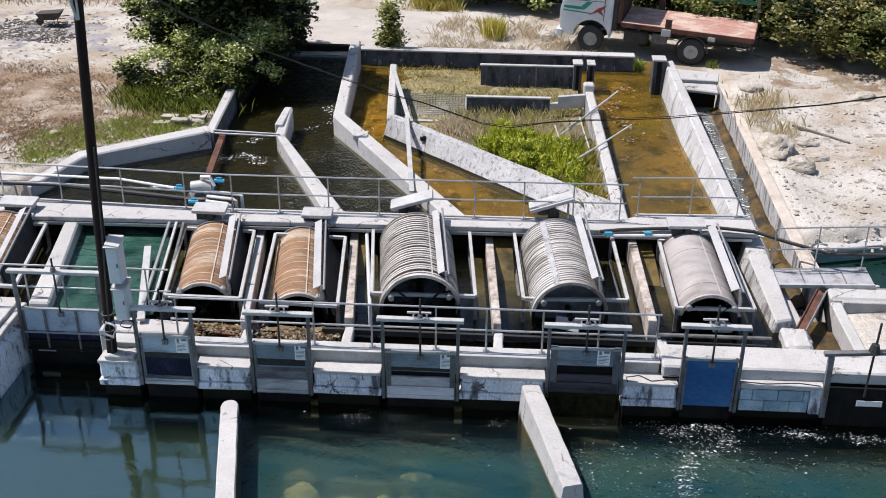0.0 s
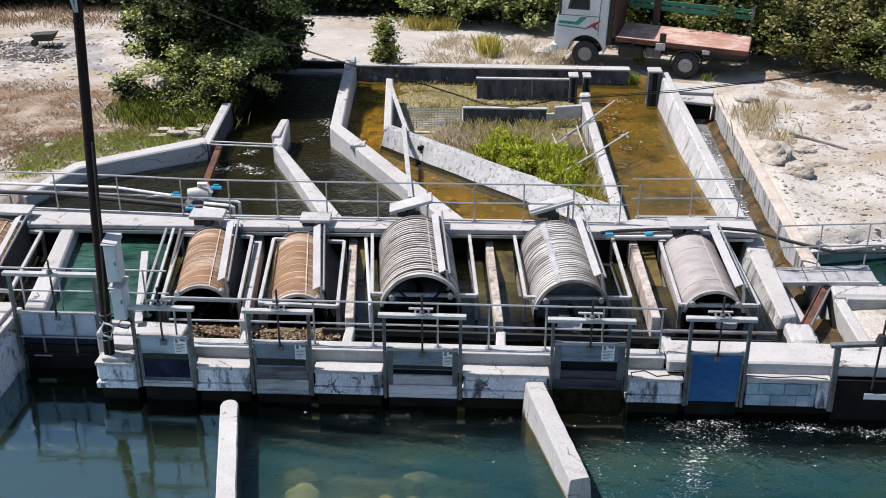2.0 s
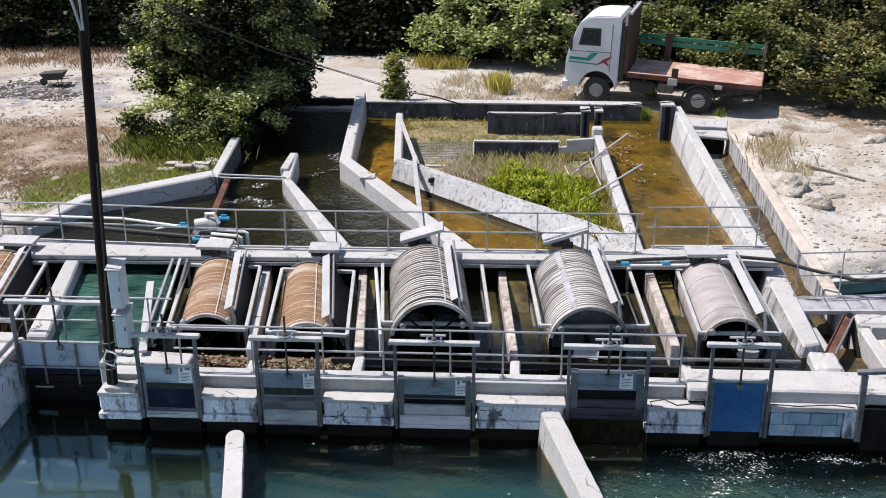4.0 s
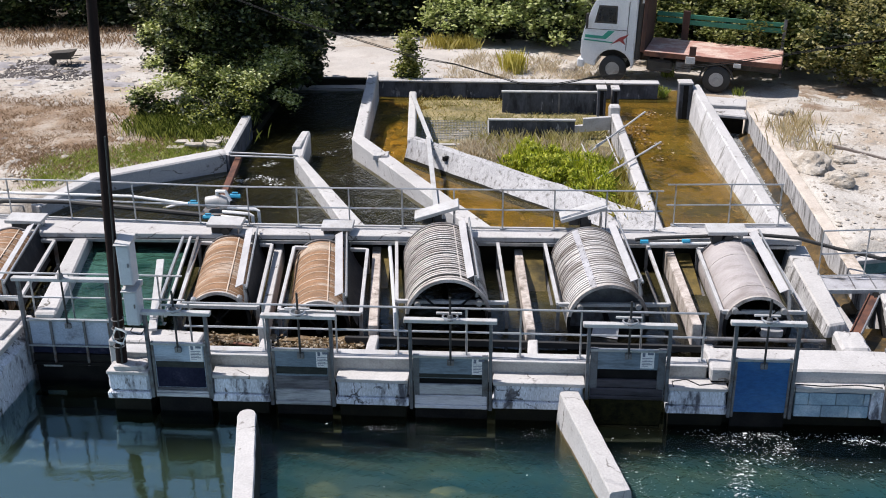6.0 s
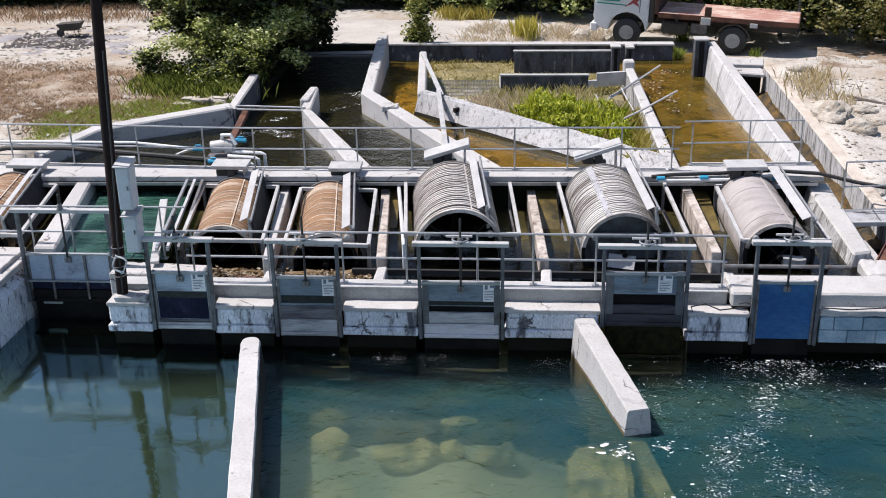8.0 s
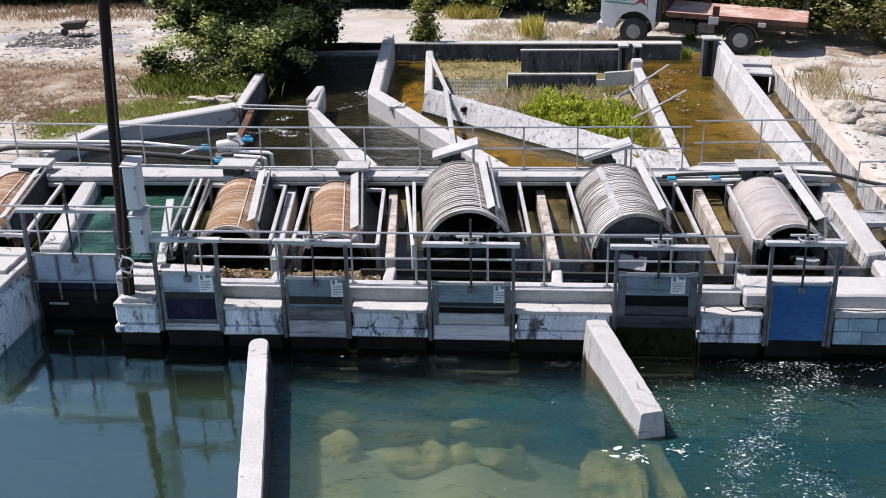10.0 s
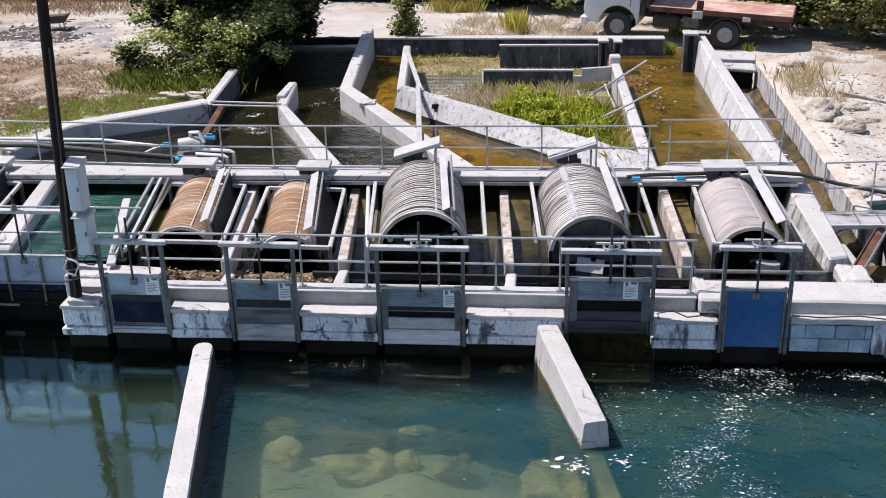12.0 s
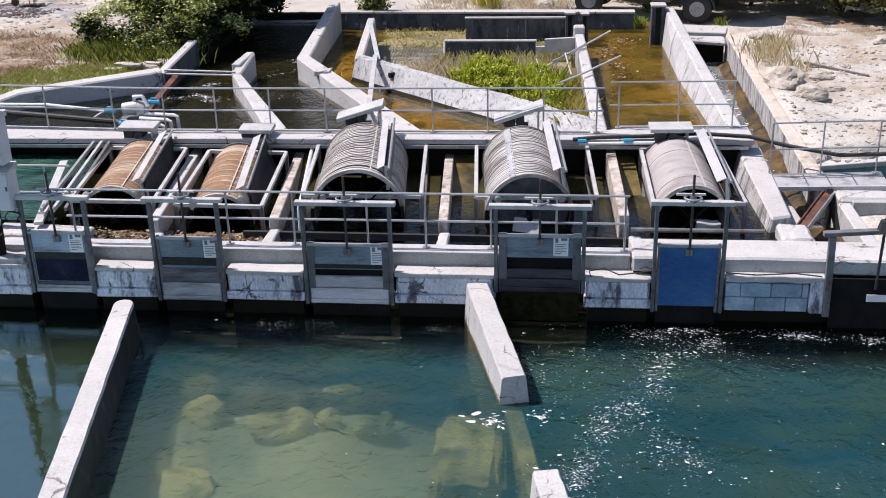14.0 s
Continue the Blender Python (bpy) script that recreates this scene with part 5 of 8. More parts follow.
drum_screen(4.82, -0.05, 0.53, 0.94, M_MESH_PALE, M_RIB_PALE, 2, ((4.25, 1.56), (5.57, 1.60), (4.23, 4.05), (5.48, 4.05), 1.19), (0.40, 1.52), (4.70, 4.05, 1.62, 0.70, 0, 3), "pale drum screen with few ribs", seams=1)
drum_screen(-8.05, -0.42, 0.50, 0.92, M_MESH_RUST, M_RIB_RUST, 9, ((-8.75, 1.6), (-7.25, 1.5), (-9.15, 4.0), (-7.62, 3.9), 1.18), (0.38, 1.42), (-8.27, 4.28, 1.52, 0.72, 0, -2), "drum screen with brown stained mesh by the west abutment", shade_sheet=True)

# bay dividers
solo("wall_bay_west", prism([(-7.33, 4.3, 1.27), (-7.06, 4.3, 1.27), (-6.42, 0.95, 1.2), (-6.78, 0.95, 1.2)], 0.2, 0.03), M_WHITE, "whitewashed dividing wall beside the west gate", "wall", "structure")
for nm, pl, zt, mt in (("bay_1", [(-3.56, 4.36), (-3.40, 4.36), (-2.97, 0.85), (-3.11, 0.85)], 1.09, M_WHITE), ("bay_2", [(-1.72, 4.36), (-1.56, 4.36), (-1.23, 1.1), (-1.38, 1.1)], 1.04, M_ROUGH),
                       ("bay_3", [(0.92, 4.36), (1.07, 4.36), (1.28, 1.1), (1.14, 1.1)], 1.04, M_ROUGH), ("bay_4", [(3.66, 4.36), (3.82, 4.36), (3.89, 1.2), (3.74, 1.2)], 1.14, M_ROUGH)):
    solo("wall_" + nm, prism([(x, y, zt) for x, y in pl], 0.55 if nm != "bay_4" else 0.1, 0.012), mt, "narrow concrete divider between screen bays", "wall", "structure")
for x, y0, y1 in ((-1.28, 0.5, 1.05), (1.24, 0.5, 1.02), (-2.98, 0.5, 0.84), (3.96, 0.5, 1.0)):
    solo("wall_stub", rough_block((x - 0.08, y0, 0.3), (x + 0.08, y1, 0.90), 0.012, x, 3), M_WHITE, "broken white concrete stub", "wall", "structure")
bay_east = prism([(5.86, 4.55, 1.14), (6.27, 4.55, 1.14), (6.27, 1.72, 0.97), (5.96, 1.60, 0.97)], 0.1, 0.03)
for v in bay_east.verts:
    if v.co.z < 0.3 and v.co.x < 6.1:
        v.co.x -= 0.15
bay_east.normal_update()
for f in bay_east.faces:
    f.material_index = 0 if f.normal.z > 0.5 else 1
solo("wall_bay_east", bay_east, [M_WHITE, M_STREAK], "thick whitewashed wall beside the pale drum", "wall", "structure")
solo("wall_flume_ledge", prism([(6.12, 4.6, 0.80), (6.40, 4.6, 0.80), (6.62, 1.5, 0.66), (6.38, 1.5, 0.66)], 0.1, 0.03), M_WHITE, "low white ledge along the flume", "wall", "structure")
# Added golden ramps that stand in for sunlit water entering the bays.
M_SUNLIT_RAMP = mat("sunlit golden ramp", (0.20, 0.145, 0.045), (0.07, 0.055, 0.02), 0.35, scale=2.2, fine=20, bump=0.4, stain=(0.03, 0.026, 0.012), stain_scale=1.6, stain_at=0.55)
for x0, x1 in ((1.09, 1.52), (-1.54, -1.30), (3.86, 4.22)):
    solo("inflow_sill", prism([(x0, 3.0, 0.70), (x1, 3.0, 0.70), (x1 - 0.08, 4.34, 1.03), (x0 - 0.08, 4.34, 1.03)], 0.2), M_SUNLIT_RAMP, "golden-brown ramp standing in for sunlit water in the bay", "sill", "structure")
for k, (x, y) in enumerate(((-3.9, 1.12), (-2.3, 1.1), (-3.45, 1.12), (-2.0, 1.12))):
    solo("leaf_litter", rough_block((x - 0.55, y - 0.10, 0.62), (x + 0.55, y + 0.10, 0.76), 0.05, 90 + k, 5), M_DEBRIS, "wet leaves and litter caught before the screen", "litter")
solo("cross_girder", bar((-1.75, 1.0, 0.83), (5.7, 1.0, 0.80), 0.06, 0.10), M_RUBBER, "dark steel girder across the bays", "girder")
solo("cross_pipe", tube([(3.9, 0.98, 1.0), (5.75, 0.98, 1.0)], 0.035), M_DULL, "dark steel pipe behind the blue gate", "pipe", smooth=True)
solo("grey_pipe", tube([(-1.38, 4.2, 1.16), (-0.98, 1.4, 1.10), (-0.97, 1.35, 0.7)], 0.035), M_CABINET, "grey plastic pipe beside a divider", "pipe", smooth=True)
solo("leaning_board", bar((-5.34, 3.05, 1.25), (-4.80, 0.8, 1.02), 0.13, 0.05, bevel=0.004), M_PAINT, "white board lying beside the west screen", "board")
for k in range(3):
    solo("guide_rail", bar((-5.2 + k * 0.14, 4.0, 1.3), (-4.82 + k * 0.14, 1.0 + 0.1 * k, 1.16 - 0.03 * k), 0.045, 0.06), (M_STEEL, M_PAINT, M_DULL)[k], "steel guide rail beside the brown drum", "rail", group="guide rails by the brown drum")


solo("slab_cable", tube([(3.98, 0.06, 0.80), (4.05, -0.02, 0.86), (4.2, 0.0, 0.80), (3.7, -0.03, 0.74), (3.5, 0.0, 0.82), (3.3, 0.03, 0.76), (3.35, 0.0, 0.62)], 0.010, seg=6), M_RUBBER, "loose black cable looped over the pier", "cable", smooth=True)
solo("slab_cable", tube([(5.1, -0.03, 0.80), (5.5, -0.04, 0.78), (6.0, -0.03, 0.81), (6.35, -0.03, 0.77)], 0.009, seg=6), M_RUBBER, "thin dark cable lying along the slab", "cable", smooth=True)
solo("scrap_sheet", rough_block((4.86, 1.45, 0.80), (5.22, 1.62, 0.94), 0.03, 66, 3), M_PAINT, "crumpled white sheet caught before the pale drum", "sheet")
for k, (x, y, a) in enumerate(((-4.3, 0.98, 0.3), (-3.4, 0.9, -0.5), (-2.55, 0.88, 0.15), (0.1, 1.1, 0.4), (2.6, 1.12, -0.2), (-3.75, 1.12, 0.8))):
    solo("scrap_wood", bar((x - 0.2 * math.cos(a), y - 0.1 * math.sin(a), 0.74), (x + 0.2 * math.cos(a), y + 0.1 * math.sin(a), 0.77), 0.06, 0.02), (M_PAINT, M_RUSTY, M_DEBRIS)[k % 3], "broken slat lodged in the litter before the screens", "scrap wood", group="scraps before the screens")


# ---- railings ----
def railing(name, posts, top_h, mids, r, label, material=None, over=(0.0, 0.0)):
    """A pipe railing over a list of post feet."""
    th = thing(name, posts[0], label, "railing", "railings")
    m = material or M_STEEL
    for p in posts:
        part("post", tube([p, (p[0], p[1], p[2] + top_h)], r * 0.95, seg=7), m, th, smooth=True)
        part("foot_plate", box((p[0] - 0.05, p[1] - 0.05, p[2]), (p[0] + 0.05, p[1] + 0.05, p[2] + 0.012)), m, th)
    a, b = Vector(posts[0]), Vector(posts[-1])
    d = (b - a).normalized()
    for h in (top_h, *mids):
        pts = [(p[0], p[1], p[2] + h) for p in posts]
        pts[0] = tuple(Vector(pts[0]) - d * over[0])
        pts[-1] = tuple(Vector(pts[-1]) + d * over[1])
        part("rail", tube(pts, r, seg=7), m, th, smooth=True)
    return th


railing("front_railing", [(x, 0.42, 0.90) for x in (-4.05, -2.90, -1.78, -0.83, 0.22, 1.04, 1.95, 2.85, 3.78)], 0.80, (0.40,), 0.017, "grey pipe railing on the footbridge behind the gates", over=(0.1, 0.05))
railing("west_railing", [(x, 1.15, 0.95) for x in (-9.6, -8.2, -6.85, -6.2, -4.75)], 0.86, (0.44,), 0.016, "grey pipe railing behind the west gate", over=(0.3, 0.4))
railing("walkway_railing", [(-9.7, 4.74, 1.38), (-8.75, 4.7, 1.38), (-7.55, 4.66, 1.38), (-6.28, 4.6, 1.38), (-5.0, 4.5, 1.38), (-4.05, 4.46, 1.38), (-3.12, 4.46, 1.38), (-2.15, 4.47, 1.38), (-1.16, 4.48, 1.38), (-0.2, 4.49, 1.38), (0.70, 4.5, 1.38), (1.65, 4.52, 1.38), (2.6, 4.53, 1.38), (3.50, 4.55, 1.38)], 0.77, (0.38,), 0.016, "grey pipe railing along the concrete walkway", over=(0.2, 0.12))
railing("east_railing", [(3.88, 4.84, 1.38), (4.9, 4.9, 1.38), (5.82, 4.93, 1.38)], 0.80, (0.40,), 0.015, "grey pipe railing over the east channel", over=(0.15, 0.03))

# ---- pole, cabinets, pump, pipes ----
pole = thing("utility_pole", (-5.10, 0.14, 0.78), "tall dark tarred timber pole rising from the pier", "utility pole")
part("shaft", tube([(-5.10, 0.14, 0.78), (-4.97, 0.08, 3.4), (-4.74, -0.02, 7.0), (-4.64, -0.03, 8.6)], [0.085, 0.08, 0.07, 0.062], seg=14), M_POLE, pole, smooth=True)
part("conduit", tube([(-5.0, -0.09, 0.9), (-4.97, -0.10, 1.75), (-4.88, -0.10, 3.0), (-4.80, -0.11, 4.5)], 0.014), M_RUBBER, pole, smooth=True)
for z in (1.15, 1.3, 1.45, 1.6):
    part("strap", tube([(-5.12 + 0.055 * z + 0.09 * math.cos(a), 0.02 + 0.09 * math.sin(a), z) for a in (2 * math.pi * k / 14 for k in range(15))], 0.008, caps=False, seg=5), M_DULL, pole)
part("lamp_arm", tube([(-4.78, -0.08, 6.4), (-4.86, -0.1, 6.8), (-5.04, -0.12, 7.1), (-5.32, -0.14, 7.3)], 0.022), M_PAINT, pole, "pale curved lamp bracket", smooth=True)
part("lamp_arm", tube([(-4.76, -0.08, 6.4), (-4.74, -0.12, 6.9), (-4.72, -0.14, 7.5)], 0.018), M_PAINT, pole, smooth=True)
lamp = box((-5.77, -0.22, 7.25), (-5.27, -0.06, 7.37), 0.03)
part("lamp_head", lamp, M_CABINET, pole)
for (x0, z0, z1) in ((-4.86, 2.22, 2.86), (-4.84, 1.56, 2.12)):
    cab = thing("meter_cabinet", (x0 + 0.13, -0.2, z0), "light grey steel meter cabinet strapped to the pole", "cabinet", "meter cabinets on the pole")
    part("case", box((x0, -0.12, z0), (x0 + 0.20, 0.14, z1), 0.01), M_CABINET, cab)
    part("door", box((x0 + 0.015, -0.135, z0 + 0.02), (x0 + 0.185, -0.12, z1 - 0.02), 0.004), M_CABINET, cab)
    part("hood", prism([(x0 - 0.02, -0.16, z1 + 0.01), (x0 + 0.22, -0.16, z1 + 0.01), (x0 + 0.22, 0.16, z1 + 0.08), (x0 - 0.02, 0.16, z1 + 0.08)], [z1, z1, z1, z1]), M_PAINT, cab, "sloping pale hood")
    part("latch", box((x0 + 0.15, -0.15, z0 + 0.3), (x0 + 0.17, -0.135, z0 + 0.36)), M_DULL, cab)
coil = []
for k in range(60):
    a = k * 0.42
    coil.append((-4.98 + 0.10 * math.cos(a) + 0.02 * math.sin(3 * a), -0.12 - 0.02 * math.sin(a * 0.7), 1.38 + 0.10 * math.sin(a) * (1.2 if k % 7 else 1.6)))
solo("cable_coil", tube(coil, 0.007, seg=5), M_PVC, "tangled pale cable coil hung on the pole", "cable", smooth=True)
solo("cable_coil", tube([(p[0] + 0.28, p[1] + 0.05, p[2] * 0.6 + 0.64) for p in coil[:34]], 0.007, seg=5), M_RUBBER, "tangled dark cable hung under a cabinet", "cable", smooth=True)

pump = thing("wash_pump", (-4.75, 4.95, 1.38), "white wash-water pump with bent white pipes and blue valves", "pump")
part("motor", tube([(-5.0, 5.0, 1.62), (-4.72, 5.02, 1.66)], 0.12, seg=16), M_PAINT, pump, smooth=True)
part("volute", tube([(-4.72, 5.02, 1.62), (-4.58, 5.02, 1.62)], [0.16, 0.13], seg=16), M_PAINT, pump, smooth=True)
part("base", box((-5.1, 4.8, 1.38), (-4.5, 5.2, 1.46), 0.01), M_DULL, pump)
for dy, zz in ((0.0, 1.56), (-0.10, 1.50), (-0.2, 1.44)):
    part("pipe", tube([(-4.66, 4.95 + dy, zz), (-4.02 + dy, 4.85 + dy, zz), (-3.96 + dy, 4.85 + dy, zz - 0.03), (-3.95 + dy, 4.84 + dy, zz - 0.36)], 0.034, seg=9), M_PVC, pump, "white bent plastic pipe", smooth=True)
part("elbow", tube([(-4.8, 5.05, 1.72), (-4.78, 5.0, 1.86), (-4.6, 4.95, 1.88), (-4.5, 4.9, 1.7)], 0.035), M_PVC, pump, smooth=True)
for x, y, z in ((-5.25, 4.98, 1.60), (-4.45, 5.08, 1.74), (-4.9, 4.7, 1.44)):
    v = part("valve", tube([(x - 0.1, y, z), (x + 0.1, y, z)], 0.045), M_TEAL, pump, "blue plastic valve", smooth=True)
    part("valve_handle", box((x - 0.06, y - 0.015, z + 0.05), (x + 0.06, y + 0.015, z + 0.08), 0.006), M_TEAL, v)
part("delivery_pipe", tube([(-5.35, 4.98, 1.60), (-6.6, 5.3, 1.62), (-9.8, 5.6, 1.55)], 0.03), M_PVC, pump, smooth=True)
part("suction_pipe", tube([(-5.3, 4.95, 1.62), (-5.75, 5.6, 1.35), (-6.3, 6.3, 1.0)], 0.028), M_PVC, pump, smooth=True)
solo("black_hose", tube([(-9.8, 5.05, 1.44), (-9.0, 5.0, 1.60), (-7.8, 4.95, 1.62), (-6.4, 4.9, 1.52), (-5.0, 4.86, 1.42)], 0.05, seg=9), M_RUBBER, "thick black hose along the walkway", "hose", smooth=True)
solo("black_hose", tube([(3.1, 3.98, 1.42), (3.5, 4.05, 1.44), (4.3, 4.2, 1.42), (5.2, 4.25, 1.46), (6.0, 4.15, 1.44), (6.6, 3.9, 1.36), (7.3, 3.5, 1.34), (8.6, 3.4, 1.42), (10.5, 3.3, 1.35)], 0.034, seg=9), M_RUBBER, "black hose running along the walkway to the bank", "hose", smooth=True)
solo("water_pipe", tube([(3.2, 3.93, 1.36), (4.4, 4.02, 1.36), (5.3, 4.0, 1.46)], 0.03), M_PVC, "white water pipe with blue couplings on the walkway", "pipe", smooth=True)
for x, y in ((3.25, 3.94), (5.24, 4.0), (4.0, 4.0)):
    solo("pipe_coupling", tube([(x - 0.07, y, 1.40), (x + 0.07, y + 0.01, 1.40)], 0.042), M_TEAL, "blue pipe coupling on the walkway", "coupling", smooth=True)
solo("rusty_sluice_beam", bar((-5.27, 8.66, 1.34), (-5.04, 6.2, 1.24), 0.14, 0.10, bevel=0.006), M_RUSTY, "rusty channel iron beside the inlet sluice", "steel beam")
solo("sluice_rail", tube([(-5.4, 8.34, 1.56), (-3.86, 8.29, 1.53)], 0.022), M_STEEL, "steel bar across the inlet channel", "bar", smooth=True)
solo("sluice_rail", tube([(-5.4, 8.42, 1.46), (-3.86, 8.38, 1.44)], 0.022), M_STEEL, "steel bar across the inlet channel", "bar", smooth=True)
raised = rough_block((-4.07, 8.75, 1.3), (-3.88, 9.93, 1.60), 0.008, 14, 3)
solo("wall_short_top", raised, M_WHITE, "raised white end of the short dividing wall", "wall", "structure")

wire = [(-4.66, -0.1, 7.3), (-3.03, -0.73, 6.66), (-1.92, -1.16, 6.35), (-0.96, -1.53, 6.16), (-0.28, -1.79, 6.02), (0.2, -1.98, 5.99), (0.95, -2.27, 5.84), (1.29, -2.40, 5.85), (1.77, -2.58, 6.00), (2.24, -2.76, 6.10), (3.07, -3.08, 6.27), (4.55, -3.66, 6.67), (6.5, -4.4, 7.3), (9.0, -5.4, 8.2), (14.0, -7.3, 10.2)]
wires = thing("overhead_wire", (-4.66, -0.1, 7.3), "slack twisted overhead wire strung from the pole", "wire")
part("strand", tube(wire, 0.006, seg=5), M_BLACK, wires, smooth=True)
part("strand", tube([(x, y, z + 0.014 + 0.008 * math.sin(k * 2.1)) for k, (x, y, z) in enumerate(wire)], 0.004, seg=5), M_BLACK, wires, smooth=True)

# ---- enclosure fittings ----
for (x0, x1, y, z1, lb) in ((0.55, 3.08, 13.35, 1.70, "stained board, darkened for shade, with a white top edge in the enclosure"), (0.27, 2.32, 11.0, 1.62, "low board, darkened for shade, with a white top edge in the enclosure")):
    bd = thing("stop_panel", ((x0 + x1) / 2, y, 0.9), lb, "panel", "panels in the enclosure")
    part("board", box((x0, y, 0.9), (x1, y + 0.06, z1 - 0.03), 0.005), M_SHADEWALL, bd)
    part("cap", box((x0 - 0.02, y - 0.03, z1 - 0.03), (x1 + 0.02, y + 0.09, z1 + 0.01), 0.006), M_PAINT, bd)
    if y > 12:
        part("stile", box((2.0, y - 0.02, 1.0), (2.04, y, z1 - 0.03)), M_DULL, bd)
    else:
        part("step", prism([(2.30, 11.0, 1.46), (2.55, 11.1, 1.46), (2.55, 11.22, 1.46), (2.3, 11.12, 1.46)], 1.3), M_PAINT, bd)
        part("step", prism([(2.52, 11.1, 1.62), (3.2, 11.3, 1.62), (3.2, 11.42, 1.62), (2.52, 11.22, 1.62)], 1.3), M_PAINT, bd)
for x, y, w, z1 in ((3.10, 13.3, 0.22, 1.84), (3.46, 13.42, 0.18, 1.80), (5.20, 13.2, 0.32, 2.03)):
    gp = thing("gate_pier", (x, y, 0.7), "grooved concrete gate pier with a white top", "pier", "gate piers in the channels")
    part("shaft", box((x - w / 2, y - 0.16, 0.7), (x + w / 2, y + 0.22, z1 - 0.04), 0.01), M_SHADEWALL, gp)
    # Raised near-black strip drawn as the groove.
    part("groove", box((x - w / 5, y - 0.172, 0.8), (x + w / 5, y - 0.158, z1 - 0.06)), M_BLACK, gp)
    part("cap", box((x - w / 2 - 0.02, y - 0.18, z1 - 0.04), (x + w / 2 + 0.02, y + 0.24, z1 + 0.01), 0.01), M_WHITE, gp)
solo("wall_back_coping", prism([(-2.9, 14.96, 1.565), (4.78, 14.96, 1.535), (4.78, 15.3, 1.535), (-2.9, 15.3, 1.565)], [1.512, 1.482, 1.482, 1.512], 0.01), M_WHITE, "white coping on the grey back wall", "coping", "structure")
solo("flume_slab", prism([(5.55, 15.1, 1.21), (7.1, 14.75, 1.18), (6.98, 14.15, 1.15), (5.6, 14.2, 1.19)], [1.09, 1.06, 1.03, 1.07], 0.02), M_WHITE, "white slab bridging the head of the flume", "slab", "structure")
solo("flume_slab", prism([(5.7, 14.1, 1.11), (6.92, 14.05, 1.09), (6.9, 13.5, 1.05), (5.76, 13.72, 1.09)], [1.01, 0.99, 0.95, 0.99], 0.03), M_WHITE, "tilted white slab under the flume's head", "slab", "structure")
solo("flume_head", box((5.7, 14.35, 0.0), (6.98, 14.9, 1.02), 0.01), M_WET_SHADE, "dark wet head wall of the flume", "wall", "structure")
solo("flume_floor", box((5.9, 0.95, -0.3), (7.0, 14.6, 0.20)), M_BED_DARK, "wet flume floor", "floor", "structure")
M_STREAM = water_mat("flume water", (0.75, 0.78, 0.75), 0.9, 4.0, 0.08, murk=((0.34, 0.355, 0.36), 0.50), swing=0.5, stretch=(1.6, 0.5, 1))
sheet("flume_water", [(5.7, 1.0, 0.40), (6.98, 1.0, 0.40), (6.98, 14.0, 0.44), (5.7, 14.0, 0.44)], M_STREAM, "fast clear water in the narrow flume")
M_RUNOFF = mat("rust-brown runoff", (0.15, 0.085, 0.014), (0.05, 0.03, 0.007), 0.7, scale=3, fine=26, bump=0.8, stain=(0.010, 0.009, 0.004), stain_scale=2.0, stain_at=0.53)
algae = bmesh.new()
strip = []
for k in range(61):
    y = 3.0 + k * 0.18
    x = 6.86 + (y - 2.95) * 0.0082
    z1 = 0.62 + 0.10 * noise.noise(Vector((y * 1.1, 0, 4))) + 0.05 * noise.noise(Vector((y * 4.1, 0, 9)))
    strip.append([algae.verts.new(p) for p in ((x + 0.02, y, z1), (x - 0.03, y, z1 - 0.10), (x - 0.12 - 0.05 * noise.noise(Vector((y * 2.2, 3, 0))), y, 0.50), (x - 0.24 - 0.06 * noise.noise(Vector((y * 1.7, 8, 0))), y, 0.40))])
for u, v in zip(strip, strip[1:]):
    for k in range(3):
        algae.faces.new((u[k], v[k], v[k + 1], u[k + 1]))
solo("flume_algae", algae, M_RUNOFF, "brown algae lining the foot of the flume wall", "algae", "structure", smooth=True)
for a, b, r in (((3.98, 11.15, 1.80), (2.0, 8.1, 1.38), 0.022), ((4.12, 9.06, 1.70), (2.55, 6.99, 1.50), 0.022), ((2.38, 9.1, 1.62), (2.62, 7.3, 1.5), 0.016), ((2.98, 9.7, 1.62), (3.1, 7.8, 1.6), 0.016), ((2.7, 9.2, 1.55), (3.42, 10.2, 1.72), 0.016)):
    solo("fence_pole", tube([a, Vector(a).lerp(Vector(b), 0.5) + Vector((0, 0, -0.02)), b], r, seg=7), M_PAINT, "pale peeled pole of a fallen frame lying over the enclosure", "pole", group="poles of a fallen frame", smooth=True)
for a, b in (((-0.62, 5.6, 1.40), (-1.06, 9.3, 1.66)), ((-1.7, 12.5, 1.80), (-0.98, 9.15, 1.60))):
    solo("white_plank", bar(a, b, 0.10, 0.04, bevel=0.004), M_PAINT, "white plank laid across the channel walls", "plank", group="planks over the walls")
# mesh mat of crossed wires
mesh_mat = thing("wire_mesh", (-0.6, 11.7, 1.12), "grey welded wire mesh lying in the enclosure", "wire mesh")
for k in range(22):
    x = -1.35 + k * 0.075
    part("wire", bar((x, 10.9, 1.13), (x - 0.1, 12.5, 1.13), 0.012, 0.012), M_STEEL, mesh_mat)
for k in range(12):
    y = 10.95 + k * 0.14
    part("wire", bar((-1.4, y, 1.142), (0.25, y, 1.142), 0.012, 0.012), M_STEEL, mesh_mat)
soil = bmesh.new()
bmesh.ops.create_grid(soil, x_segments=24, y_segments=24, size=0.5)
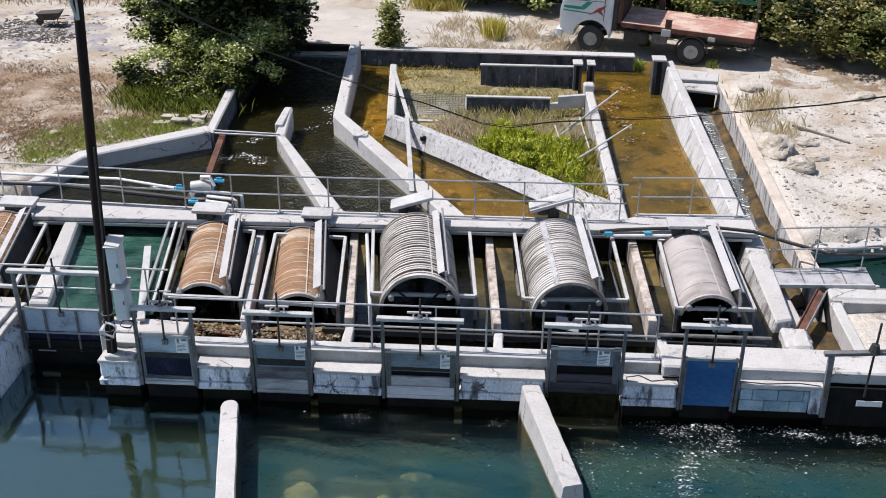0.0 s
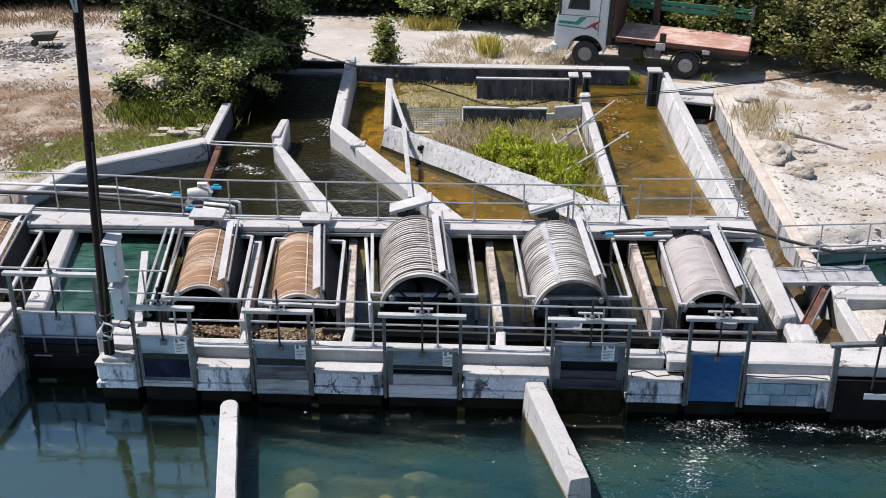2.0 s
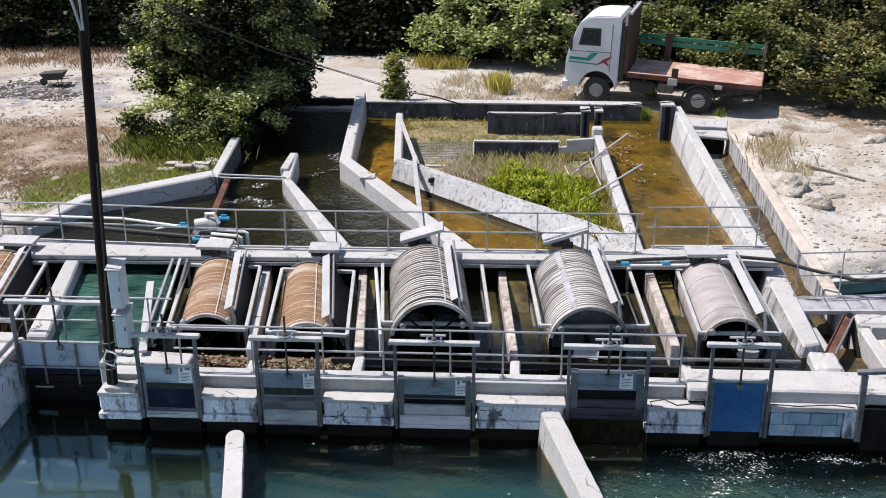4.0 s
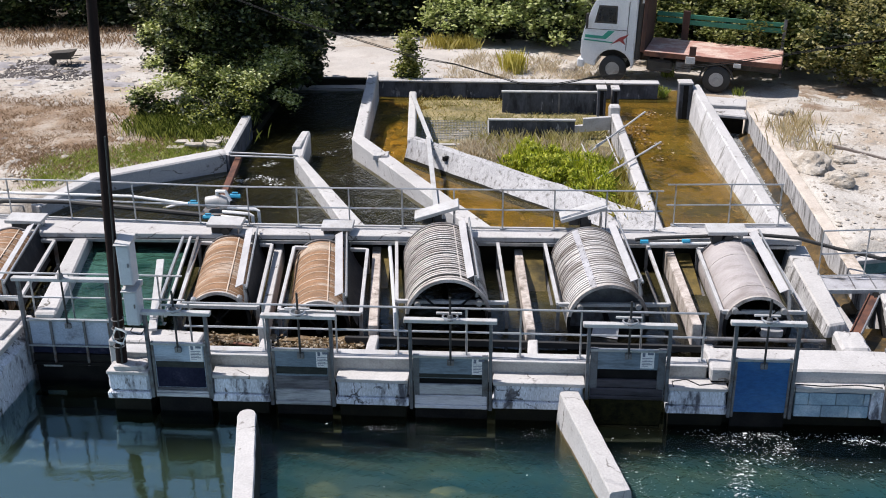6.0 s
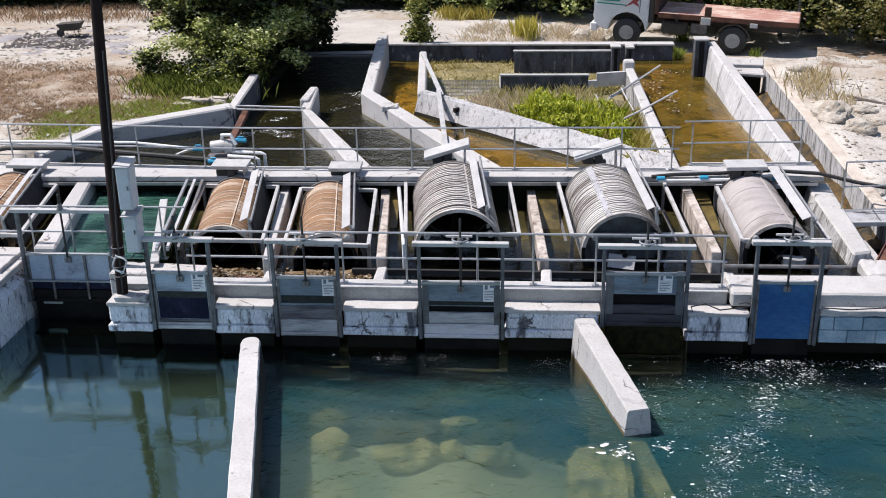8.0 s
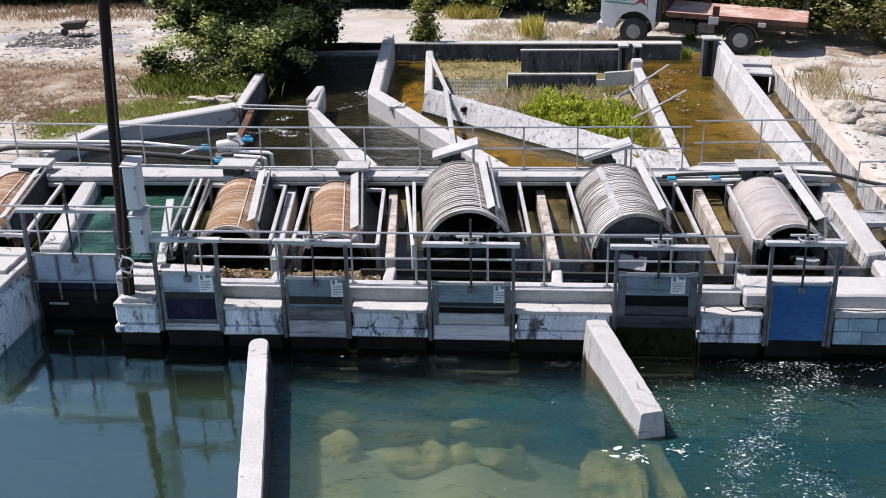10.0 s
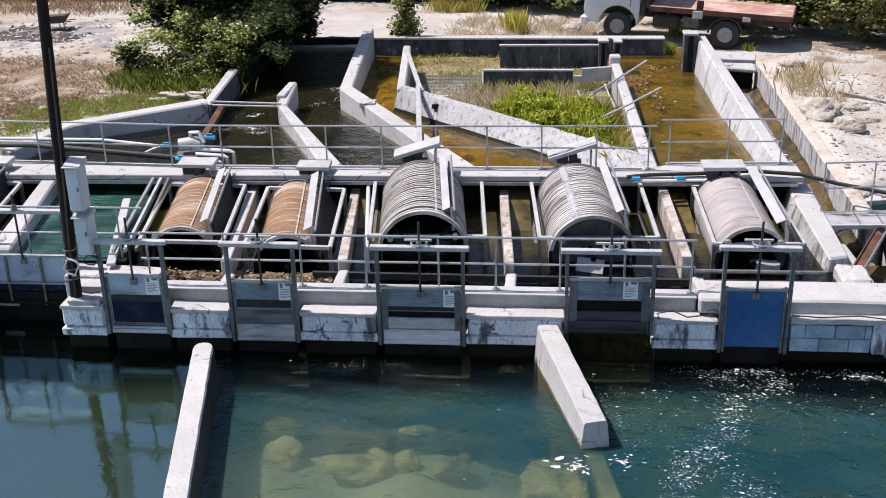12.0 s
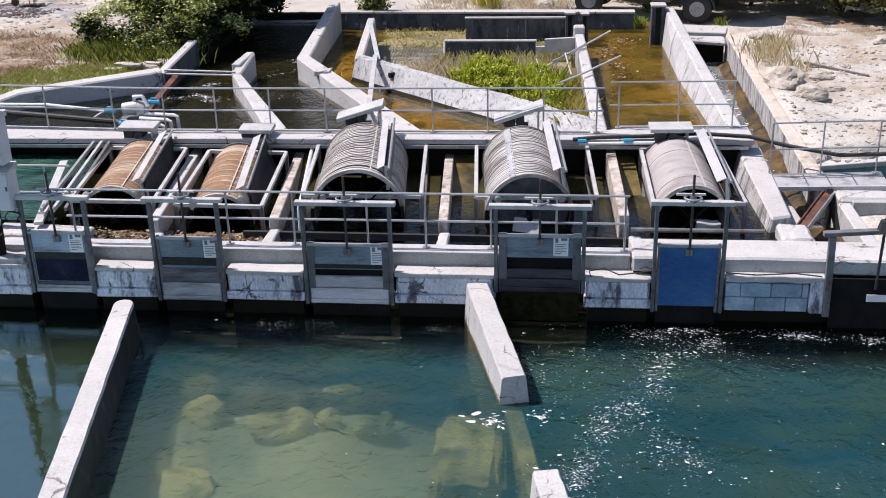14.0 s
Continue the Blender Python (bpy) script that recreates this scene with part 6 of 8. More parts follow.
for v in soil.verts:
    u, w = v.co.x + 0.5, v.co.y + 0.5
    y = 5.4 + w * 5.5
    xl = max(3.3 - (y - 5.2) * 1.14, -0.6) + 0.2
    x = xl + u * (3.35 - xl)
    v.co = Vector((x, y, 1.12 + 0.08 * noise.noise(Vector((x * 1.3, y * 1.3, 0))) - 0.12 * (w > 0.95)))
M_SOIL = mat("marsh soil", (0.14, 0.11, 0.05), (0.08, 0.07, 0.035), 0.95, scale=3, fine=24, bump=0.7)
reed_bed = bmesh.new()
bmesh.ops.create_grid(reed_bed, x_segments=30, y_segments=24, size=0.5)
for v in reed_bed.verts:
    x, y = -1.62 + (v.co.x + 0.5) * 4.75, 10.3 + (v.co.y + 0.5) * 3.0
    v.co = Vector((x, y, 1.105 + 0.02 * noise.noise(Vector((x * 1.5, y * 1.5, 8)))))
M_REEDBED = mat("matted dry marsh", (0.34, 0.29, 0.17), (0.20, 0.17, 0.09), 0.95, scale=2.5, fine=30, bump=0.8, stain=(0.13, 0.12, 0.04), stain_scale=1.6, stain_at=0.56, grit=0.4)
solo("reed_bed", reed_bed, M_REEDBED, "matted dry marsh floor in the enclosure", "soil", "structure", smooth=True)
solo("marsh_soil", soil, M_SOIL, "damp overgrown soil in the enclosure", "soil", "structure", smooth=True)

# ---- east side: grating bridge, beam, basin ----
gr = thing("grating_bridge", (7.0, 3.2, 0.98), "grey steel plate footbridge over the flume mouth", "footbridge")
part("deck", prism([(6.2, 3.40, 1.03), (8.0, 3.58, 1.03), (8.0, 2.98, 1.0), (6.2, 2.88, 1.0)], 0.985), M_TRAY, gr)
part("edge_beam", bar((6.2, 2.87, 0.985), (8.0, 2.97, 0.985), 0.05, 0.07), M_PAINT, gr)
part("edge_beam", bar((6.2, 3.41, 1.0), (8.0, 3.59, 1.0), 0.05, 0.07), M_STEEL, gr)
for x in (6.75, 7.1, 7.5):
    part("plate_joint", bar((x, 2.92, 1.008), (x, 3.44, 1.036), 0.02, 0.008), M_DULL, gr)
railing("bridge_railing", [(6.21, 3.37, 1.03), (7.02, 3.47, 1.03), (7.9, 3.56, 1.03)], 0.86, (0.43,), 0.014, "thin grey railing beside the plate footbridge", over=(0.0, 0.3))
ib = thing("rusty_girder", (6.6, 2.0, 0.5), "rusty brown steel girder propped under the footbridge", "girder")
g0, g1 = Vector((7.02, 2.80, 0.94)), Vector((6.40, 1.60, 0.82))
part("web", bar(g0, g1, 0.15, 0.02), M_RUSTY, ib)
sd2 = (g1 - g0).normalized().cross(Vector((0, 0, 1))).normalized() * 0.08
part("flange", bar(g0 + sd2, g1 + sd2, 0.02, 0.08), M_RUSTY, ib)
part("flange", bar(g0 - sd2, g1 - sd2, 0.02, 0.08), M_STEEL, ib)
solo("prop_post", bar((7.05, 2.85, 0.98), (7.07, 2.1, 0.5), 0.09, 0.06), M_BLACK, "black steel prop under the footbridge", "prop")
bs = thing("concrete_basin", (8.2, 2.0, 0.3), "open grey concrete basin with a white rim", "basin", kind="structure")
part("wall", rough_block((7.30, 2.40, 0.35), (9.8, 2.50, 0.95), 0.005, 71, 4), M_GREY, bs)
part("rim", rough_block((7.12, 2.50, 0.2), (9.8, 2.92, 0.97), 0.005, 73, 4), M_WHITE, bs)
part("wall", rough_block((7.10, 0.82, 0.2), (7.30, 2.5, 0.90), 0.005, 72, 4), M_WHITE, bs)
part("floor", box((6.45, 0.85, 0.25), (9.8, 2.42, 0.52)), M_RUNOFF, bs)
# pond beyond the footbridge
M_POND_EDGE = mat("teal stained edge", (0.10, 0.22, 0.22), (0.16, 0.30, 0.29), 0.7, scale=3, fine=30, bump=0.3, stain=(0.04, 0.09, 0.09), stain_scale=3, stain_at=0.58)
M_POND = water_mat("dark pond water", (0.2, 0.3, 0.25), 0.25, 2.5, 0.04, murk=((0.008, 0.03, 0.024), 0.8))
sheet("pond_water", [(7.0, 3.2, 0.40), (13.5, 3.2, 0.40), (13.5, 6.8, 0.40), (7.0, 5.0, 0.40)], M_POND, "dark green water in the pond beyond the footbridge")
solo("pond_bed", box((6.9, 3.1, -0.5), (13.5, 6.9, -0.3)), M_BED_DARK, "dark floor of the pond", "floor", "structure")
edge = thing("pond_edge", (9.0, 5.4, -0.3), "white coping over a teal stained pond wall", "coping", kind="structure")
part("wall", bar((7.2, 4.98, 0.15), (13.2, 6.60, 0.15), 0.22, 0.95), M_POND_EDGE, edge)
part("coping", bar((7.15, 4.96, 0.67), (13.2, 6.58, 0.67), 0.30, 0.09, bevel=0.01), M_WHITE, edge)
part("wall", bar((7.25, 3.5, 0.2), (7.2, 5.0, 0.2), 0.25, 1.0), M_OLD, edge)
for k, (x, y) in enumerate(((7.75, 4.3), (7.95, 4.28), (8.35, 4.0))):
    solo("floating_bottle", tube([(x, y, 0.41), (x + 0.11, y + 0.02, 0.42), (x + 0.14, y + 0.02, 0.42)], [0.03, 0.032, 0.012]), M_PVC, "white plastic bottle floating in the pond", "bottle", group="bottles in the pond", smooth=True)


# ---- truck ----
TM = pose(6.42, 15.86, 1.05, 0, -2.4, 166)


def tp(name, bm, material, parent, label="", smooth=False):
    bmesh.ops.transform(bm, matrix=TM, verts=bm.verts)
    return part(name, bm, material, parent, label, smooth)


def slice_y(profile, y0, y1, bevel=0.0):
    """A solid from a side profile of (x, z), between two widths."""
    b = bmesh.new()
    a = [b.verts.new((x, y0, z)) for x, z in profile]
    c = [b.verts.new((x, y1, z)) for x, z in profile]
    b.faces.new(a)
    b.faces.new(c[::-1])
    for i in range(len(profile)):
        j = (i + 1) % len(profile)
        b.faces.new((a[i], c[i], c[j], a[j]))
    bmesh.ops.recalc_face_normals(b, faces=b.faces)
    if bevel:
        es = [e for e in b.edges if abs(e.verts[0].co.y - e.verts[1].co.y) < 1e-6]
        bmesh.ops.bevel(b, geom=es, offset=bevel, segments=2, affect="EDGES", clamp_overlap=True)
    return b


M_CAB = mat("white truck paint", (0.76, 0.77, 0.78), (0.68, 0.69, 0.70), 0.35, scale=1.5, fine=30, bump=0.02, stain=(0.45, 0.40, 0.34), stain_scale=2.5, stain_at=0.70)
M_GLASS = mat("dark cab glass", (0.015, 0.018, 0.02), (0.03, 0.032, 0.035), 0.08, scale=2, fine=10, bump=0.0, spec=0.8)
M_BEDRED = mat("worn red load bed", (0.44, 0.25, 0.205), (0.36, 0.185, 0.145), 0.75, scale=2, fine=18, bump=0.25, stain=(0.56, 0.44, 0.37), stain_scale=2.2, stain_at=0.55)
M_GREENP = mat("green board paint", (0.02, 0.14, 0.085), (0.03, 0.19, 0.12), 0.6, scale=3, fine=30, bump=0.1)
M_BROWNP = mat("brown board paint", (0.035, 0.016, 0.012), (0.07, 0.03, 0.02), 0.75, scale=3, fine=30, bump=0.2)
M_RED = mat("dark red paint", (0.25, 0.03, 0.03), (0.30, 0.05, 0.05), 0.5, scale=4, fine=30, bump=0.0)
M_GREENS = mat("green stripe paint", (0.02, 0.25, 0.18), (0.03, 0.30, 0.22), 0.5, scale=4, fine=30, bump=0.0)
M_CHASSIS = mat("dusty black chassis", (0.03, 0.028, 0.026), (0.07, 0.06, 0.05), 0.8, scale=4, fine=30, bump=0.2)
truck = thing("flatbed_truck", TM @ Vector((1.2, -0.9, 0)), "old white flatbed truck with a worn red load bed", "truck")
arch = [(2.9 + 0.52 * math.cos(a), 0.42 + 0.52 * math.sin(a)) for a in (math.pi * k / 10 for k in range(11))]
prof = [(3.82, 0.50), (3.85, 1.15), (3.80, 1.42), (3.62, 2.05), (3.50, 2.30), (3.30, 2.44), (3.00, 2.51), (2.40, 2.54), (2.33, 2.46), (2.32, 0.62)] + arch[::-1]
cabin = tp("cab", slice_y(prof, 0.06, -1.86, 0.04), M_CAB, truck, "white cab with green and red markings")
tp("side_window", slice_y([(2.92, 1.72), (3.44, 1.70), (3.36, 2.10), (2.94, 2.12)], 0.075, 0.055), M_GLASS, cabin, "dark side window")
tp("window_frame", slice_y([(2.87, 1.67), (3.51, 1.65), (3.41, 2.15), (2.89, 2.17)], 0.066, 0.05), M_CHASSIS, cabin)
ws = bmesh.new()
ws_v = [ws.verts.new(p) for p in ((3.800, -0.06, 1.45), (3.800, -1.74, 1.45), (3.560, -1.66, 2.22), (3.560, -0.14, 2.22))]
ws.faces.new(ws_v)
ret = bmesh.ops.extrude_face_region(ws, geom=ws.faces[:])
bmesh.ops.translate(ws, vec=(0.012, 0, 0.004), verts=[v for v in ret["geom"] if isinstance(v, bmesh.types.BMVert)])
tp("windscreen", ws, M_GLASS, cabin, "dark windscreen")
tp("door_seam", slice_y([(2.56, 0.95), (2.575, 0.95), (2.575, 2.30), (2.56, 2.30)], 0.072, 0.05), M_CHASSIS, cabin)
tp("door_seam", slice_y([(2.58, 1.50), (3.76, 1.46), (3.76, 1.475), (2.58, 1.515)], 0.070, 0.05), M_CHASSIS, cabin)
tp("green_stripe", slice_y([(3.74, 1.22), (3.15, 1.22), (2.92, 1.46), (3.10, 1.46), (3.25, 1.30), (3.74, 1.30)], 0.074, 0.05), M_GREENS, cabin)
tp("green_stripe", slice_y([(3.76, 1.14), (2.95, 1.12), (2.95, 1.15), (3.76, 1.175)], 0.074, 0.05), M_GREENS, cabin)
tp("red_mark", slice_y([(3.00, 1.08), (2.76, 1.30), (2.50, 1.42), (2.66, 1.24), (2.58, 1.10), (2.76, 1.20)], 0.075, 0.05), M_RED, cabin)
tp("mirror", bar((3.70, 0.14, 1.50), (3.70, 0.16, 1.92), 0.05, 0.14, bevel=0.01), M_CHASSIS, cabin)
tp("bumper", box((3.72, -1.9, 0.36), (3.92, 0.09, 0.60), 0.03), M_CAB, truck)
tp("headlight", box((3.84, -0.32, 0.72), (3.87, -0.06, 0.90), 0.01), M_PAINT, truck, "clear headlight")
tp("headlight", box((3.84, -1.74, 0.72), (3.87, -1.48, 0.90), 0.01), M_PAINT, truck, "clear headlight")
tp("grille", box((3.835, -1.4, 0.68), (3.865, -0.4, 0.98), 0.01), M_CHASSIS, truck)
# Added black box: the shade in the gap behind the cab.
tp("cab_back", box((2.17, -1.80, 0.70), (2.31, 0.02, 2.42), 0.02), M_CHASSIS, truck, "black box filling the shaded gap behind the cab")
tp("headboard", box((2.05, -1.86, 0.95), (2.16, 0.06, 2.62), 0.01), M_BROWNP, truck, "dark brown headboard behind the cab")
tp("headboard_rail", bar((2.1, 0.05, 2.66), (2.1, -1.86, 2.66), 0.08, 0.08, bevel=0.01), M_PAINT, truck, "pale headboard rail")
for y in (0.02, -0.62, -1.24, -1.84):
    tp("headboard_post", bar((2.2, y, 2.3), (2.2, y, 2.68), 0.06, 0.06), M_PAINT, truck)
bedp = tp("load_bed", box((-1.68, -1.80, 0.90), (2.04, 0.14, 1.0), 0.012), M_BEDRED, truck, "worn red steel load bed")
for k in range(6):
    tp("bed_plank", box((-1.66, -1.78 + k * 0.318, 1.0), (2.03, -1.78 + k * 0.318 + 0.305, 1.018), 0.004), M_BEDRED, bedp)
tp("bed_edge", bar((-1.68, 0.15, 0.95), (2.04, 0.15, 0.95), 0.03, 0.13), M_RUSTY, bedp)
tp("stake", box((0.62, 0.10, 1.0), (0.80, 0.16, 1.26), 0.01), M_BROWNP, truck)
tp("stake_socket", box((0.62, 0.12, 0.78), (0.88, 0.18, 0.98), 0.01), M_PAINT, truck)
tp("stake_socket", box((-0.62, 0.12, 0.80), (-0.42, 0.18, 0.92), 0.01), M_PAINT, truck)
for z0, z1 in ((1.46, 1.60), (1.64, 1.76)):
    tp("side_board", box((-1.64, -1.84, z0), (1.1, -1.80, z1), 0.006), M_GREENP, truck, "green side board")
    tp("side_board", box((1.2, -1.84, z0 + 0.02), (2.0, -1.80, z1 + 0.02), 0.006), M_GREENP, truck, "green side board")
for x in (1.05, -1.66):
    tp("side_post", box((x, -1.83, 1.0), (x + 0.2 if x > 0 else x + 0.09, -1.76, 1.86), 0.008), M_BROWNP if x > 0 else M_DULL, truck, "board post")
for y in (-0.45, -1.35):
    tp("chassis_rail", box((-1.62, y - 0.05, 0.62), (3.6, y + 0.05, 0.86), 0.01), M_CHASSIS, truck)
for x in (-1.6, -0.9, 0.6, 1.5):
    tp("cross_member", box((x, -1.7, 0.80), (x + 0.08, 0.05, 0.90)), M_CHASSIS, truck)
tp("fuel_tank", box((1.25, -0.35, 0.42), (1.95, 0.02, 0.78), 0.06), M_CHASSIS, truck)
tp("tool_box", box((0.72, -0.3, 0.50), (1.15, 0.02, 0.78), 0.02), M_DULL, truck)
for x in (0.0, 2.9):
    for y0 in (0.03, -1.60):
        w = bmesh.new()
        prof2 = ((0.20, 0.0), (0.33, 0.0), (0.38, 0.03), (0.38, 0.19), (0.33, 0.22), (0.20, 0.22))
        seg = 28
        rws = [[w.verts.new((x + r * math.cos(2 * math.pi * k / seg), y0 - d, 0.38 + r * math.sin(2 * math.pi * k / seg))) for r, d in prof2] for k in range(seg)]
        for k in range(seg):
            for q in range(6):
                w.faces.new((rws[k][q], rws[k][(q + 1) % 6], rws[(k + 1) % seg][(q + 1) % 6], rws[(k + 1) % seg][q]))
        tyre = tp("wheel", w, M_RUBBER, truck, "worn black tyre on a pale rim", smooth=True)
        tp("rim", tube([(x, y0 - 0.02, 0.38), (x, y0 - 0.06, 0.38), (x, y0 - 0.16, 0.38)], [0.215, 0.19, 0.19], seg=20), M_STEEL, tyre, smooth=True)
        tp("hub", tube([(x, y0 - 0.0, 0.38), (x, y0 - 0.12, 0.38)], [0.06, 0.09], seg=14), M_STEEL, tyre, smooth=True)
    fend = [(x + 0.45 * math.cos(a), 0.02, 0.38 + 0.45 * math.sin(a)) for a in (math.pi * (0.02 + 0.96 * k / 16) for k in range(17))]
    if x == 0.0:
        tp("mudguard", tube(fend, 0.03, seg=6), M_CHASSIS, truck, "dark rear mudguard", smooth=True)
tp("tail_light_bar", box((-1.70, -1.7, 0.62), (-1.64, 0.0, 0.74), 0.01), M_CHASSIS, truck)

# ---- loose things on the banks ----
M_ROCK = mat("pale limestone", (0.50, 0.46, 0.405), (0.36, 0.325, 0.28), 0.92, scale=2.5, fine=20, bump=1.0, stain=(0.26, 0.22, 0.17), stain_scale=2.4, stain_at=0.58, grit=0.3)


def rock(x, y, sx, sy, sz, seed, label, group="rocks on the bank"):
    b = bmesh.new()
    bmesh.ops.create_icosphere(b, subdivisions=4, radius=1)
    gz = ground_height(x, y)
    for v in b.verts:
        n3 = v.co * (1 + 0.42 * noise.noise(v.co * 1.0 + Vector((seed, 0, 0))) + 0.13 * noise.noise(v.co * 2.6 + Vector((seed, 5, 0))) + 0.07 * noise.noise(v.co * 8 + Vector((seed, 5, 2))))
        v.co = Vector((x + n3.x * sx, y + n3.y * sy, gz + max(n3.z, -0.4) * sz + 0.25 * sz))
    return solo("rock", b, M_ROCK, label, "rock", group=group)


rock(7.52, 9.35, 0.40, 0.62, 0.30, 1, "large pale limestone boulder beside the flume wall")
rock(7.85, 8.45, 0.36, 0.26, 0.20, 2, "flat pale limestone rock beside the flume wall")
rock(8.35, 9.9, 0.26, 0.2, 0.12, 3, "small pale limestone rock")
rock(7.7, 13.4, 0.30, 0.22, 0.12, 4, "flat pale limestone rock in dry grass")
rock(10.5, 12.9, 0.30, 0.24, 0.14, 5, "pale limestone rock by the hedge")
rock(8.5, 9.1, 0.22, 0.18, 0.10, 6, "small pale limestone rock")
rock(2.45, 18.0, 0.35, 0.28, 0.22, 7, "pale stone lying before the truck")
rock(-6.0, 9.9, 0.25, 0.2, 0.1, 8, "pale stone by the wing wall")
rock(-6.2, 9.4, 0.28, 0.15, 0.1, 9, "pale stone by the wing wall")
solo("timber_bar", bar((8.22, 10.8, 1.16), (9.36, 9.9, 1.08), 0.07, 0.05), mat("weathered timber", (0.20, 0.17, 0.15), (0.11, 0.09, 0.08), 0.9, scale=5, fine=40, bump=0.4), "grey weathered timber bar lying on the pale bank", "bar")
barrow = thing("wheelbarrow", (-12.7, 17.4, 1.35), "dark upturned wheelbarrow on the dusty yard", "wheelbarrow")
tray = prism([(-13.3, 17.1, 1.92), (-12.15, 17.0, 2.02), (-12.15, 17.75, 2.02), (-13.3, 17.75, 1.92)], [1.62, 1.66, 1.66, 1.62])
for v in tray.verts:
    if v.co.z < 1.7:
        v.co.x = -12.75 + (v.co.x + 12.75) * 0.6
        v.co.y = 17.4 + (v.co.y - 17.4) * 0.7
part("tray", tray, M_CHASSIS, barrow)
part("handle", tube([(-13.2, 17.2, 1.62), (-11.9, 17.1, 1.75)], 0.02), M_CHASSIS, barrow)
part("handle", tube([(-13.2, 17.65, 1.62), (-11.9, 17.65, 1.75)], 0.02), M_CHASSIS, barrow)
part("leg", tube([(-12.5, 17.2, 1.62), (-12.45, 17.2, 1.33)], 0.018), M_CHASSIS, barrow)
part("leg", tube([(-12.5, 17.6, 1.62), (-12.45, 17.6, 1.33)], 0.018), M_CHASSIS, barrow)
part("wheel", tube([(-13.25, 17.38, 1.5), (-13.25, 17.46, 1.5)], 0.17, seg=18), M_RUBBER, barrow, smooth=True)
barrow.scale = (0.66, 0.66, 0.66)

# ---- plants ----
rng = np.random.default_rng(7)


def leaf_cloud(name, blobs, count, size, material, label="", category="", at=None, parent=None, flat=0.35, clump=0.35, kind="", squash=1.0, per=55):
    """Many small folded leaves gathered in clumps over the outside of ellipsoids (x, y, z, rx, ry, rz)."""
    blobs = np.array(blobs, float)
    area = (blobs[:, 3] * blobs[:, 4] + blobs[:, 3] * blobs[:, 5] + blobs[:, 4] * blobs[:, 5])
    pick = rng.choice(len(blobs), count, p=area / area.sum())
    n_cl = max(12, int(count / per))
    cl_blob = rng.choice(len(blobs), n_cl, p=area / area.sum())
    d = rng.normal(size=(n_cl, 3))
    d /= np.linalg.norm(d, axis=1)[:, None]
    d[:, 2] = np.where(d[:, 2] < -0.5, -d[:, 2], d[:, 2])
    rad = rng.uniform(0.62, 1.08, n_cl)[:, None]
    cc = blobs[cl_blob, :3] + d * blobs[cl_blob, 3:] * rad
    which = rng.integers(0, n_cl, count)
    c = cc[which] + rng.normal(size=(count, 3)) * clump * np.array([1, 1, 0.7])
    ax = rng.normal(size=(count, 3))
    ax[:, 2] *= flat
    ax /= np.linalg.norm(ax, axis=1)[:, None]
    up = rng.normal(size=(count, 3)) * 0.6 + np.array([0, 0, 1.0])
    sd_ = np.cross(ax, up)
    sd_ /= np.linalg.norm(sd_, axis=1)[:, None]
    nn = np.cross(sd_, ax)
    s = size * rng.uniform(0.6, 1.35, count)[:, None]
    w = s * 0.34 * squash
    p0, p2 = c - ax * s * 0.5, c + ax * s * 0.5
    mid = c + nn * s * -0.08
    p1, p3 = mid + sd_ * w, mid - sd_ * w
    verts = np.stack([p0, p1, p2, p3], 1).reshape(-1, 3)
    base = np.arange(count)[:, None] * 4
    faces = np.concatenate([base + np.array([[0, 1, 2]]), base + np.array([[0, 2, 3]])], 1).reshape(-1, 3)
    at = np.array(at if at is not None else (root_at(parent) if parent else (0, 0, 0)), float)
    me = bpy.data.meshes.new(name)
    me.from_pydata((verts - at).tolist(), [], faces.tolist())
    me.materials.append(material)
    ob = new(name, me)
    if parent:
        ob.parent = parent
    else:
        ob.location = tuple(at)
    return tagged(ob, label, category, kind=kind)


def grass(name, inside, n, h, material, label, width=0.012, lean=0.35, tuft=0.0, base=None):
    """Single blades over the ground inside a plan region (a function that draws points)."""
    pts = inside(n)
    if tuft:
        seeds = pts[rng.integers(0, len(pts), max(8, n // 40))]
        pts = seeds[rng.integers(0, len(seeds), n)] + rng.normal(size=(n, 2)) * tuft
    hh = h * rng.uniform(0.45, 1.25, n)
    a = rng.uniform(0, 2 * math.pi, n)
    dx, dy = np.cos(a), np.sin(a)
    ln = rng.normal(size=(n, 2)) * lean * hh[:, None]
    z = np.array([(base(x, y) if base else ground_height(x, y)) - 0.02 for x, y in pts])
    v = np.zeros((n, 4, 3))
    v[:, 0] = np.stack([pts[:, 0] - dx * width, pts[:, 1] - dy * width, z], 1)
    v[:, 1] = np.stack([pts[:, 0] + dx * width, pts[:, 1] + dy * width, z], 1)
    v[:, 2] = np.stack([pts[:, 0] + ln[:, 0] * 0.35 + dx * width * 0.6, pts[:, 1] + ln[:, 1] * 0.35 + dy * width * 0.6, z + hh * 0.6], 1)
    v[:, 3] = np.stack([pts[:, 0] + ln[:, 0], pts[:, 1] + ln[:, 1], z + hh], 1)
    b = np.arange(n)[:, None] * 4
    f = np.concatenate([b + np.array([[0, 1, 2]]), b + np.array([[0, 2, 3]])], 1).reshape(-1, 3)
    me = bpy.data.meshes.new(name)
    me.from_pydata(v.reshape(-1, 3).tolist(), [], f.tolist())
    me.materials.append(material)
    return tagged(new(name, me), label, "grass", kind="stuff")


def quad_region(corners):
    c = np.array(corners, float)

    def draw(n):
        u, v = rng.random(n)[:, None], rng.random(n)[:, None]
        return (c[0] * (1 - u) + c[1] * u) * (1 - v) + (c[3] * (1 - u) + c[2] * u) * v
    return draw


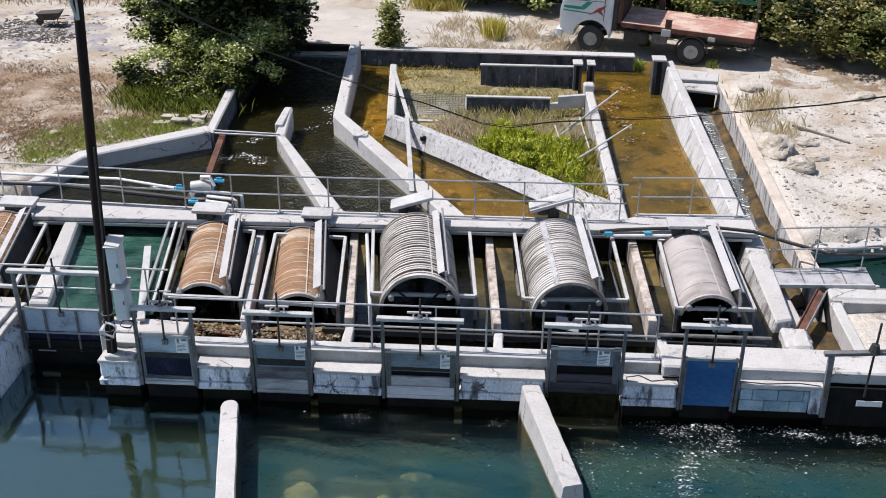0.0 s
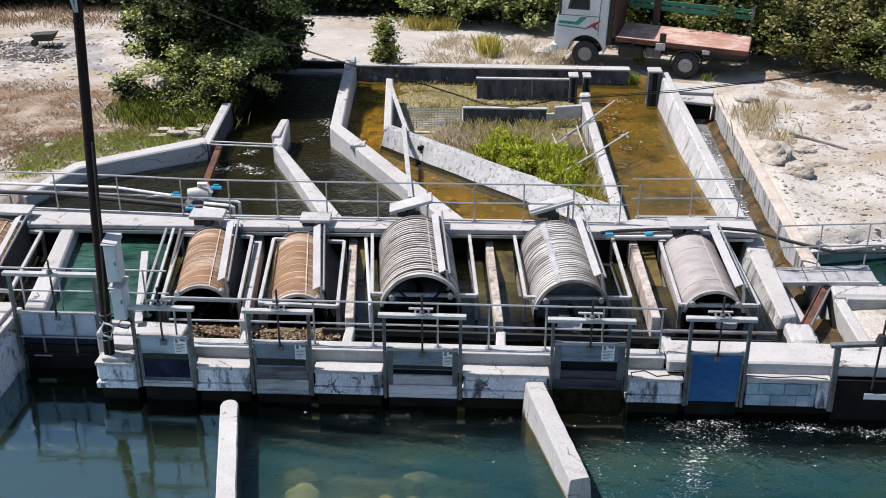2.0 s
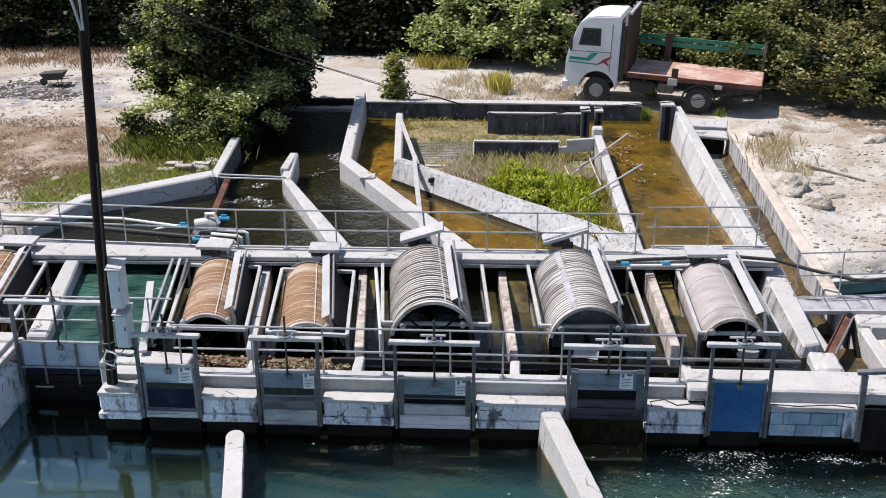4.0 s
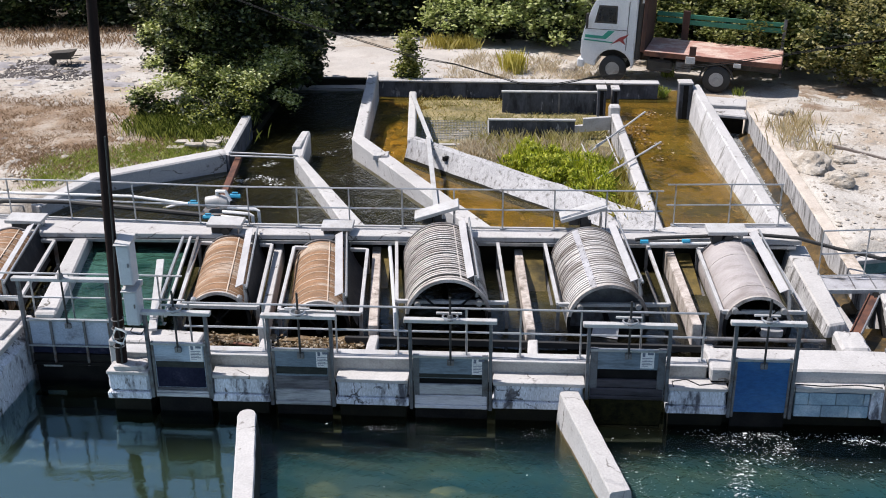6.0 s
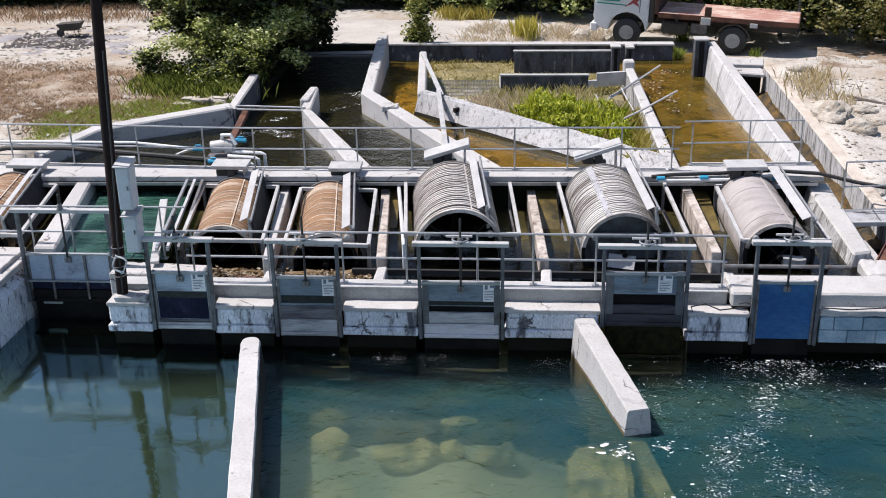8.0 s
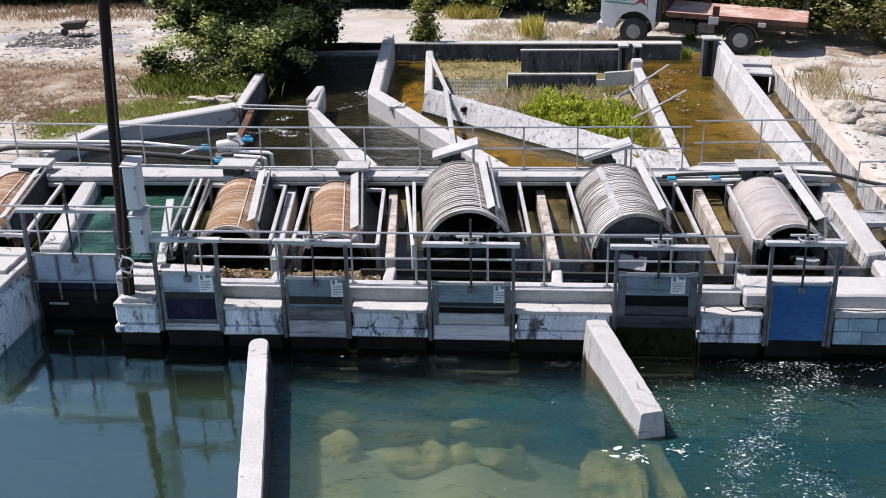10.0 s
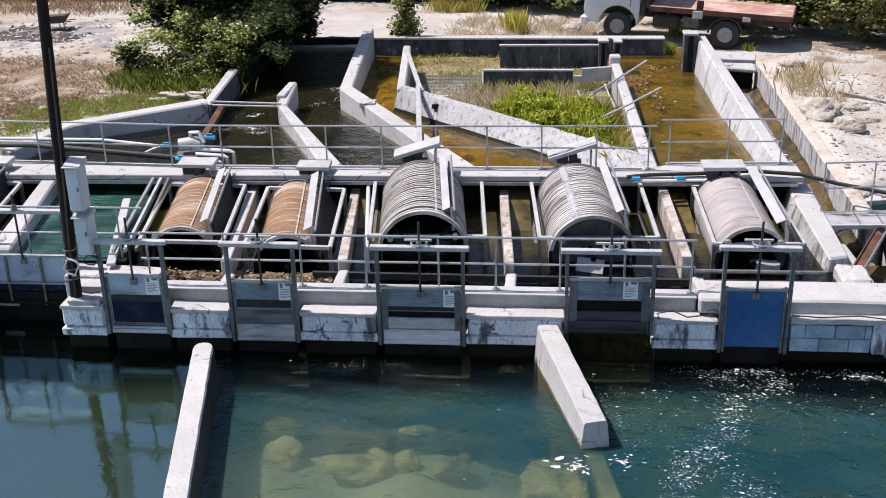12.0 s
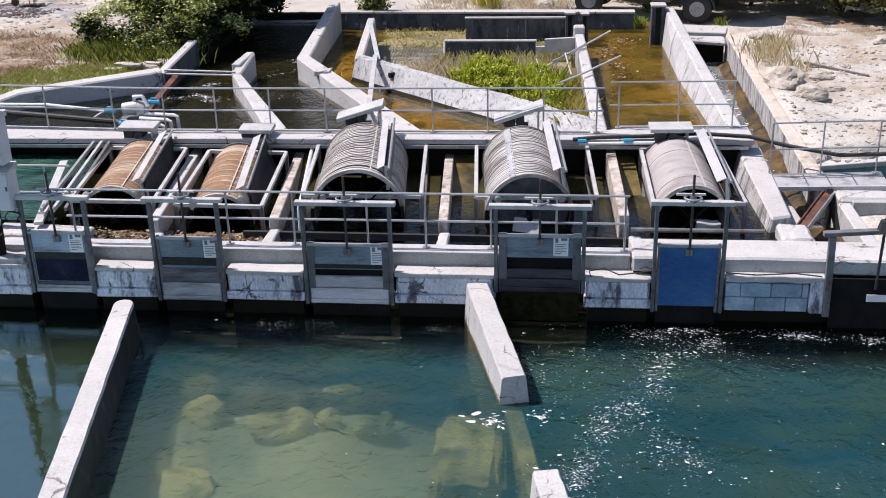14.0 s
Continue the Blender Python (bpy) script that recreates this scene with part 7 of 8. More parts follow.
L_TREE_LIT = leaf_mat("tree leaves", (0.09, 0.13, 0.02), (0.42, 0.46, 0.12), (0.84, 0.84, 0.50), 0.35)
L_UNDER = leaf_mat("undergrowth leaves", (0.012, 0.022, 0.002), (0.10, 0.135, 0.012), (0.46, 0.47, 0.11), 0.3)
L_BUSH = leaf_mat("shrub leaves", (0.15, 0.20, 0.05), (0.44, 0.50, 0.17), (0.74, 0.76, 0.40), 0.45)
L_OLIVE = leaf_mat("hedge leaves", (0.045, 0.055, 0.013), (0.19, 0.185, 0.05), (0.48, 0.42, 0.18))
L_HEDGE = leaf_mat("green hedge leaves", (0.04, 0.058, 0.012), (0.165, 0.19, 0.042), (0.40, 0.40, 0.15))
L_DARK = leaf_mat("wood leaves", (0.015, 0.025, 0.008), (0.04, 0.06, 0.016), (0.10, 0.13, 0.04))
# Near-black leaves that paint the shade inside the crowns.
L_CORE_SHADE = leaf_mat("shade-dark inner leaves", (0.012, 0.02, 0.006), (0.02, 0.035, 0.01), (0.04, 0.06, 0.02))
L_REED = leaf_mat("fresh marsh plants", (0.10, 0.15, 0.008), (0.40, 0.45, 0.025), (0.66, 0.64, 0.10), 0.38)
G_PALE = leaf_mat("bleached grass", (0.42, 0.33, 0.21), (0.60, 0.52, 0.38), (0.74, 0.67, 0.54))
G_DRY = leaf_mat("dry grass", (0.15, 0.085, 0.045), (0.33, 0.215, 0.125), (0.56, 0.44, 0.31))
G_GREEN = leaf_mat("green grass", (0.10, 0.15, 0.018), (0.30, 0.37, 0.05), (0.54, 0.54, 0.20))
G_STRAW = leaf_mat("straw grass", (0.36, 0.27, 0.13), (0.56, 0.46, 0.26), (0.70, 0.62, 0.44))
G_YELLOW = leaf_mat("yellow grass", (0.24, 0.20, 0.03), (0.42, 0.36, 0.08), (0.56, 0.48, 0.18))
G_TUFT = leaf_mat("bright yellow grass", (0.34, 0.30, 0.04), (0.60, 0.54, 0.11), (0.74, 0.66, 0.24))
G_SEDGE = leaf_mat("olive sedge", (0.22, 0.20, 0.06), (0.46, 0.41, 0.15), (0.68, 0.60, 0.36))
M_BARK = mat("grey-brown bark", (0.10, 0.08, 0.06), (0.05, 0.04, 0.03), 0.95, scale=4, fine=30, bump=0.8, stretch=(2, 2, 0.5))


def tree(at, height, blobs, count, size, leaf, label, limbs=7, lean=(0.0, 0.0), r=0.16, category="tree", clump=0.3, per=60):
    x, y, z = at
    t = thing("tree" if category == "tree" else "shrub", at, label, category)
    topp = Vector((x + lean[0], y + lean[1], z + height * 0.62))
    part("trunk", tube([(x, y, z - 0.1), Vector((x, y, z)).lerp(topp, 0.4) + Vector((0.1, 0, 0)), topp], [r, r * 0.8, r * 0.4], seg=10), M_BARK, t, smooth=True)
    for k in range(limbs):
        b = blobs[k % len(blobs)]
        s = Vector((x, y, z)).lerp(topp, 0.35 + 0.6 * (k / limbs))
        e = Vector((b[0], b[1], b[2])) + Vector((rng.uniform(-1, 1) * b[3] * 0.5, rng.uniform(-1, 1) * b[4] * 0.5, rng.uniform(-0.2, 0.6) * b[5]))
        part("limb", tube([s, s.lerp(e, 0.5) + Vector((0, 0, 0.15)), e], [r * 0.45, r * 0.3, r * 0.12], seg=6), M_BARK, t, smooth=True)
    leaf_cloud("crown", blobs, count, size, leaf, parent=t, clump=clump, per=per)
    leaf_cloud("inner_crown", [(b[0], b[1], b[2], b[3] * 0.62, b[4] * 0.62, b[5] * 0.66) for b in blobs], max(300, count // 6), size * 1.5, L_CORE_SHADE, parent=t, clump=clump, per=20)
    return t


crown = [(-6.3, 14.5, 3.6, 1.3, 1.1, 1.1), (-5.5, 15.3, 2.3, 0.9, 0.9, 0.7), (-5.6, 16.2, 1.9, 0.9, 0.5, 0.6), (-6.3, 14.6, 2.6, 1.1, 1.1, 1.0)]
for k in range(96):
    a = radians(rng.uniform(150, 372))
    e = rng.uniform(-0.72, 0.95)
    c = math.sqrt(1 - e * e)
    o = rng.uniform(0.85, 1.16)
    x, y, z = -6.35 + 2.0 * o * c * math.cos(a), 14.0 + 1.35 * o * c * math.sin(a), 3.7 + 2.5 * o * e
    if 1.75 < z < 5.3 - 0.3 * max(0.0, -6.2 - x) - 0.7 * max(0.0, x + 5.6):
        crown.append((x, y, z, rng.uniform(0.35, 0.6), rng.uniform(0.35, 0.55), rng.uniform(0.16, 0.3)))
n_crown = len(crown) + 3
crown += [(-4.95, 13.0, 2.4, 0.45, 0.45, 0.24), (-5.4, 12.7, 2.35, 0.5, 0.45, 0.25), (-8.0, 12.7, 2.5, 0.45, 0.4, 0.28)]
crown += [(-5.1, 15.0, 2.0, 0.65, 0.8, 0.65), (-4.85, 14.2, 2.2, 0.45, 0.6, 0.5), (-5.3, 14.0, 1.9, 0.7, 0.7, 0.55), (-5.3, 16.2, 2.1, 0.7, 0.5, 0.7), (-4.75, 14.8, 1.75, 0.3, 0.5, 0.3)]
# Light is in the leaf colours: shade-dark crown shell, pale sunlit sprays over it.
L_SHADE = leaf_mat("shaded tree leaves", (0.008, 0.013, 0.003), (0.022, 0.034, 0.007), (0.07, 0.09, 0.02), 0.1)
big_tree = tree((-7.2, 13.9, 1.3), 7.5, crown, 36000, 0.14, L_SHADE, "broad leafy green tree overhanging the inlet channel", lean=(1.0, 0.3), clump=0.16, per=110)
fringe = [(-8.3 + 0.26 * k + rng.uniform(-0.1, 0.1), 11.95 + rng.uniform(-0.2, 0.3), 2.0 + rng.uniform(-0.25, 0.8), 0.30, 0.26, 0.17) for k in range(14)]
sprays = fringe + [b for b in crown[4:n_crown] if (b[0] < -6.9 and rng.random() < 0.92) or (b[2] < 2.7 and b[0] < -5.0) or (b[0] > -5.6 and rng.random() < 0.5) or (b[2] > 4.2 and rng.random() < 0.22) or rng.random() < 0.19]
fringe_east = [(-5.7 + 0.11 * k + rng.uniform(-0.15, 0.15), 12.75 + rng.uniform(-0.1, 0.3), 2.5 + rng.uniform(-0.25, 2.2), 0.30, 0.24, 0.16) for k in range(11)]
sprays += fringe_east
leaf_cloud("sunlit_sprays", [(b[0], b[1] - 0.12, b[2] + 0.06, b[3] * 0.9, b[4] * 0.9, b[5]) for b in sprays], 52000, 0.085, L_TREE_LIT, parent=big_tree, clump=0.13, per=110)
leaf_cloud("inner_crown", [(-6.5, 14.3, 3.2, 1.2, 0.9, 1.1), (-6.5, 14.3, 2.2, 1.4, 0.9, 0.8), (-5.3, 14.9, 2.5, 0.8, 0.9, 1.0), (-5.3, 15.6, 3.2, 0.7, 0.6, 0.8), (-7.4, 13.4, 1.9, 0.6, 0.4, 0.5)], 9000, 0.2, L_CORE_SHADE, parent=big_tree, clump=0.22, per=40)
thicket = thing("shrub", (-5.9, 13.5, 1.25), "dark bramble thicket over the inlet wall under the tree", "shrub")
leaf_cloud("crown", [(-5.85, 11.6 + 0.8 * k, 1.45 + 0.08 * (k % 2), 0.35, 0.5, 0.38) for k in range(6)], 4200, 0.13, L_DARK, parent=thicket, clump=0.10, per=60)
part("trunk", tube([(-5.9, 13.5, 1.2), (-5.85, 13.4, 1.6)], [0.04, 0.02], seg=6), M_BARK, thicket)
L_LIGHT = leaf_mat("young leaves", (0.12, 0.15, 0.02), (0.30, 0.32, 0.07), (0.5, 0.48, 0.18))
tree((-7.2, 11.8, 1.3), 1.6, [(-7.3, 11.6, 1.5, 0.55, 0.4, 0.3), (-6.5, 10.9, 1.5, 0.5, 0.45, 0.3), (-5.95, 11.2, 1.8, 0.35, 0.3, 0.45), (-6.9, 12.1, 1.9, 0.45, 0.35, 0.45)], 5200, 0.075, L_UNDER, "leafy green undergrowth at the tree's foot", limbs=2, r=0.03, category="shrub", clump=0.14, per=90)
tree((-2.1, 15.5, 1.25), 1.4, [(-2.1, 15.5, 2.1, 0.2, 0.2, 0.75), (-2.1, 15.5, 1.6, 0.34, 0.28, 0.35)], 2200, 0.09, L_LIGHT, "slim young shrub behind the dividing wall", limbs=4, r=0.03, category="shrub", clump=0.12, per=40)
tree((1.0, 22.2, 1.3), 4.0, [(0.2, 22.2, 2.4, 1.8, 0.9, 1.4), (2.2, 21.6, 2.2, 1.3, 0.8, 1.1), (-1.2, 22.3, 1.9, 0.9, 0.7, 0.8), (1.2, 22.9, 3.6, 2.2, 1.0, 1.3), (-0.9, 21.8, 1.75, 1.1, 0.7, 0.75), (0.6, 21.4, 1.75, 1.2, 0.7, 0.75), (2.3, 21.2, 1.65, 1.0, 0.6, 0.65)], 22000, 0.14, L_BUSH, "large light-green shrub beside the track", limbs=8, r=0.10, category="shrub", clump=0.17, per=110)
for k, (x, y, sx, h) in enumerate(((5.6, 19.6, 1.7, 1.7), (8.2, 18.2, 1.6, 1.8), (10.3, 16.6, 1.5, 1.6), (12.2, 15.2, 1.6, 1.5), (7.2, 20.6, 2.2, 2.6), (10.6, 19.2, 2.2, 2.5), (13.8, 16.6, 2.0, 2.2), (15.0, 14.2, 1.8, 1.6))):
    tree((x, y, 1.2), h * 1.4, [(x, y, 1.2 + h * 0.55, sx, 1.0, h * 0.75), (x + 0.7, y - 0.4, 1.2 + h * 0.35, sx * 0.7, 0.8, h * 0.5)], 7500, 0.13, L_HEDGE if k in (0, 1, 4) else (L_OLIVE if k % 4 != 3 else L_HEDGE), "olive-green thicket shrub behind the truck", limbs=4, r=0.07, category="shrub", clump=0.17, per=120)
for k in range(15):
    x = -34 + k * 5.0 + rng.uniform(-0.8, 0.8)
    y = 28.0 + rng.uniform(-1.2, 1.8)
    if -10 < x < 5:
        y = 26.5
    h = rng.uniform(6.5, 9.0)
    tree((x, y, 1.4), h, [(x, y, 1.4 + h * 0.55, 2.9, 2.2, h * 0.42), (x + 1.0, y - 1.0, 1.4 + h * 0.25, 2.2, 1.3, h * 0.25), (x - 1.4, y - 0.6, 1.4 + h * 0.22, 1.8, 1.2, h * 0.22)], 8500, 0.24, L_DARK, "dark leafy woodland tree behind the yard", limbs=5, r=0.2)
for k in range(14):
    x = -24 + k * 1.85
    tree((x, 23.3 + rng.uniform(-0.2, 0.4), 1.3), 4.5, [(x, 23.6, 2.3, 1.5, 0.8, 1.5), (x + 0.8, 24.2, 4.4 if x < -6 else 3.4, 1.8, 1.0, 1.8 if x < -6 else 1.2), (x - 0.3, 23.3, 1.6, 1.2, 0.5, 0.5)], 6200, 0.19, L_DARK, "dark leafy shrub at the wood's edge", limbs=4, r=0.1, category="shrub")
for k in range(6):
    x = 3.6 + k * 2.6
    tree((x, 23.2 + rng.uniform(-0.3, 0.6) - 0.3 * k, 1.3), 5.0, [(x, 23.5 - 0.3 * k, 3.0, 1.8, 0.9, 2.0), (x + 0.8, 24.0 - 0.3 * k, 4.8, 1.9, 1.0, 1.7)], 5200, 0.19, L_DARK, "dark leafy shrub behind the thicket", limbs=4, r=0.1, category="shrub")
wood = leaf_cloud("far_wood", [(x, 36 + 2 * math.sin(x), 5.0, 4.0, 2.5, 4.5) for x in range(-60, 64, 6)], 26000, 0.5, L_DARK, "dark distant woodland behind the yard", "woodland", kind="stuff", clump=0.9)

# grasses
grass("bleached_grass", quad_region([(-1.4, 15.5), (4.5, 15.4), (3.4, 19.0), (-0.6, 20.0)]), 6500, 0.20, G_PALE, "pale dry grass along the back wall", tuft=0.16, width=0.006, lean=0.35)
grass("dry_grass", quad_region([(-13, 8.2), (-8.6, 7.8), (-8.4, 13.0), (-15, 14.0)]), 30000, 0.085, G_DRY, "brown dry grass on the bank", tuft=0.22, width=0.004, lean=0.5)
grass("green_grass", quad_region([(-9.2, 6.4), (-5.9, 9.2), (-6.2, 10.6), (-9.8, 8.2)]), 14000, 0.11, G_GREEN, "fresh green grass beside the wing wall", tuft=0.13, width=0.004, lean=0.4)
grass("green_grass", quad_region([(-8.3, 10.4), (-6.0, 9.9), (-5.9, 11.8), (-8.3, 12.2)]), 6500, 0.30, L_UNDER, "tall yellow-green grass at the tree's foot", tuft=0.26, width=0.006, lean=0.3)
grass("dry_grass", quad_region([(-9.6, 6.6), (-6.0, 9.4), (-6.6, 10.9), (-10.4, 8.6)]), 4200, 0.12, G_DRY, "dry stalks among the green grass", tuft=0.2, width=0.004, lean=0.5)
grass("dry_grass", quad_region([(-18, 20.5), (-6, 19.0), (-6, 24), (-20, 25)]), 12000, 0.20, G_DRY, "brown dry grass at the yard's edge", tuft=0.3, width=0.006)
grass("yellow_grass", quad_region([(0.66, 17.6), (1.06, 17.6), (1.06, 18.0), (0.66, 18.0)]), 600, 0.62, G_TUFT, "tuft of tall yellow grass behind the wall", lean=0.13, width=0.006, tuft=0.10)
grass("yellow_grass", quad_region([(-1.9, 20.9), (-0.6, 20.6), (-0.5, 21.3), (-1.9, 21.5)]), 900, 0.4, G_YELLOW, "tuft of tall yellow grass by the track", lean=0.25, width=0.005, tuft=0.18)
grass("dry_grass", quad_region([(7.25, 9.7), (8.1, 10.3), (8.2, 12.4), (7.25, 12.6)]), 620, 0.36, G_STRAW, "dry straw-coloured grass by the flume wall", tuft=0.20, width=0.004, lean=0.2)
grass("dry_grass", quad_region([(8.2, 14.0), (11, 12.6), (12.5, 14.2), (8.6, 15.6)]), 600, 0.10, G_PALE, "dry grass at the thicket's foot", tuft=0.3, width=0.005)
marsh = lambda x, y: 1.10
grass("marsh_grass", quad_region([(0.9, 8.2), (3.2, 5.9), (3.2, 9.4), (0.6, 10.2)]), 900, 0.26, G_GREEN, "green marsh grass in the enclosure", base=marsh, tuft=0.15, width=0.008)
grass("marsh_grass", quad_region([(-0.6, 9.6), (2.8, 9.2), (3.0, 10.4), (-0.2, 10.6)]), 2600, 0.28, G_PALE, "dry reeds in the enclosure", base=marsh, tuft=0.14, width=0.0035)
grass("marsh_grass", quad_region([(1.6, 6.9), (3.3, 5.5), (3.3, 9.0), (1.8, 8.6)]), 1500, 0.36, G_YELLOW, "yellow-green reeds in the enclosure", base=marsh, tuft=0.14, width=0.008)
grass("marsh_grass", quad_region([(-1.4, 9.6), (0.5, 9.4), (0.5, 13.0), (-1.6, 13.0)]), 1100, 0.10, G_SEDGE, "short dry reeds over the enclosure floor", base=marsh, tuft=0.24, width=0.006, lean=0.5)
grass("marsh_grass", quad_region([(-1.55, 12.6), (3.0, 12.2), (3.0, 14.8), (-1.7, 14.9)]), 3600, 0.10, G_SEDGE, "olive sedge standing in the shallow water before the back wall", base=marsh, tuft=0.28, width=0.007, lean=0.5)
grass("marsh_grass", quad_region([(0.4, 11.2), (3.0, 11.3), (3.0, 12.4), (0.4, 12.4)]), 2600, 0.20, G_SEDGE, "olive sedge between the panels", base=marsh, tuft=0.2, width=0.007, lean=0.4)
grass("marsh_grass", quad_region([(0.3, 9.7), (2.4, 9.5), (2.5, 10.8), (0.2, 10.8)]), 1500, 0.34, G_SEDGE, "tall olive stems before the low panel", base=marsh, tuft=0.16, width=0.006, lean=0.25)
stems = []
for k in range(34):
    u, v = rng.random(), rng.random()
    x, y = 0.75 + 2.2 * u + 0.1 * rng.normal(), 8.9 - 2.1 * u + (v - 0.5) * 1.3
    hgt = rng.uniform(0.18, 0.40) * (1.0 if 0.15 < u < 0.75 else 0.7)
    stems.append((x, y, 1.10 + hgt, 0.17, 0.17, hgt * 1.1))
leaf_cloud("marsh_plants", stems, 16000, 0.085, L_REED, "bright yellow-green marsh plants in the enclosure", "marsh plants", kind="stuff", clump=0.05, squash=0.55, per=30, flat=1.6)
grass("marsh_grass", quad_region([(0.8, 8.6), (2.6, 6.9), (3.0, 8.4), (1.0, 9.7)]), 1300, 0.55, L_REED, "tall yellow-green stems in the enclosure", base=marsh, tuft=0.12, width=0.006, lean=0.22)
solo("enclosure_post", rough_block((3.17, 11.42, 0.9), (3.42, 11.72, 1.84), 0.008, 15, 3), M_WHITE, "square white concrete post at the enclosure's corner", "post", "structure")
solo("low_kerb", box((-1.28, 10.45, 0.9), (2.3, 10.55, 1.15), 0.01), M_WHITE, "low white kerb crossing the enclosure", "kerb", "structure")
solo("thin_post", bar((0.27, 10.5, 1.1), (0.25, 10.97, 1.6), 0.03, 0.03), M_PAINT, "thin white post at the end of the low panel", "post")
M_MUDFLAT = mat("pale mud flat", (0.40, 0.36, 0.29), (0.27, 0.24, 0.165), 0.8, scale=1.6, fine=18, bump=0.5, stain=(0.17, 0.15, 0.06), stain_scale=1.6, stain_at=0.54, grit=0.4)
M_STRAWMAT = mat("matted straw", (0.35, 0.285, 0.15), (0.21, 0.17, 0.07), 0.95, scale=2.2, fine=30, bump=0.9, stain=(0.12, 0.105, 0.045), stain_scale=2.0, stain_at=0.55, stretch=(0.5, 1.5, 1), grit=0.5)


def flat_bank(name, corners, z, material, label, category):
    """A low lumpy flat that rises just out of the shallow water."""
    b = bmesh.new()
    c = [Vector(p) for p in corners]
    rows = []
    for j in range(25):
        rows.append([])
        for i in range(31):
            u, v = i / 30, j / 24
            p = c[0].lerp(c[1], u).lerp(c[3].lerp(c[2], u), v)
            rim = min(u, 1 - u, v, 1 - v)
            rows[-1].append(b.verts.new((p.x, p.y, z - 0.05 * max(0.0, 1 - rim * 12) + 0.045 * noise.noise(Vector((p.x * 1.3, p.y * 1.3, 4))) + 0.015 * noise.noise(Vector((p.x * 5, p.y * 5, 1))))))
    for u, v in zip(rows, rows[1:]):
        for i in range(30):
            b.faces.new((u[i], u[i + 1], v[i + 1], v[i]))
    solo(name, b, material, label, category, "structure", smooth=True)


flat_bank("mud_flat", [(-1.3, 10.6), (0.5, 10.6), (0.5, 12.5), (-1.5, 12.5)], 1.10, M_MUDFLAT, "pale mud flat in the enclosure", "mud flat")
flat_bank("straw_flat", [(-1.6, 12.9), (2.9, 12.6), (2.9, 14.8), (-1.8, 14.8)], 1.11, M_STRAWMAT, "matted straw in the shallows before the back wall", "straw")
flat_bank("straw_flat", [(-1.2, 9.75), (0.9, 8.3), (1.4, 10.4), (-1.2, 10.4)], 1.11, M_STRAWMAT, "matted straw behind the slanting wall", "straw")
# Black stub standing in for the dark inside of a hole.
solo("drain_stub", tube([(-0.66, 8.56, 1.40), (-0.30, 8.88, 1.41)], 0.055, seg=12), M_BLACK, "dark drain hole through the slanting wall", "drain", "structure", smooth=True)

# stones strewn on the banks
def scatter(name, region, n, lo, hi, label, material=None):
    pts = region(n)
    b = bmesh.new()
    bmesh.ops.create_icosphere(b, subdivisions=1, radius=1)
    bv = np.array([v.co[:] for v in b.verts])
    bf = np.array([[v.index for v in f.verts] for f in b.faces])
    b.free()
    vs, fs = [], []
    for k, (x, y) in enumerate(pts):
        s = rng.uniform(lo, hi) * rng.uniform(0.4, 1.0)
        v = bv * (1 + 0.25 * rng.normal(size=(len(bv), 1))) * s * np.array([1.2, 1.0, 0.6])
        a = rng.uniform(0, 6.28)
        rot = np.array([[math.cos(a), -math.sin(a), 0], [math.sin(a), math.cos(a), 0], [0, 0, 1]])
        vs.append(v @ rot.T + np.array([x, y, ground_height(x, y) + s * 0.1]))
        fs.append(bf + k * len(bv))
    me = bpy.data.meshes.new(name)
    me.from_pydata(np.concatenate(vs).tolist(), [], np.concatenate(fs).tolist())
    me.materials.append(material or M_ROCK)
    return tagged(new(name, me), label, "stones", kind="stuff")


scatter("loose_stones", quad_region([(7.2, 4.6), (14, 4.6), (12.5, 12.6), (7.4, 13.0)]), 1300, 0.012, 0.075, "loose pale stones strewn over the bank")
scatter("loose_stones", quad_region([(-20, 13.5), (-8.5, 13.0), (-9.0, 19.0), (-20, 19.0)]), 900, 0.02, 0.09, "loose pale stones strewn over the yard")
scatter("loose_stones", quad_region([(-10.5, 6.0), (-8.2, 7.0), (-6.2, 10.4), (-13, 11.0)]), 260, 0.03, 0.12, "pale stones in the bank's grass")
scatter("charred_rubble", quad_region([(-14.2, 15.8), (-11.6, 15.6), (-11.2, 17.8), (-14.4, 18.0)]), 1300, 0.02, 0.07, "charred rubble and ash strewn round the wheelbarrow", mat("charred rubble", (0.05, 0.045, 0.045), (0.14, 0.125, 0.12), 0.95, scale=3, fine=20, bump=0.5))
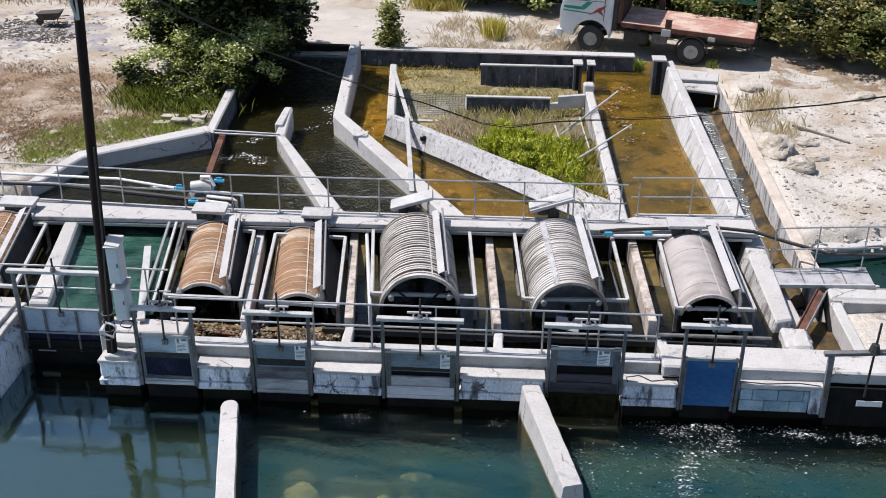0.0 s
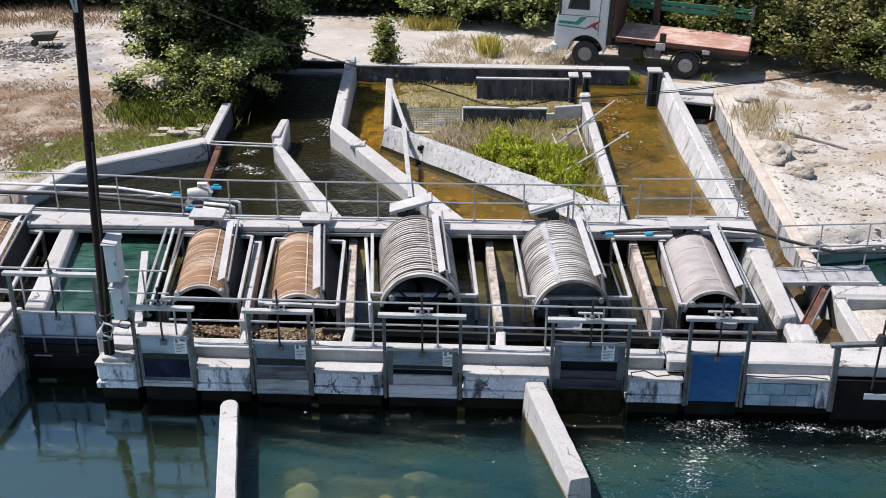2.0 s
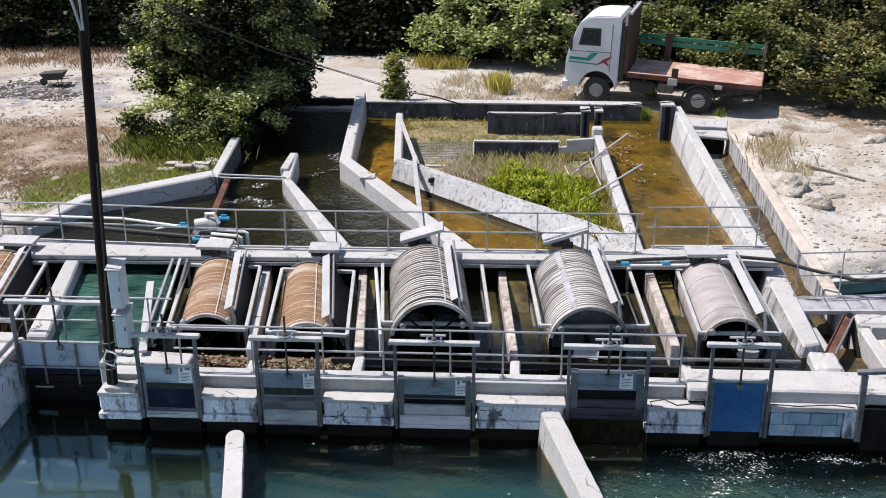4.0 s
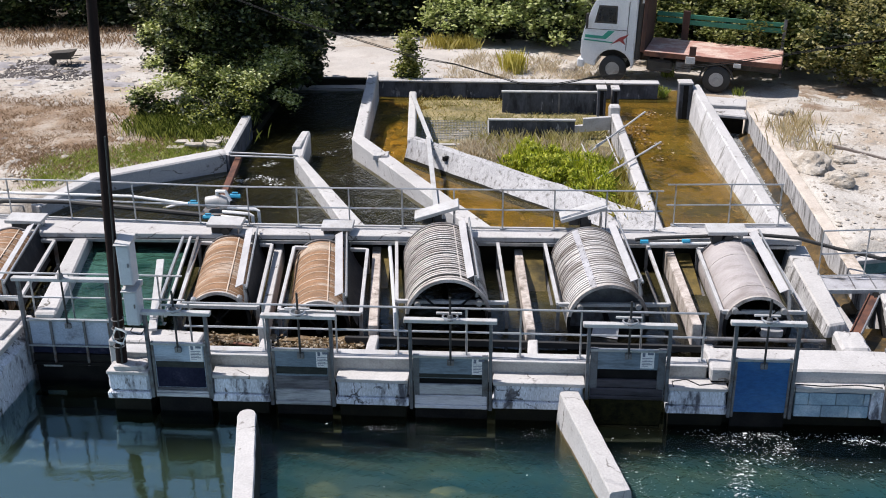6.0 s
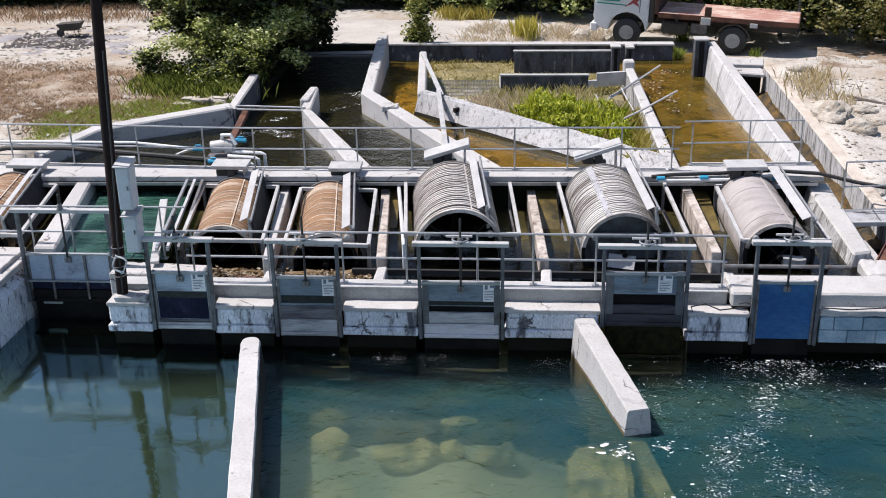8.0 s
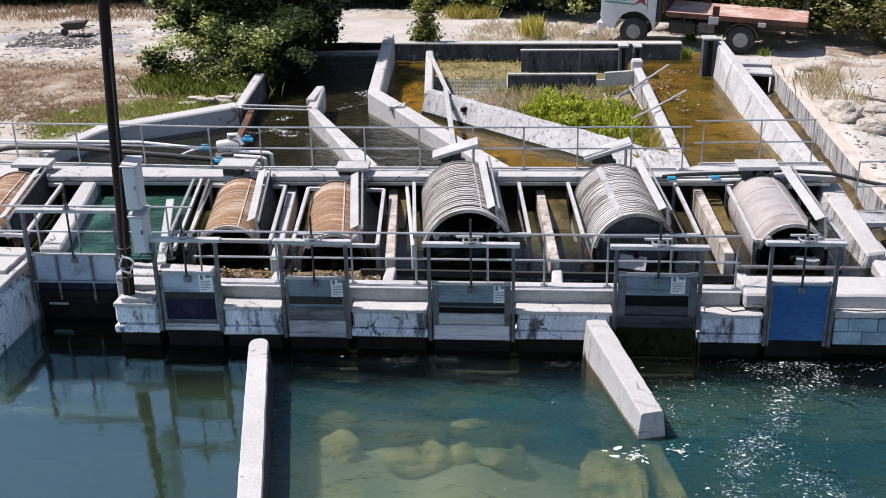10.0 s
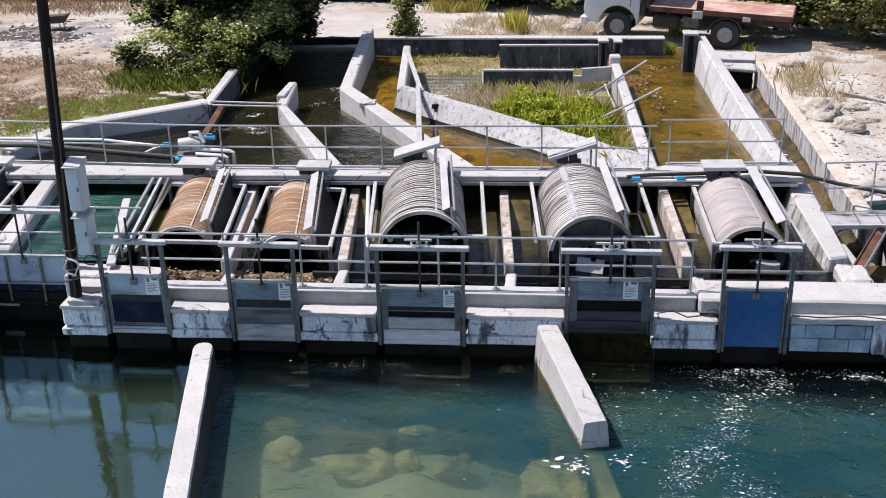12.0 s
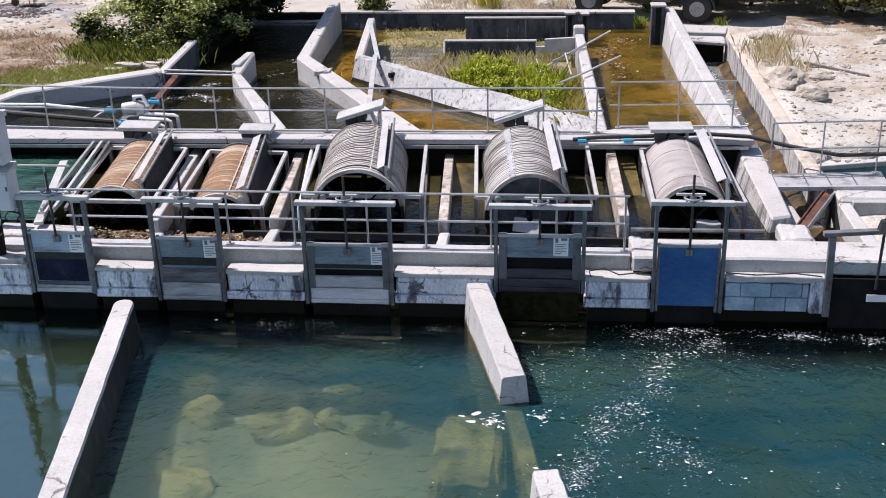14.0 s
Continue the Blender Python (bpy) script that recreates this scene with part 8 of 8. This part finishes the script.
L_LITTER = leaf_mat("fallen leaves", (0.06, 0.04, 0.02), (0.22, 0.14, 0.06), (0.62, 0.54, 0.42))
leaf_cloud("floating_leaves", [(-3.95, 0.98, 0.74, 0.65, 0.22, 0.03), (-3.0, 0.92, 0.74, 0.35, 0.2, 0.03), (-2.05, 0.9, 0.74, 0.65, 0.2, 0.03)], 3200, 0.06, L_LITTER, "brown and pale leaves caught in the litter before the screens", "fallen leaves", kind="stuff", clump=0.05, per=30, flat=0.15)
tree((-8.4, 11.9, 1.25), 1.2, [(-8.4, 11.9, 1.65, 0.32, 0.3, 0.45), (-8.0, 11.7, 1.5, 0.4, 0.35, 0.3)], 1500, 0.09, L_DARK, "dark bramble bush at the edge of the undergrowth", limbs=2, r=0.03, category="shrub", clump=0.10, per=50)
for k in range(7):
    a, b = rng.uniform(-0.45, 0.45), rng.uniform(-0.25, 0.25)
    solo("flat_stone", rough_block((-6.75 + a, 9.3 + b, 1.24 + 0.035 * k), (-6.35 + a, 9.5 + b, 1.29 + 0.035 * k), 0.015, 200 + k, 3), M_ROCK, "flat pale stone in a heap by the wing wall", "stone", group="heap of flat stones")
leaf_cloud("drifting_leaves", [(3.95, 12.0, 1.10, 0.16, 0.55, 0.012), (4.1, 10.9, 1.10, 0.14, 0.5, 0.012), (4.3, 9.8, 1.10, 0.2, 0.4, 0.012), (4.5, 13.4, 1.10, 0.5, 0.2, 0.012)], 260, 0.085, L_LITTER, "brown leaves drifting on the golden channel water", "fallen leaves", kind="stuff", clump=0.10, per=9, flat=0.12)
for x, y, n, hgt in ((4.85, 15.35, 180, 0.30), (5.35, 17.6, 120, 0.30), (7.05, 15.6, 90, 0.22)):
    grass("weed_tuft", quad_region([(x - 0.12, y - 0.1), (x + 0.12, y - 0.1), (x + 0.12, y + 0.1), (x - 0.12, y + 0.1)]), n, hgt, G_GREEN, "small green weed tuft on the dusty bank", tuft=0.06, width=0.010, lean=0.3)
solo("wall_lump", rough_block((-2.20, 8.28, 1.46), (-1.86, 8.62, 1.56), 0.03, 301, 4), M_WHITE, "broken white lump on the dividing wall", "rubble")
